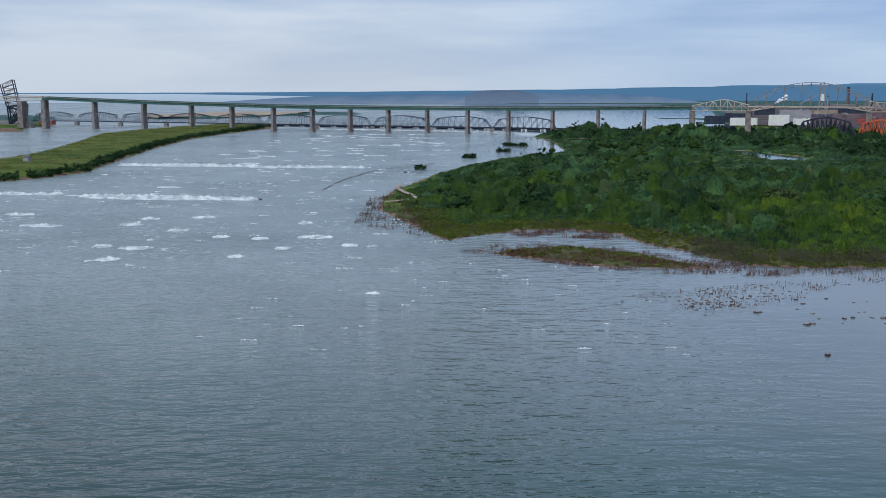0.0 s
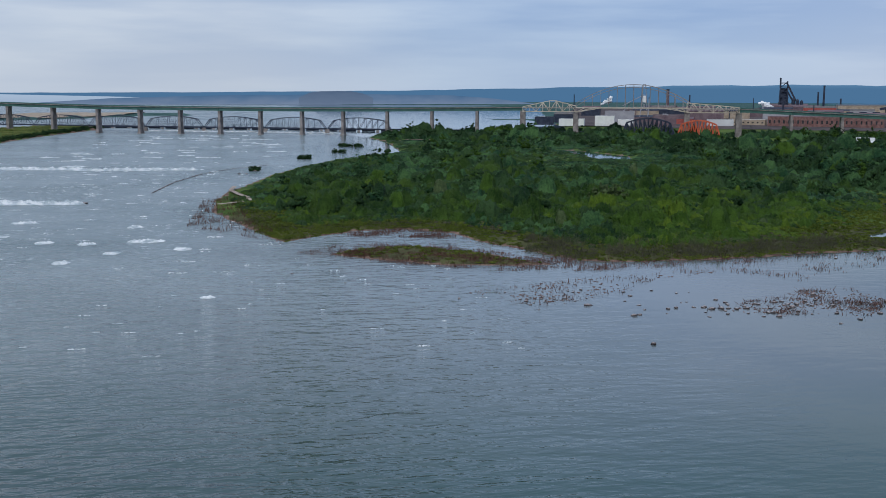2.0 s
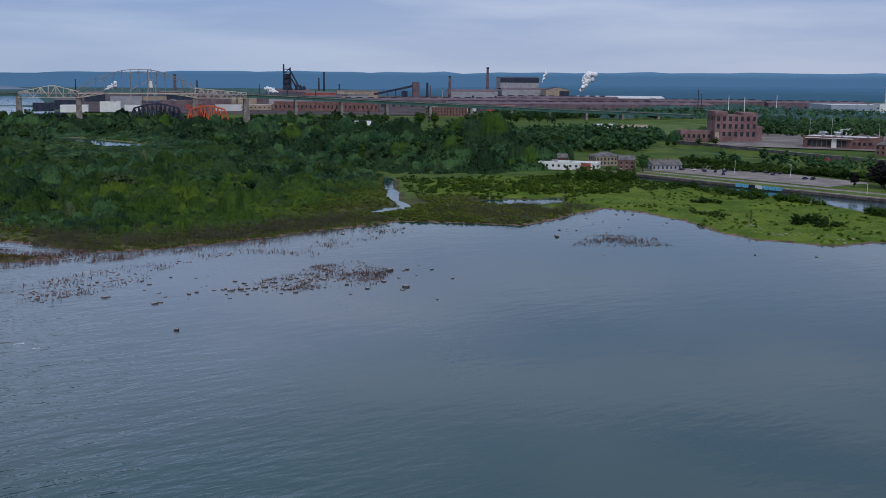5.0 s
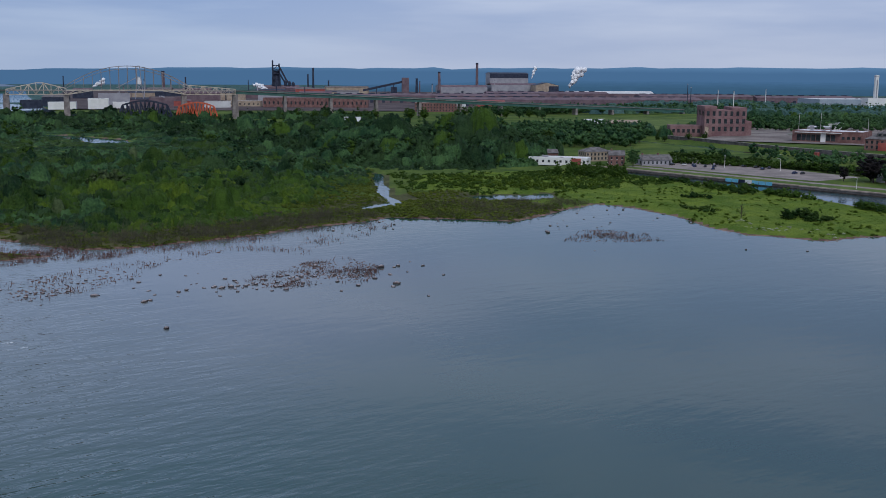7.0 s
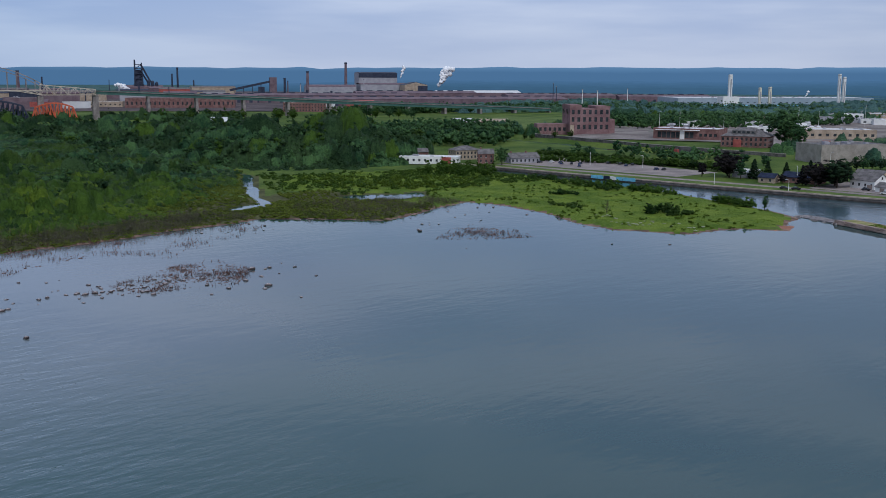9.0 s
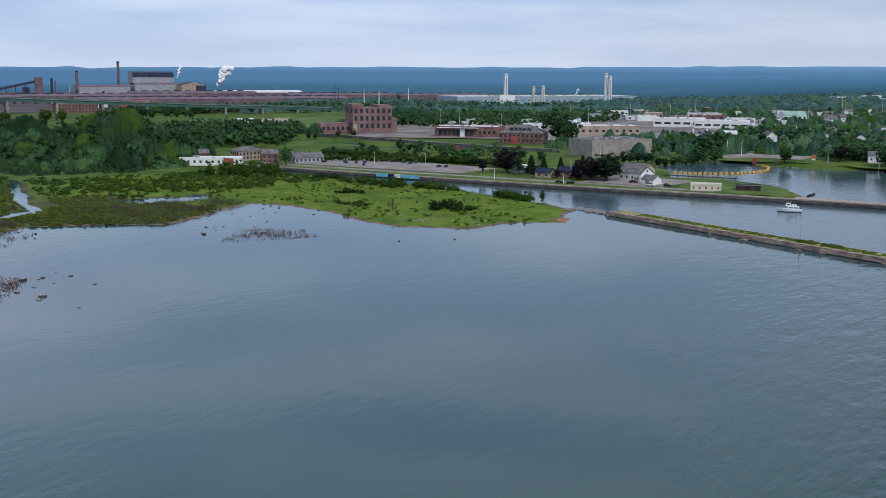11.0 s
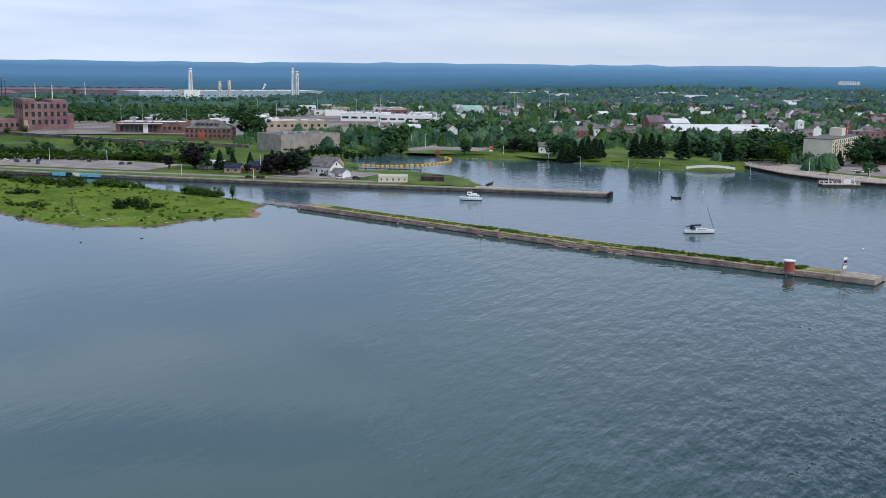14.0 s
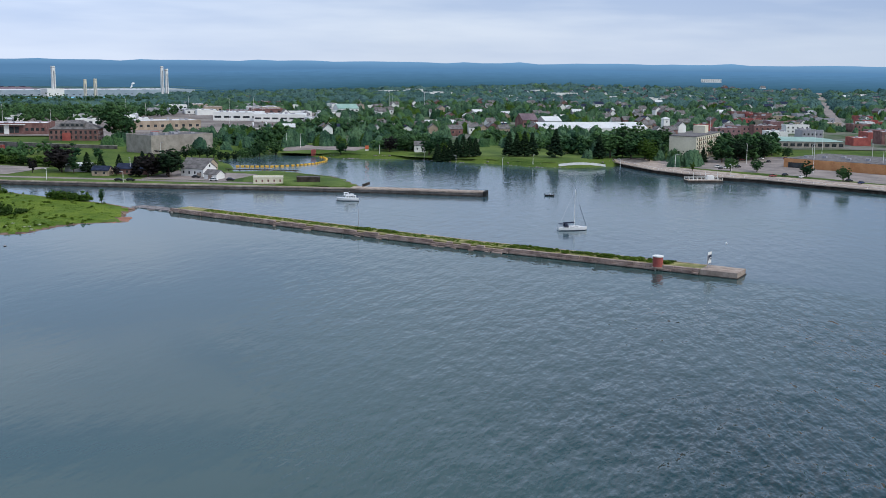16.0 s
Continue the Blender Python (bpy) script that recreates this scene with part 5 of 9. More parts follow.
def build_town_trees():
    rng = np.random.default_rng(41)
    for name, r0, r1, gap, leaves, leaf, mat in (("town_trees", 0, 1500, 10.5, 6, 0.9, "hazed_town_leaves"), ("suburb_trees", 1500, 2080, 15.0, 4, 1.8, "hazed_far_woods")):
        x, y, s, z = scatter(rng, TOWN, gap)
        r = np.hypot(x, y)
        keep = (r > r0) & (r <= r1) & (s > 8)
        dense = 0.5 + 0.5 * wobble(x, y, 90.0, 6)
        keep &= rng.random(len(x)) < (np.clip(0.85 * dense, 0.12, 0.6) if r1 < 2000 else 0.8)
        for c in OPEN_GROUND:
            keep &= ~inside(c, x, y)
        keep &= (x < 1100) | (np.abs(y - np.interp(x, [1150, 1500, 2000, 2800], [-190, -225, -285, -378])) > 10)
        x, y, z = x[keep], y[keep], z[keep]
        n = len(x)
        near = r1 < 2000
        height = rng.uniform(5.0, 11.0, n) if near else rng.uniform(6, 12, n)
        width = height * rng.uniform(0.75, 1.1, n) + (2.0 if near else 8)
        hue = wobble(x, y, 60.0, 12) + rng.normal(0, 0.6, n)
        mats = (mat, "street", "bright_leaf") if near else (mat, "hazed_town_leaves", mat)
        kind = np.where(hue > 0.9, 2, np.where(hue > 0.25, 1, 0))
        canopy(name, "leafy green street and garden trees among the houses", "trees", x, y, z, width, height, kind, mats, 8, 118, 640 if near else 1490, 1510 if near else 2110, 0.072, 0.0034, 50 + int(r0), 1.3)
        for k, m in enumerate(mats):
            q = kind == k
            sprays("tree_boughs", "leafy boughs of street and garden trees", "trees", x[q], y[q], z[q], width[q], height[q], 0.2 if near else 0.05, leaf, M[m], 350 + k + int(r0))
        if near:
            tv, tf = trunks(np.stack([x, y, z], -1), height * 0.6, np.maximum(0.12, height * 0.02))
            tagged(new("street_tree_trunks", rapid_mesh("street_tree_trunks", tv, tf, M["bark"])), "slim grey-brown trunks under the crowns", "trunks", kind="stuff")


def build_tree_belts():
    """Belts of trees between the field, the works and the depots."""
    rng = np.random.default_rng(61)
    belts = ([(1195, 1000), (1250, 900), (1500, 740), (1600, 860), (1300, 1100)], [(880, 660), (1000, 560), (1150, 540), (1130, 700), (960, 780)], [(560, 500), (640, 470), (640, 400), (590, 330), (575, 400)], [(545, 640), (575, 575), (612, 580), (690, 645), (640, 690), (590, 705)], [(760, 262), (820, 240), (810, 120), (780, 60), (772, 120), (756, 200)],
             [(906, 714), (1091, 638), (1170, 690), (980, 780)], [(655, 312), (740, 304), (775, 318), (690, 330)], [(700, 280), (762, 272), (815, 295), (780, 310)], [(847, 300), (887, 243), (800, 196), (930, 225), (930, 320)], [(880, 1165), (1100, 1095), (1230, 1040), (1280, 1100), (980, 1225)],
             [(709, 192), (709, 156), (800, 180), (790, 215)], [(720, 55), (735, -4), (808, -4), (775, 76)], [(700, -40), (741, -80), (846, -90), (825, -46)], [(700, 150), (735, 158), (735, 172), (705, 172)],
             [(554, 684), (568, 656), (691, 644), (773, 721), (737, 798), (652, 805)], [(573, 791), (616, 760), (723, 893), (672, 928)])
    share = (0.62, 0.62, 0.4, 0.7, 0.16, 0.85, 0.95, 0.7, 0.6, 0.7, 0.4, 0.7, 0.8, 0.4, 0.5, 0.4)
    for k, belt in enumerate(belts):
        x, y, s, z = scatter(rng, belt, (9.0 if k < 5 else 6.5) if k > 1 else 11.0)
        keep = (s > 4) & (rng.random(len(x)) < share[k])
        x, y, z = x[keep], y[keep], z[keep]
        n = len(x)
        height = rng.uniform(5, 8, n) if k == 2 else rng.uniform(5.5, 8.5, n) if k == 6 else rng.uniform(7, 13, n)
        domes("tree_belt", "belt of dark green trees between the fields and yards", "trees", x, y, z, height * rng.uniform(0.7, 1.1, n) + 1.5, height, 3.2, 7, 0.8, M["street"], 200 + k, 0.35, True, most=10)


def build_hedge():
    """A low hedge along the back of the canal car park."""
    rng = np.random.default_rng(83)
    t = np.repeat(np.linspace(0, 1, 46), 2)
    x = 522 + 42 * t + rng.normal(0, 1.6, 92)
    y = 462 - 104 * t + rng.normal(0, 1.6, 92)
    z = land(x, y)[1]
    domes("hedge", "leafy green hedge behind the canal car park", "hedge", x, y, z, rng.uniform(3, 5.5, 92), rng.uniform(2.4, 4.6, 92), 1.5, 8, 0.5, M["bright_leaf"], 84, most=12)


build_tree_belts()
build_hedge()
build_scrub()
build_woods()
build_town_trees()
# ---- buildings ----
PANES = {}


def window_mesh(w, h, mat="glass"):
    """A framed pane, a little proud of its wall, facing -y."""
    key = (round(w, 1), round(h, 1), mat)
    if key not in PANES:
        q = Solid().box(-w / 2, -0.06, -h / 2, w / 2, 0.05, h / 2)
        PANES[key] = q.mesh("window", M[mat])
    return PANES[key]


def sill_mesh(w, mat):
    key = ("sill", round(w, 1), mat)
    if key not in PANES:
        PANES[key] = Solid().box(-w / 2 - 0.12, -0.18, -0.12, w / 2 + 0.12, 0.05, 0.0).mesh("window_sill", M[mat])
    return PANES[key]


def set_windows(b, w, d, z0, z1, rows, cols, end_cols=0, size=None, name="window", mat="glass", sills=""):
    """Windows in rows and columns on the front (-y) and, if asked, on both ends."""
    gap = (z1 - z0) / max(1, rows)
    for r in range(rows):
        zc = z0 + gap * (r + 0.5)
        for n, length, side in ((cols, w, 0), (end_cols, d, 1), (end_cols, d, -1)):
            for c in range(n):
                ww = size[0] if size else min(length / n * 0.5, 2.6)
                hh = size[1] if size else min(gap * 0.55, 2.2)
                along = -length / 2 + length * (c + 0.5) / n
                m = pose(along, -d / 2, zc) if side == 0 else pose(side * w / 2, along, zc, 0, 0, 90 * side)
                ob = part(name, window_mesh(ww, hh, mat), None, b)
                ob.matrix_local = m
                if sills:
                    s = part("window_sill", sill_mesh(ww, sills), None, ob)
                    s.matrix_local = pose(0, 0, -hh / 2)


def building(name, label, category, x, y, yaw, w, d, h, wall, roof, style="flat", rise=2.0, rows=0, cols=0, ends=0, z=None, size=None, door=None, group="", vents=0, seed=0, sills="", lo=0.6):
    zz = ground_z(x, y) if z is None else z
    b = thing(name, label, category, pose(x, y, zz - 0.05, 0, 0, yaw), group)
    x0, x1, y0, y1 = -w / 2, w / 2, -d / 2, d / 2
    rng = random.Random(seed * 7 + int(abs(x) * 3 + abs(y)))
    if style == "gable":
        part("wall", Solid().walls(x0, y0, x1, y1, -0.5, h, h + rise), M[wall], b)
        part("roof", Solid().gable(x0, y0, x1, y1, h + 0.02, h + rise + 0.02), M[roof], b)
    elif style == "hip":
        part("wall", Solid().box(x0, y0, -0.5, x1, y1, h), M[wall], b)
        part("roof", Solid().hip(x0, y0, x1, y1, h + 0.01, h + rise), M[roof], b)
    else:
        part("wall", Solid().box(x0, y0, -0.5, x1, y1, h), M[wall], b)
        part("roof", Solid().box(x0 + 0.3, y0 + 0.3, h + 0.01, x1 - 0.3, y1 - 0.3, h + 0.15), M[roof], b)
        q = Solid()
        for a in ((x0 - 0.1, y0 - 0.1, x1 + 0.1, y0 + 0.3), (x0 - 0.1, y1 - 0.3, x1 + 0.1, y1 + 0.1), (x0 - 0.1, y0 + 0.3, x0 + 0.3, y1 - 0.3), (x1 - 0.3, y0 + 0.3, x1 + 0.1, y1 - 0.3)):
            q.box(a[0], a[1], h - 0.35, a[2], a[3], h + 0.55)
        part("parapet", q, M[wall], b)
        for i in range(vents):
            vx, vy, s = rng.uniform(x0 * 0.8, x1 * 0.8), rng.uniform(y0 * 0.7, y1 * 0.7), rng.uniform(0.7, 1.8)
            part("roof_vent", Solid().box(vx - s, vy - s, h + 0.1, vx + s, vy + s, h + rng.uniform(0.9, 2.0)), M["grey"], b)
    if rows:
        set_windows(b, w, d, lo, h - 0.4, rows, cols, ends, size, sills=sills)
    if door:
        dx, dw, dh, dm = door
        part("door", Solid().box(dx - dw / 2, y0 - 0.08, 0, dx + dw / 2, y0 + 0.1, dh), M[dm], b)
    return b


def chimney_stack(x, y, h, r, mat, label, z=None):
    zz = ground_z(x, y) if z is None else z
    c = thing("chimney", label, "chimney", pose(x, y, zz - 0.1), "works chimneys")
    part("shaft", Solid().tube(0, 0, 0, h * 0.95, r, r * 0.72, 12), M[mat], c)
    part("rim", Solid().tube(0, 0, h * 0.95, h, r * 0.85, r * 0.85, 12), M["dark"], c)
    part("plinth", Solid().taper(-r * 1.7, -r * 1.7, -1, r * 1.7, r * 1.7, r * 1.5, r * 0.3), M["concrete"], c)
    return c


def plume(x, y, z, lean, size, n, seed):
    """Steam as a clump of soft round puffs, growing as it rises and drifts."""
    rng = np.random.default_rng(seed)
    bm = bmesh.new()
    bmesh.ops.create_icosphere(bm, subdivisions=2, radius=1.0)
    bv, bf = np.array([v.co[:] for v in bm.verts]), np.array([[v.index for v in f.verts] for f in bm.faces])
    bm.free()
    vs, fs = [], []
    n = n * 4
    for i in range(n):
        u = i / (n - 1)
        r = size * (0.12 + 0.24 * u ** 0.7) * rng.uniform(0.5, 1.2)
        c = np.array([x + lean[0] * u, y + lean[1] * u, z + lean[2] * u]) + rng.normal(0, size * 0.2 * (0.35 + u), 3)
        bump = 1 + 0.18 * np.sin(bv @ rng.normal(0, 4, 3) + i) + 0.12 * np.sin(bv @ rng.normal(0, 8, 3))
        vs.append(c + bv * r * bump[:, None])
        fs.append(bf + i * len(bv))
    me = rapid_mesh("steam_plume", np.concatenate(vs), np.concatenate(fs), M["steam"])
    me.polygons.foreach_set("use_smooth", np.ones(len(me.polygons), bool))
    tagged(new("steam_plume", me), "white billow of steam drifting from the steelworks", "steam")


def build_steelworks():
    works = "steelworks sheds"
    hall = building("steel_mill", "tall grey steel-mill hall with a dark monitor roof", "factory", 1864, 2277, -27, 108, 60, 56, "grey", "dark", "gable", 3, group=works)
    part("dark_upper_band", Solid().box(-54.2, -30.4, 44, 54.2, -30.0, 56.2), M["dark"], hall)
    q = thing("mill_annexe", "long stepped grey and brown mill annexe", "factory", pose(1829, 2215, 4, 0, 0, -27), works)
    part("wall", Solid().box(-64, -50, -1, 64, 20, 25), M["grey"], q)
    part("roof", Solid().gable(-64, -50, 64, 20, 25.1, 29), M["rust"], q)
    building("mill_wing", "low grey mill wing with a brown roof", "factory", 1702, 2271, -27, 131, 60, 20, "grey", "rust", "gable", 5, group=works)
    e = building("mill_end_hall", "tall pale gable-ended mill hall", "factory", 1854, 2107, 62, 60, 61, 26, "tan", "dark", "gable", 7, group=works)
    part("dark_bay", Solid().box(-31, -31, 0, -30.2, -5, 24), M["dark"], e)
    building("rolling_shed", "long pale-roofed rolling shed", "factory", 1756, 1769, -30, 201, 60, 12, "rust", "metal_roof", "gable", 5, group=works)
    for k, (x, y, yaw, w, d, h) in enumerate(((1172, 1427, -33, 254, 60, 12), (1376, 1334, -25, 254, 60, 12), (1621, 1399, -32, 223, 60, 14), (1230, 1640, -31, 300, 60, 14), (1500, 1700, -31, 260, 60, 15), (1010, 1760, -32, 220, 50, 13), (1820, 1290, -33, 200, 50, 12))):
        b = building("rusty_shed", "long low rust-brown steelworks shed with ridge vents", "factory", x, y, yaw, w, d, h, "rust", "rust", "gable", 3.5, group=works)
        for i in range(int(w / 22)):
            part("ridge_vent", Solid().box(-w / 2 + 22 * i + 4, -1.5, h + 3, -w / 2 + 22 * i + 16, 1.5, h + 5.2), M["dark"], b)
            part("bay_door", Solid().box(-w / 2 + 22 * i + 7, -d / 2 - 0.15, 0, -w / 2 + 22 * i + 13, -d / 2 + 0.1, 6), M["dark"], b)
    building("red_shed", "bright red corrugated warehouse", "warehouse", 1100, 1385, -33, 46, 24, 9, "red", "red", "gable", 2, z=3.5)
    building("pale_shed", "pale low flat-roofed warehouse", "warehouse", 1030, 1432, -33, 84, 24, 8, "metal_roof", "metal_roof", z=3.5)
    b = building("red_brick_shed", "long dark red brick works building", "factory", 849, 1530, -34, 170, 50, 15, "brick", "rust", "flat", rows=1, cols=24, size=(2.5, 5), group=works)
    building("cream_shed", "low cream works building", "factory", 760, 1620, -33, 60, 30, 9, "tan", "metal_roof", rows=1, cols=8, group=works)
    building("brick_terrace", "old red brick works office block", "office", 905, 1270, -34, 62, 18, 13, "brick", "roof", rows=3, cols=14, ends=4, size=(1.6, 2))
    # white blocks and dark sheds seen through the arch
    for x, y, w, h, mat in ((470, 1640, 40, 10, "white"), (520, 1625, 30, 15, "white"), (560, 1640, 24, 9, "white"), (440, 1700, 30, 12, "dark"), (620, 1620, 34, 16, "rust"), (660, 1700, 60, 15, "rust"), (590, 1760, 50, 20, "grey"), (700, 1590, 40, 10, "metal_roof")):
        building("works_block", "plain windowless works block beside the river", "factory", x, y, -20, w, 30, h, mat, "metal_roof" if mat == "white" else "roof", vents=4, group=works, z=2.5)
    rng = random.Random(31)
    for i in range(30):
        b, r = radians(rng.uniform(15.5, 31)), rng.uniform(1780, 2750)
        mat = rng.choice(("rust", "rust", "rust", "dark", "grey", "red", "tan"))
        building("works_shed", "%s works shed behind the bridge" % {"rust": "rust-brown", "dark": "sooty dark", "grey": "grey", "red": "faded red", "tan": "dusty tan"}[mat], "factory", r * math.sin(b), r * math.cos(b), -22 + rng.uniform(-6, 6),
                 rng.uniform(35, 120), rng.uniform(20, 40), rng.uniform(7, 20), mat, rng.choice(("rust", "dark", "roof")), "gable", 3, group=works, z=2.5)
    for i in range(14):
        b, r = radians(rng.uniform(16, 40)), rng.uniform(1900, 2700)
        chimney_stack(r * math.sin(b), r * math.cos(b), rng.uniform(22, 46), rng.uniform(0.9, 1.8), rng.choice(("dark", "rust", "grey")), "thin distant works flue stack", 3)
    # coke-works headframe behind the arch, white and lattice-built
    t = thing("ore_crane", "white lattice ore crane above the works", "crane", pose(655, 1820, 3))
    for k, (a, b) in enumerate((((-8, 0, 0), (-2, 0, 66)), ((8, 0, 0), (2, 0, 66)), ((-6, 0, 20), (5, 0, 36)), ((6, 0, 20), (-5, 0, 36)), ((-2, 0, 66), (2, 0, 66)), ((-40, 0, 28), (0, 0, 48)))):
        part("strut", Solid().beam(a, b, 1.0), M["grey"], t)
    part("hopper", Solid().taper(-3, -3, 34, 3, 3, 46, 1), M["white"], t)
    # blast furnace
    f = thing("blast_furnace", "dark steel blast furnace tower with stoves and skip bridge", "furnace", pose(1285, 2534, 4, 0, 0, -27))
    part("furnace_body", Solid().tube(0, 0, 0, 34, 13, 10, 16).tube(0, 0, 34, 52, 10, 6, 16), M["dark"], f)
    for sx in (-11, 11):
        for sy in (-9, 9):
            part("tower_leg", Solid().beam((sx, sy, 0), (sx * 0.75, sy, 78), 3.0), M["dark"], f)
    for i, z in enumerate((22, 36, 50, 62, 72)):
        part("platform", Solid().box(-13 + i, -11, z, 13 - i, 11, z + 2.0), M["dark"], f)
    for i in range(4):
        part("tower_brace", Solid().beam((-11 + i, -9, 20 + 14 * i), (11 - i, -9, 34 + 14 * i), 1.8), M["dark"], f)
    part("hoist_house", Solid().taper(-10, -8, 8, 10, 8, 60, 2.5), M["dark"], f)
    part("bleeder_pipe", Solid().tube(-9, 0, 60, 86, 2.2, 2.0, 10), M["dark"], f)
    part("downcomer", Solid().beam((6, 0, 74), (30, 0, 28), 4.5), M["dark"], f)
    part("skip_bridge", Solid().beam((36, 6, 4), (4, 6, 60), 4.0), M["dark"], f)
    for i in range(3):
        part("stove", Solid().tube(24 + 10 * i, -6, 0, 32 - 3 * i, 4.4, 4.4, 12).tube(24 + 10 * i, -6, 32 - 3 * i, 36 - 3 * i, 4.4, 1.2, 12), M["dark"], f)
    part("cast_house", Solid().walls(-34, -18, 60, 18, -1, 16, 21), M["rust"], f)
    for x, y, h, r, mat, label in ((1345, 2470, 52, 2.6, "dark", "slim dark works chimney"), (1358, 2465, 68, 3.0, "dark", "tall dark works chimney with faint smoke"), (1390, 2440, 36, 2.6, "dark", "short dark works chimney"),
                                   (930, 2420, 58, 4.5, "rust", "tapered brown works chimney"), (1010, 2480, 44, 2.4, "dark", "thin dark works chimney"), (1395, 2035, 44, 3.4, "dark", "plain dark works chimney"),
                                   (1560, 2175, 60, 4.2, "rust", "tall brown works chimney"), (1870, 2420, 86, 4.6, "rust", "very tall brown works chimney"), (1440, 2010, 17, 4.0, "dark", "squat dark works chimney"), (1495, 1990, 15, 3.6, "dark", "squat dark works chimney")):
        chimney_stack(x, y, h, r, mat, label)
    c = thing("conveyor", "inclined enclosed conveyor with a dark transfer tower", "conveyor", pose(1348, 2106, 4, 0, 0, -29))
    part("gallery", Solid().beam((-48, 0, 14), (44, 0, 34), 6, 5), M["dark"], c)
    part("transfer_tower", Solid().box(44, -9, 0, 60, 9, 44), M["rust"], c)
    part("low_house", Solid().box(18, -6, 0, 32, 6, 22), M["dark"], c)
    for i in range(4):
        part("trestle", Solid().beam((-36 + 20 * i, 0, 0), (-36 + 20 * i, 0, 16 + 4.4 * i), 1.6), M["dark"], c)
    plume(1905, 2065, 26, (24, -10, 46), 20, 16, 1)
    plume(1240, 2500, 16, (-24, 14, 12), 14, 12, 2)
    plume(1880, 2190, 46, (12, 0, 30), 9, 8, 3)
    plume(600, 1900, 32, (20, 0, 10), 9, 8, 4)
    plume(1650, 880, 24, (7, -3, 9), 4, 6, 5)
    # the white processing plant
    building("white_factory", "very long low blue-grey factory with a flat roof", "factory", 1780, 1030, -33, 382, 100, 15, "blue_grey", "metal_roof", vents=30, rows=1, cols=30, size=(4, 1.2))
    building("factory_store", "white cubic process building", "factory", 1612, 1003, -33, 30, 25, 19, "white", "metal_roof", vents=3)
    for x, y, h, w, mat in ((1607, 997, 56, 5.5, "white"), (1653, 966, 34, 4, "cream_wall"), (1669, 956, 35, 4.5, "cream_wall"), (1714, 853, 58, 4, "white"), (1721, 848, 53, 4.5, "white")):
        t = thing("process_tower", "slim white process tower with a dark service riser", "tower", pose(x, y, 4, 0, 0, -33), "process towers")
        part("column", Solid().box(-w / 2, -w / 2, -1, w / 2, w / 2, h), M[mat], t)
        part("riser", Solid().box(-w * 0.18, -w / 2 - 0.5, 6, w * 0.18, -w / 2 + 0.1, h - 8), M["grey"], t)
        part("top_platform", Solid().box(-w * 0.55, -w * 0.55, h - 3, w * 0.55, w * 0.55, h - 2.2), M["grey"], t)
    building("blue_sheds", "long low blue-clad industrial shed", "warehouse", 1500, 900, -33, 170, 24, 8, "grey", "blue", "gable", 1.5)
    building("long_red_store", "long low red-fronted building", "warehouse", 1657, 645, -51, 74, 14, 7.5, "red", "rust")


build_steelworks()


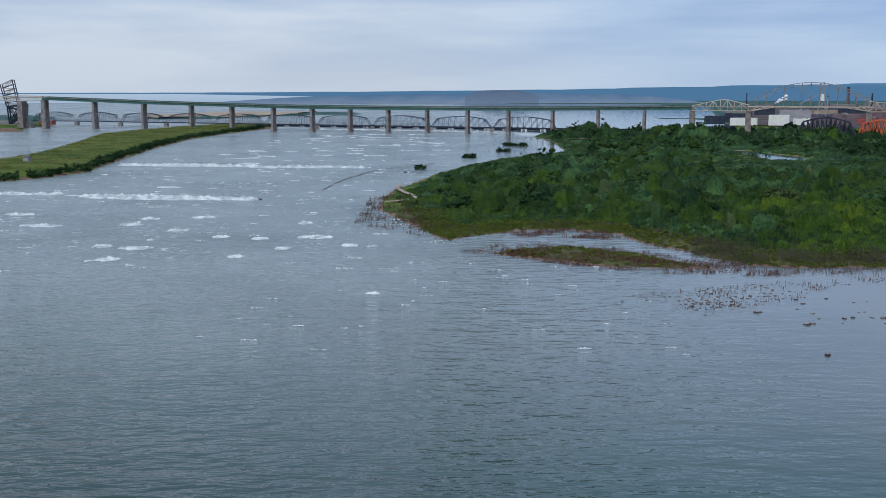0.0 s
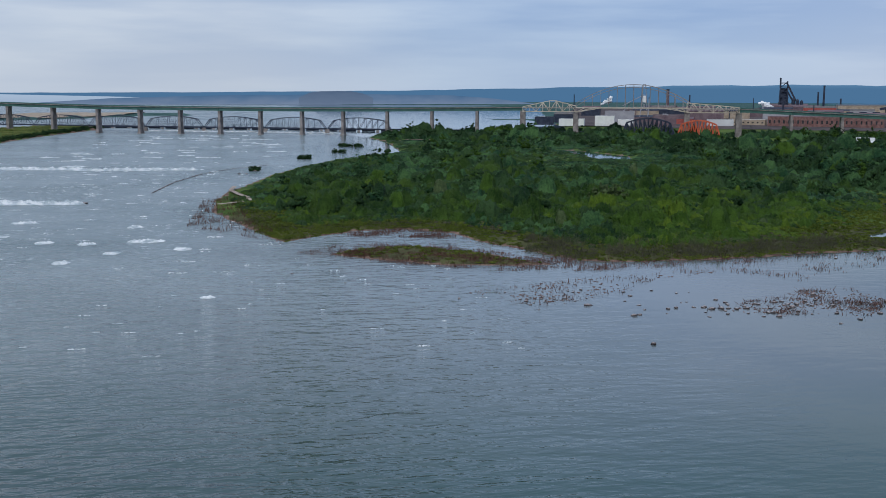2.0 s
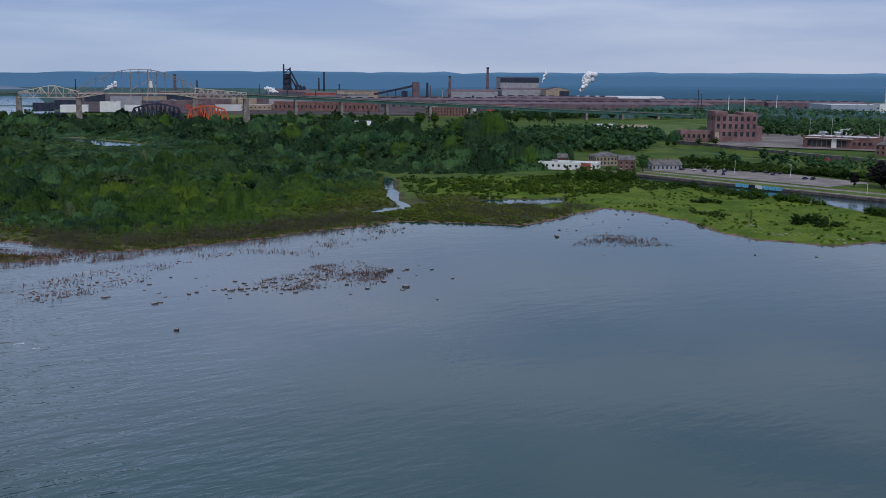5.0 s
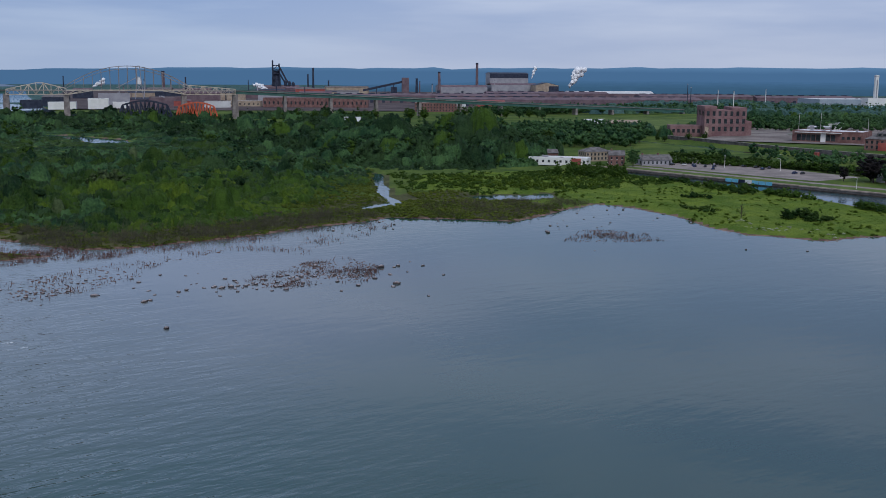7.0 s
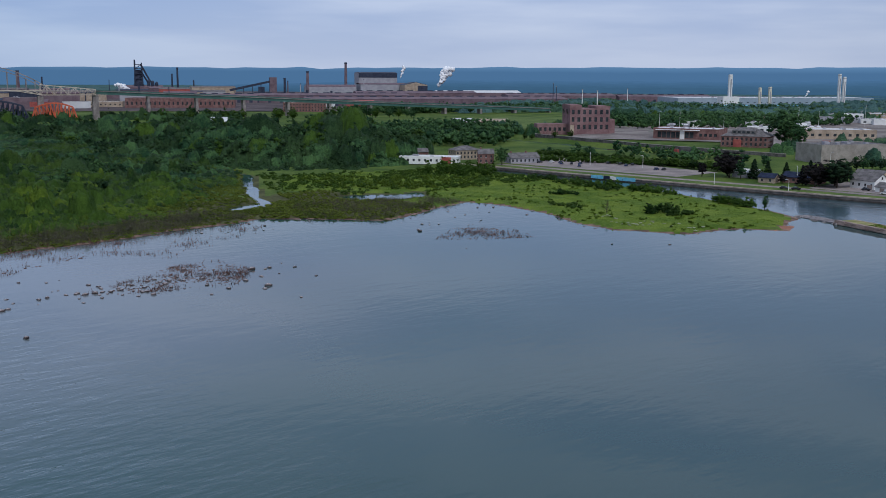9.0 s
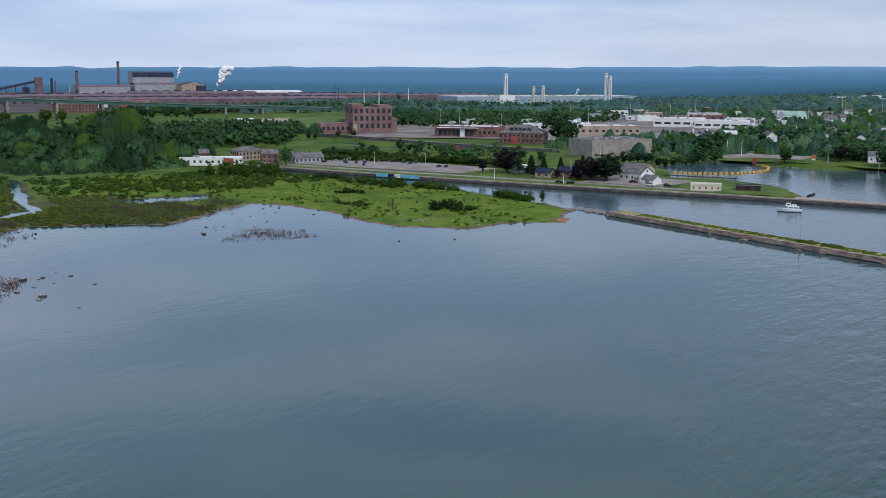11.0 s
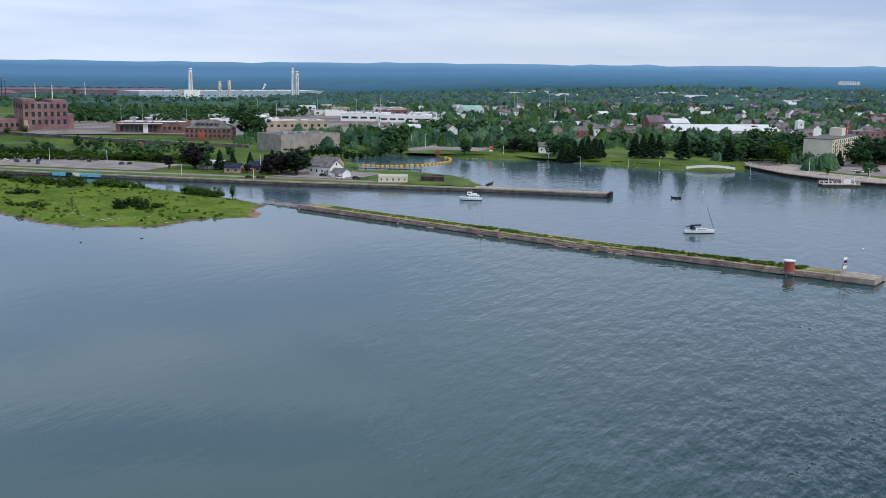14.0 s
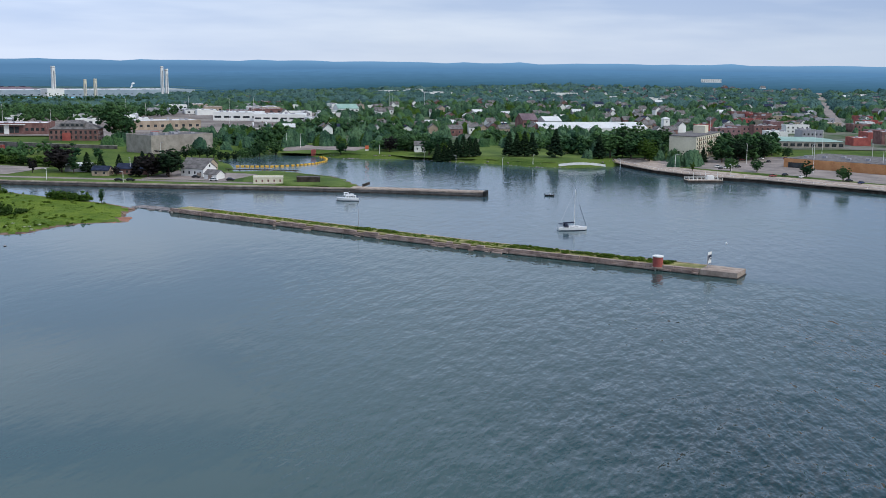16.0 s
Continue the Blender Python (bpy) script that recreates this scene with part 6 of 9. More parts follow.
def build_ruins_and_offices():
    # the tall roofless powerhouse
    b = thing("brick_powerhouse", "tall derelict red brick powerhouse with empty arched windows", "ruin", pose(786, 640, 3.4, 0, 0, -38))
    part("main_wall", Solid().box(-21, -18, -1, 17, 18, 24), M["ruin"], b)
    part("tower", Solid().box(-21.3, -18.3, 24.0, -10, 18.2, 27.6), M["ruin"], b)
    part("upper_wall", Solid().box(4, -18.2, 24.0, 17.2, 18.2, 26.5), M["ruin"], b)
    part("annexe", Solid().box(17.1, -14, -1, 23, 14, 14), M["ruin"], b)
    part("low_wing", Solid().box(-50, -8, -1, -21.2, 10, 9.5), M["ruin"], b)
    for r in range(3):
        for c in range(7):
            w = part("window_opening", window_mesh(2.6, 4.2), None, b)
            w.matrix_local = pose(-18 + 5.4 * c, -18.02, 7 + 7 * r)
            part("window_sill", sill_mesh(2.6, "pier"), None, w).matrix_local = pose(0, 0, -2.1)
    for r in range(3):
        for c in range(5):
            part("window_opening", window_mesh(2.6, 4.2), None, b).matrix_local = pose(17.05, -13 + 6.5 * c, 7 + 7 * r, 0, 0, 90) if r else pose(-21.05, -13 + 6.5 * c, 21, 0, 0, -90)
    for c in range(6):
        part("window_opening", window_mesh(2.4, 3.2), None, b).matrix_local = pose(-47 + 4.6 * c, -8.02, 4.5)
    part("pale_doorway", Solid().box(-20.5, -18.25, 0, -17, -17.9, 9), M["tan"], b)
    # the low roofless shed on the field
    s = thing("derelict_shed", "long low derelict brick shed with a pale collapsed roof", "ruin", pose(790, 790, 3.2, 0, 0, -30))
    part("wall", Solid().box(-30, -13, -1, 30, 13, 6), M["ruin"], s)
    part("roof", Solid().gable(-30, -13, -8, 13, 6.02, 9.5), M["metal_roof"], s)
    part("far_roof", Solid().gable(-7, -13, 30, 13, 6.02, 8.6), M["tan"], s)
    for c in range(8):
        part("window_opening", window_mesh(2.0, 2.0), None, s).matrix_local = pose(-26 + 7.3 * c, -13.02, 3.2)
    # brick office with a glazed middle
    o = building("brick_office", "low brick office with glazed blue middle and white roof", "office", 781, 521, -71, 57, 30, 9.5, "brick", "metal_roof", vents=4, seed=2)
    for c in range(8):
        part("curtain_window", window_mesh(3.4, 5.2), None, o).matrix_local = pose(-23 + 4.0 * c, -15.02, 4.4)
    for c in range(4):
        part("window", window_mesh(2.4, 2.4), None, o).matrix_local = pose(13 + 4.2 * c, -15.02, 4.8)
    part("white_bay", Solid().box(-5, -15.6, 0, -1, -14.9, 8), M["white"], o)
    part("canopy", Solid().box(-26, -17.5, 8.4, 12, -15.2, 8.9), M["white"], o)
    # hip-roofed brick hall with dormers
    h = building("brick_hall", "two-storey red brick hall with grey hipped roof and dormer", "office", 739, 440, -70, 36, 25, 8.6, "brick", "roof", "hip", 6.5, rows=2, cols=10, ends=6, size=(1.6, 2.2), sills="concrete")
    part("dormer", Solid().walls(-10, -10, 8, -4, 10, 13, 13.6), M["roof"], h)
    for c in range(5):
        part("dormer_window", window_mesh(2.2, 1.6), None, h).matrix_local = pose(-8 + 3.5 * c, -10.02, 11.6)
    part("porch", Solid().box(-8, -14.2, -0.5, -2, -12.4, 6), M["red"], h)
    # ribbed concrete warehouse
    c = building("concrete_warehouse", "windowless ribbed concrete warehouse with a flat roof", "warehouse", 664, 325, -120, 30, 49, 12.5, "concrete", "roof", vents=9, seed=4, z=2.5)
    for i in range(14):
        part("rib", Solid().box(14.4, -22 + 3.3 * i, 0, 14.8, -21.4 + 3.3 * i, 12), M["coping"], c)
    building("beige_depot", "long low beige depot with a flat pale roof", "warehouse", 884, 448, -50, 76, 34, 8.5, "tan", "metal_roof", rows=1, cols=12, vents=8, seed=5)
    for i, (x, y, mat) in enumerate(((800, 405, "red"), (808, 396, "red"), (790, 380, "white"), (815, 385, "white"))):
        t = thing("box_truck", "parked box truck beside the depot", "truck", pose(x, y, ground_z(x, y), 0, 0, -50 + 12 * i), "parked trucks")
        part("cargo_box", Solid().box(-3.5, -1.25, 1.0, 3.2, 1.25, 3.8), M[mat], t)
        part("cab", Solid().box(3.3, -1.15, 0.6, 5.3, 1.15, 2.7), M["white"], t)
        for wx in (-2.4, 4.2):
            for wy in (-1.1, 1.1):
                part("wheel", Solid().beam((wx, wy - 0.15, 0.5), (wx, wy + 0.15, 0.5), 0.95), M["black"], t)


build_ruins_and_offices()


def build_yard_wall():
    wall = thing("yard_wall", "long dark stone retaining wall of the depot yard", "retaining wall", kind="structure")
    line = [(712, 640), (700, 585), (676, 490), (668, 413), (666, 366)]
    for (x0, y0), (x1, y1) in zip(line, line[1:]):
        n = round(math.hypot(x1 - x0, y1 - y0) / 7)
        for i in range(n):
            a, b = Vector((x0 + (x1 - x0) * i / n, y0 + (y1 - y0) * i / n, 3.4)), Vector((x0 + (x1 - x0) * (i + 1) / n, y0 + (y1 - y0) * (i + 1) / n, 3.4))
            part("wall_block", Solid().beam(a, b, 1.2, 4.4), M["canal_stone"], wall)
            part("wall_cap", Solid().beam(a + Vector((0, 0, 2.35)), b + Vector((0, 0, 2.35)), 1.5, 0.3), M["concrete"], wall)
    for i, mat in enumerate(("timber", "timber", "navy", "white", "white", "white", "red")):
        y = 505 - 9.4 * i
        c = thing("freight_container", "parked %s freight container in the yard" % {"timber": "dark", "navy": "dark blue", "white": "white", "red": "red"}[mat], "container", pose(652 - 0.03 * i, y, ground_z(652, y), 0, 0, 84), "freight containers")
        part("box", Solid().box(-4.4, -1.25, 0.3, 4.4, 1.25, 3.0), M[mat], c)
        part("door_end", Solid().box(4.4, -1.2, 0.35, 4.5, 1.2, 2.95), M["grey"], c)
        part("skid", Solid().box(-4.2, -1.1, -0.1, 4.2, 1.1, 0.3), M["black"], c)


build_yard_wall()
# ---- single trees ----
TREES = {}


def tree_meshes(kind, k):
    """Trunk with limbs and an uneven leafy crown, for a tree 10 m high."""
    key = (kind, k)
    if key in TREES:
        return TREES[key]
    rng = np.random.default_rng(900 + 17 * k + len(kind))
    q = Solid()
    if kind == "spruce":
        q.tube(0, 0, -0.3, 9.2, 0.2, 0.04, 7)
        n = 46
        u = np.linspace(0.06, 0.98, n)
        a = np.arange(n) * 2.4
        r = 1.75 * (1 - u) ** 0.8 * rng.uniform(0.6, 1.0, n)
        r = r * 1.15
        place = np.stack([r * np.cos(a), r * np.sin(a), u * 9.6 - 0.5], -1)
        v, f = crowns(rng, place, 1.7 * (1.15 - u), 1.1 * (1.3 - u), 30, 0.36)
    else:
        q.tube(0, 0, -0.3, 4.5, 0.26, 0.16, 8)
        for i in range(5):
            b = i * 1.26 + k
            q.beam((0, 0, 2.2 + 0.4 * i), (1.9 * math.cos(b), 1.9 * math.sin(b), 5.0 + 0.5 * i), 0.13)
        n = 84 if kind == "broad" else 60
        d = rng.normal(size=(n, 3))
        d /= np.linalg.norm(d, axis=1, keepdims=True)
        rad = np.clip(rng.normal(0.85, 0.16, n), 0.3, 1.08)[:, None] * (1 + 0.2 * np.cos(np.arctan2(d[:, 1], d[:, 0]) * 3 + k))[:, None]
        wide = 3.3 if kind == "broad" else 2.0
        place = d * rad * np.array([wide, wide, 3.9]) + np.array([0, 0, 5.2])
        place = np.concatenate([place, [[0, 0, 2.4], [0.7, 0.4, 2.9], [-0.6, -0.5, 2.6]]])
        v, f = crowns(rng, place, np.concatenate([rng.uniform(0.9, 2.0, n), [wide * 1.6] * 3]), np.concatenate([rng.uniform(0.8, 1.6, n), [5.6, 5.0, 5.4]]), 10, 0.36, plain=True)
    TREES[key] = (q, v, f)
    return TREES[key]


TREE_PARTS = {}


def tree(x, y, height, kind, mat, label, k=0, wide=1.0, group=""):
    mat = "street" if mat == "woods" else mat
    key = (kind, k % 3, mat)
    if key not in TREE_PARTS:
        q, v, f = tree_meshes(kind, k % 3)
        TREE_PARTS[key] = (q.mesh("trunk", M["bark"]), leafy_mesh("crown", v, f, {"spruce": 46 * 20, "broad": 87 * 8, "slim": 63 * 8}[kind], M[mat]))
    t = thing("tree", label, "tree", pose(x, y, ground_z(x, y), 0, 0, 47 * k) @ Matrix.Diagonal((wide * height / 10, wide * height / 10, height / 10, 1)), group)
    part("trunk", TREE_PARTS[key][0], None, t)
    part("crown", TREE_PARTS[key][1], None, t)
    return t


# ---- the canal: walls, quay and its buildings ----
CANAL_LINE = [(466, 486), (468, 450), (471, 375), (475, 309), (482, 234), (489, 184), (493, 141), (495, 79)]


def along(line, step):
    """Places every step metres along a bent line, with the direction there."""
    out = []
    for (x0, y0), (x1, y1) in zip(line, line[1:]):
        n = max(1, round(math.hypot(x1 - x0, y1 - y0) / step))
        out += [(Vector((x0 + (x1 - x0) * i / n, y0 + (y1 - y0) * i / n, 0)), Vector((x0 + (x1 - x0) * (i + 1) / n, y0 + (y1 - y0) * (i + 1) / n, 0))) for i in range(n)]
    return out


def build_canal_wall():
    wall = thing("canal_wall", "stone canal wall with a pale concrete coping and dark waterline", "canal wall", kind="structure")
    rng = random.Random(5)
    for a, b in along(CANAL_LINE, 6.0):
        u = (b - a).normalized()
        side = Vector((-u.y, u.x, 0))
        proud = rng.uniform(-0.06, 0.06)
        for k, (z0, z1, mat, out) in enumerate(((-1.0, 0.55, "timber", 0.12), (0.56, 1.65, "canal_stone", 0.0), (1.66, 2.25, "coping", 0.15))):
            q = Solid().beam(a + Vector((0, 0, (z0 + z1) / 2)) + side * (0.9 - out - proud) + u * 0.03, b + Vector((0, 0, (z0 + z1) / 2)) + side * (0.9 - out - proud) - u * 0.03, 1.9, z1 - z0)
            part("wall_block", q, M[mat], wall)
    # the narrow guide pier beyond the last building
    q = thing("guide_pier", "long narrow concrete guide pier with dark timber fendering", "pier", kind="structure")
    for a, b in along([(496.5, 146), (497.5, 79)], 7.5):
        part("deck_slab", Solid().beam(a + Vector((1.8, -0.04, 2.0)), b + Vector((1.8, 0.04, 2.0)), 6.2, 0.5), M["coping"], q)
        part("crib", Solid().beam(a + Vector((1.8, 0, 0.3)), b + Vector((1.8, 0.02, 0.3)), 6.0, 2.7), M["timber"], q)
    part("end_fender", Solid().box(494.2, 77.6, -1, 502.6, 79.0, 2.5), M["black"], q)
    part("bollard", Solid().tube(500, 92, 2.2, 3.0, 0.3, 0.35, 10), M["dark"], q)
    part("end_fence", Solid().box(500.8, 141, 2.0, 513.5, 141.4, 3.4), M["timber"], q)
    # the painted stretch
    p = thing("painted_wall_panel", "sky-blue painted panels along the canal wall", "painted panel")
    for i in range(7):
        y0 = 378 - 4.3 * i
        x = 470.0 + (378 - y0) * 0.06
        mat = "blue" if i not in (2, 3) else "white" if i == 3 else "navy"
        part("panel", Solid().box(x - 0.5, y0 - 4.1, 0.7, x - 0.25, y0, 2.6), M[mat], p)


build_canal_wall()


def strip(name, label, category, left, right, mat, lift):
    """A flat strip of ground between two lines, draped just above the land."""
    n = 60
    def even(line):
        pts = np.array(line, float)
        s = np.concatenate([[0], np.cumsum(np.hypot(*np.diff(pts, axis=0).T))])
        t = np.linspace(0, s[-1], n)
        return np.stack([np.interp(t, s, pts[:, 0]), np.interp(t, s, pts[:, 1])], -1)
    a, b = even(left), even(right)
    rows = 8
    grid = np.stack([a + (b - a) * i / (rows - 1) for i in range(rows)], 0)
    z = np.maximum(land(grid[..., 0], grid[..., 1])[1], 1.9) + lift
    v = np.concatenate([grid, z[..., None]], -1).reshape(-1, 3)
    i = np.arange(rows * n).reshape(rows, n)
    f = np.stack([i[:-1, :-1], i[:-1, 1:], i[1:, 1:], i[1:, :-1]], -1).reshape(-1, 4)
    single(name, rapid_mesh(name, v, f, M[mat]), None, label, category, kind="structure")


strip("quay_verge", "mown grass verge along the canal", "grass", [(470, 462), (473, 375), (477, 309), (484, 234), (490, 184)], [(480, 462), (484, 378), (489, 312), (494, 236), (498, 186)], "grass", 0.06)
strip("quay_road", "pale worn quay road along the canal", "road", [(480, 465), (484, 378), (489, 312), (494, 236), (498, 186)], [(486, 465), (490, 380), (495, 314), (500, 238), (503, 188)], "asphalt", 0.10)
strip("parking_lot", "worn grey-tan parking lot beside the canal", "parking lot", [(491, 470), (495, 400), (499, 340)], [(545, 487), (549, 435), (538, 338)], "asphalt", 0.14)
strip("house_yard", "gravel yard round the white house", "yard", [(501, 262), (503, 215)], [(545, 262), (540, 212)], "asphalt", 0.12)
strip("point_grass", "rough grass on the point by the hut", "grass", [(499, 205), (500, 150)], [(560, 225), (535, 160)], "grass", 0.07)
strip("park_lawn", "mown green park lawn along the far shore", "lawn", [(692, 258), (693, 180), (680, 108), (668, 66), (676, 40)], [(800, 258), (800, 180), (790, 108), (780, 66), (780, 40)], "grass", 0.12)
strip("park_lot", "pale empty park lot behind the lawn", "parking lot", [(708, 262), (706, 205)], [(745, 262), (742, 205)], "asphalt", 0.2)
strip("town_lot", "wide pale parking lot by the waterfront", "parking lot", [(690, 0), (640, -20), (618, -52), (592, -92), (540, -160)], [(735, -30), (745, -60), (760, -100), (760, -140), (700, -200)], "asphalt", 0.16)
strip("promenade_paving", "pale paved promenade along the town quay", "pavement", [(702, 26), (670, 10), (648, -2), (629, -20), (616, -38), (607, -62), (587, -90), (562, -128), (522, -198)], [(712, 8), (690, -2), (655, -14), (640, -30), (626, -52), (616, -74), (600, -100), (572, -142), (540, -200)], "coping", 0.12)
strip("field", "bright green open field before the works", "grass", [(720, 760), (850, 720), (1000, 640)], [(840, 980), (1010, 930), (1180, 800)], "grass", 0.8)
strip("works_yard", "rust-brown gravel yards round the steelworks", "yard", [(560, 1540), (820, 1330), (1150, 1120), (1500, 950)], [(900, 2900), (1700, 2700), (2300, 2100), (2500, 1500)], "cinder", 0.6)
strip("depot_yard", "pale gravel yards between the depots", "yard", [(700, 600), (760, 480), (720, 380), (800, 300)], [(1000, 760), (1250, 620), (1250, 420), (1150, 330)], "gravel", 0.8)
strip("coke_yard", "dark cinder yards of the works by the lake", "yard", [(465, 1640), (560, 2000), (700, 2500), (950, 3250)], [(640, 1500), (900, 1900), (1300, 2500), (1700, 3000)], "cinder", 0.5)
strip("sand_spit", "bare tan sand spit across the river", "sand", [(-560, 2070), (-450, 2160), (-330, 2360)], [(-650, 2230), (-560, 2480), (-300, 2550)], "tan", 0.6)
strip("lock_yard", "grey dock yards on the far bank", "yard", [(-625, 1560), (-668, 1660), (-700, 1800)], [(-1000, 1500), (-1050, 1700), (-1100, 1900)], "gravel", 0.5)
strip("town_ground", "grey streets and patchy green gardens of the town", "town ground", [(740, 600), (800, 300), (800, 20), (860, -230)], [(1450, 1000), (2100, 560), (2300, 0), (2300, -420)], "town_ground", 0.5)
strip("hill_road", "straight pale road climbing the hill through the town", "road", [(1150, -184), (1500, -219), (2000, -279), (2800, -372)], [(1150, -196), (1500, -231), (2000, -291), (2800, -384)], "asphalt", 1.2)


def build_canal_houses():
    building("lock_house", "two-storey grey brick lock house with hipped roof", "house", 494, 508, -20, 18, 13, 6.4, "tan", "roof", "hip", 2.8, rows=2, cols=7, ends=4, size=(1.1, 1.6), z=2.2, sills="concrete")
    building("brick_cottage", "red brick canal cottage with a grey roof", "house", 476, 534, -30, 11, 10, 4.6, "brick", "roof", "gable", 2.2, rows=1, cols=4, ends=2, size=(1.0, 1.5), z=2.0)
    b = building("flat_canal_office", "low white flat-roofed canal building with red door bay", "office", 458, 503, -53, 38, 14, 4.0, "white", "metal_roof", rows=1, cols=10, ends=3, size=(1.4, 1.5), vents=4, z=2.0)
    part("red_bay", Solid().box(9, -7.6, 0, 15, -6.9, 4.3), M["red"], b)
    b = building("brick_house", "small two-storey red brick house with white windows", "house", 482, 476, -40, 10, 11, 6.6, "brick", "roof", "gable", 2.6, rows=2, cols=3, ends=3, size=(1.0, 1.5), z=2.1, sills="white")
    part("chimney", Solid().box(-3.6, -0.5, 7.5, -2.6, 0.5, 10.4), M["brick"], b)
    b = building("stone_store", "long low slate-blue stone store with grey roof", "store", 503, 463, -25, 20, 11, 3.6, "grey", "roof", "gable", 2.8, rows=1, cols=7, ends=2, size=(1.1, 1.7), z=2.2)
    part("chimney", Solid().box(2, -0.5, 5.6, 3, 0.5, 7.6), M["brick"], b)
    part("chimney", Solid().box(-8.5, -0.5, 5.6, -7.5, 0.5, 7.6), M["brick"], b)
    building("woodland_house", "big dark-roofed house among the trees", "house", 545, 650, -39, 15, 12, 7.5, "tan", "roof", "hip", 4, rows=2, cols=5, ends=3, size=(1.1, 1.6))
    building("manor_house", "brick manor house with pale gables among trees", "house", 555, 925, -37, 16, 12, 9, "brick", "metal_roof", "gable", 4, rows=2, cols=5, ends=3, size=(1.2, 1.8))
    building("white_cottage", "small white cottage in a clearing", "house", 577, 890, -37, 8, 8, 4.5, "white", "metal_roof", "gable", 2, rows=1, cols=2, size=(1.1, 1.4))
    # white clapboard house with its garage and wing
    h = building("white_house", "white clapboard house with a brown shingle roof", "house", 524, 240, -104, 15, 11, 4.6, "white", "roof", "gable", 3.4, rows=1, cols=4, ends=2, size=(1.0, 1.4), z=2.2)
    part("garage_door", Solid().box(3.2, -5.6, 0, 6.2, -5.4, 2.6), M["coping"], h)
    part("gable_window", window_mesh(1.0, 1.3), None, h).matrix_local = pose(7.55, 0, 6.0, 0, 0, 90)
    building("white_garage", "low white garage with a pitched brown roof", "garage", 513, 226, -104, 8, 7, 2.8, "white", "roof", "gable", 2.0, z=2.2, door=(0, 2.6, 2.3, "coping"))
    building("back_house", "grey-roofed house behind the white one", "house", 548, 250, -95, 16, 11, 4.2, "tan", "roof", "gable", 3.2, rows=1, cols=4, size=(1, 1.4), z=2.3)
    building("dark_bungalow", "low bungalow with a dark blue-grey roof", "house", 524, 276, -80, 20, 10, 3.2, "brick", "navy", "gable", 2.4, rows=1, cols=5, ends=2, size=(1.3, 1.3), z=2.3, door=(8, 1.4, 2.2, "white"))
    building("pale_roof_shed", "low shed with a pale roof among trees", "shed", 527, 312, -85, 14, 9, 3.4, "grey", "metal_roof", "gable", 1.4, z=2.3)
    building("dark_cottage", "low dark-roofed cottage by the trees", "house", 512, 290, -82, 9, 8, 2.9, "tan", "navy", "gable", 2.0, rows=1, cols=2, size=(1.2, 1.2), z=2.3)
    b = building("white_hut", "long cream hut with brick-red shutters on the point", "hut", 503, 192, -70, 15, 6, 3.2, "cream_wall", "metal_roof", "flat", z=2.1)
    for c in range(5):
        part("red_shutter", Solid().box(-6.4 + 3.0 * c, -3.09, 1.0, -5.6 + 3.0 * c, -2.98, 2.2), M["brick"], b)
    building("dark_shed", "low flat dark shed on the point", "shed", 516, 175, -70, 12, 8, 2.3, "timber", "roof", "flat", z=2.1)
    # jetty rail and yellow boom
    j = thing("jetty", "dark timber jetty on piles beside the pool", "jetty")
    part("deck", Solid().beam((564.5, 242, 2.4), (568.5, 199, 2.4), 1.6, 0.4), M["timber"], j)
    for i in range(7):
        part("pile", Solid().tube(564.7 + 0.6 * i, 240 - 6.6 * i, -1.5, 2.6, 0.28, 0.28, 8), M["timber"], j)
    pts = [(604, 252), (606, 240), (611, 229), (622, 219), (638, 212), (656, 211), (672, 215), (684, 221), (690, 227)]
    for a, b in along(pts, 3.4):
        f = thing("boom_float", "yellow barrel float of a water boom", "float", pose(a.x, a.y, 0.15, 0, 0, math.degrees(math.atan2(b.y - a.y, b.x - a.x))), "boom floats")
        part("barrel", Solid().beam((0, 0, 0.2), (2.0, 0, 0.2), 0.95), M["yellow"], f)
        part("link_chain", Solid().beam((2.0, 0, 0.1), (3.4, 0, 0.1), 0.15), M["dark"], f)
    w = building("boom_winch_house", "small dark red winch hut on the bank", "hut", 694, 232, -80, 3, 3, 3, "red", "roof", z=1.2)
    # fence of log boom and sculpture in the park
    building("pavilion_house", "small white park house under trees", "house", 712, 160, -75, 8, 8, 5, "white", "roof", "gable", 2.5, rows=1, cols=2, size=(1, 1.3))
    s = thing("red_white_sign", "small red and white park sign", "sign", pose(703, 196, ground_z(703, 196), 0, 0, -75))
    part("board", Solid().box(-1.2, -0.1, 1.6, 1.2, 0.1, 4.2), M["orange"], s)
    part("lower_board", Solid().box(-1.2, -0.09, 0.6, 1.2, 0.09, 1.5), M["white"], s)
    part("post", Solid().box(-0.1, 0.1, -0.2, 0.1, 0.3, 4.0), M["grey"], s)


build_canal_houses()


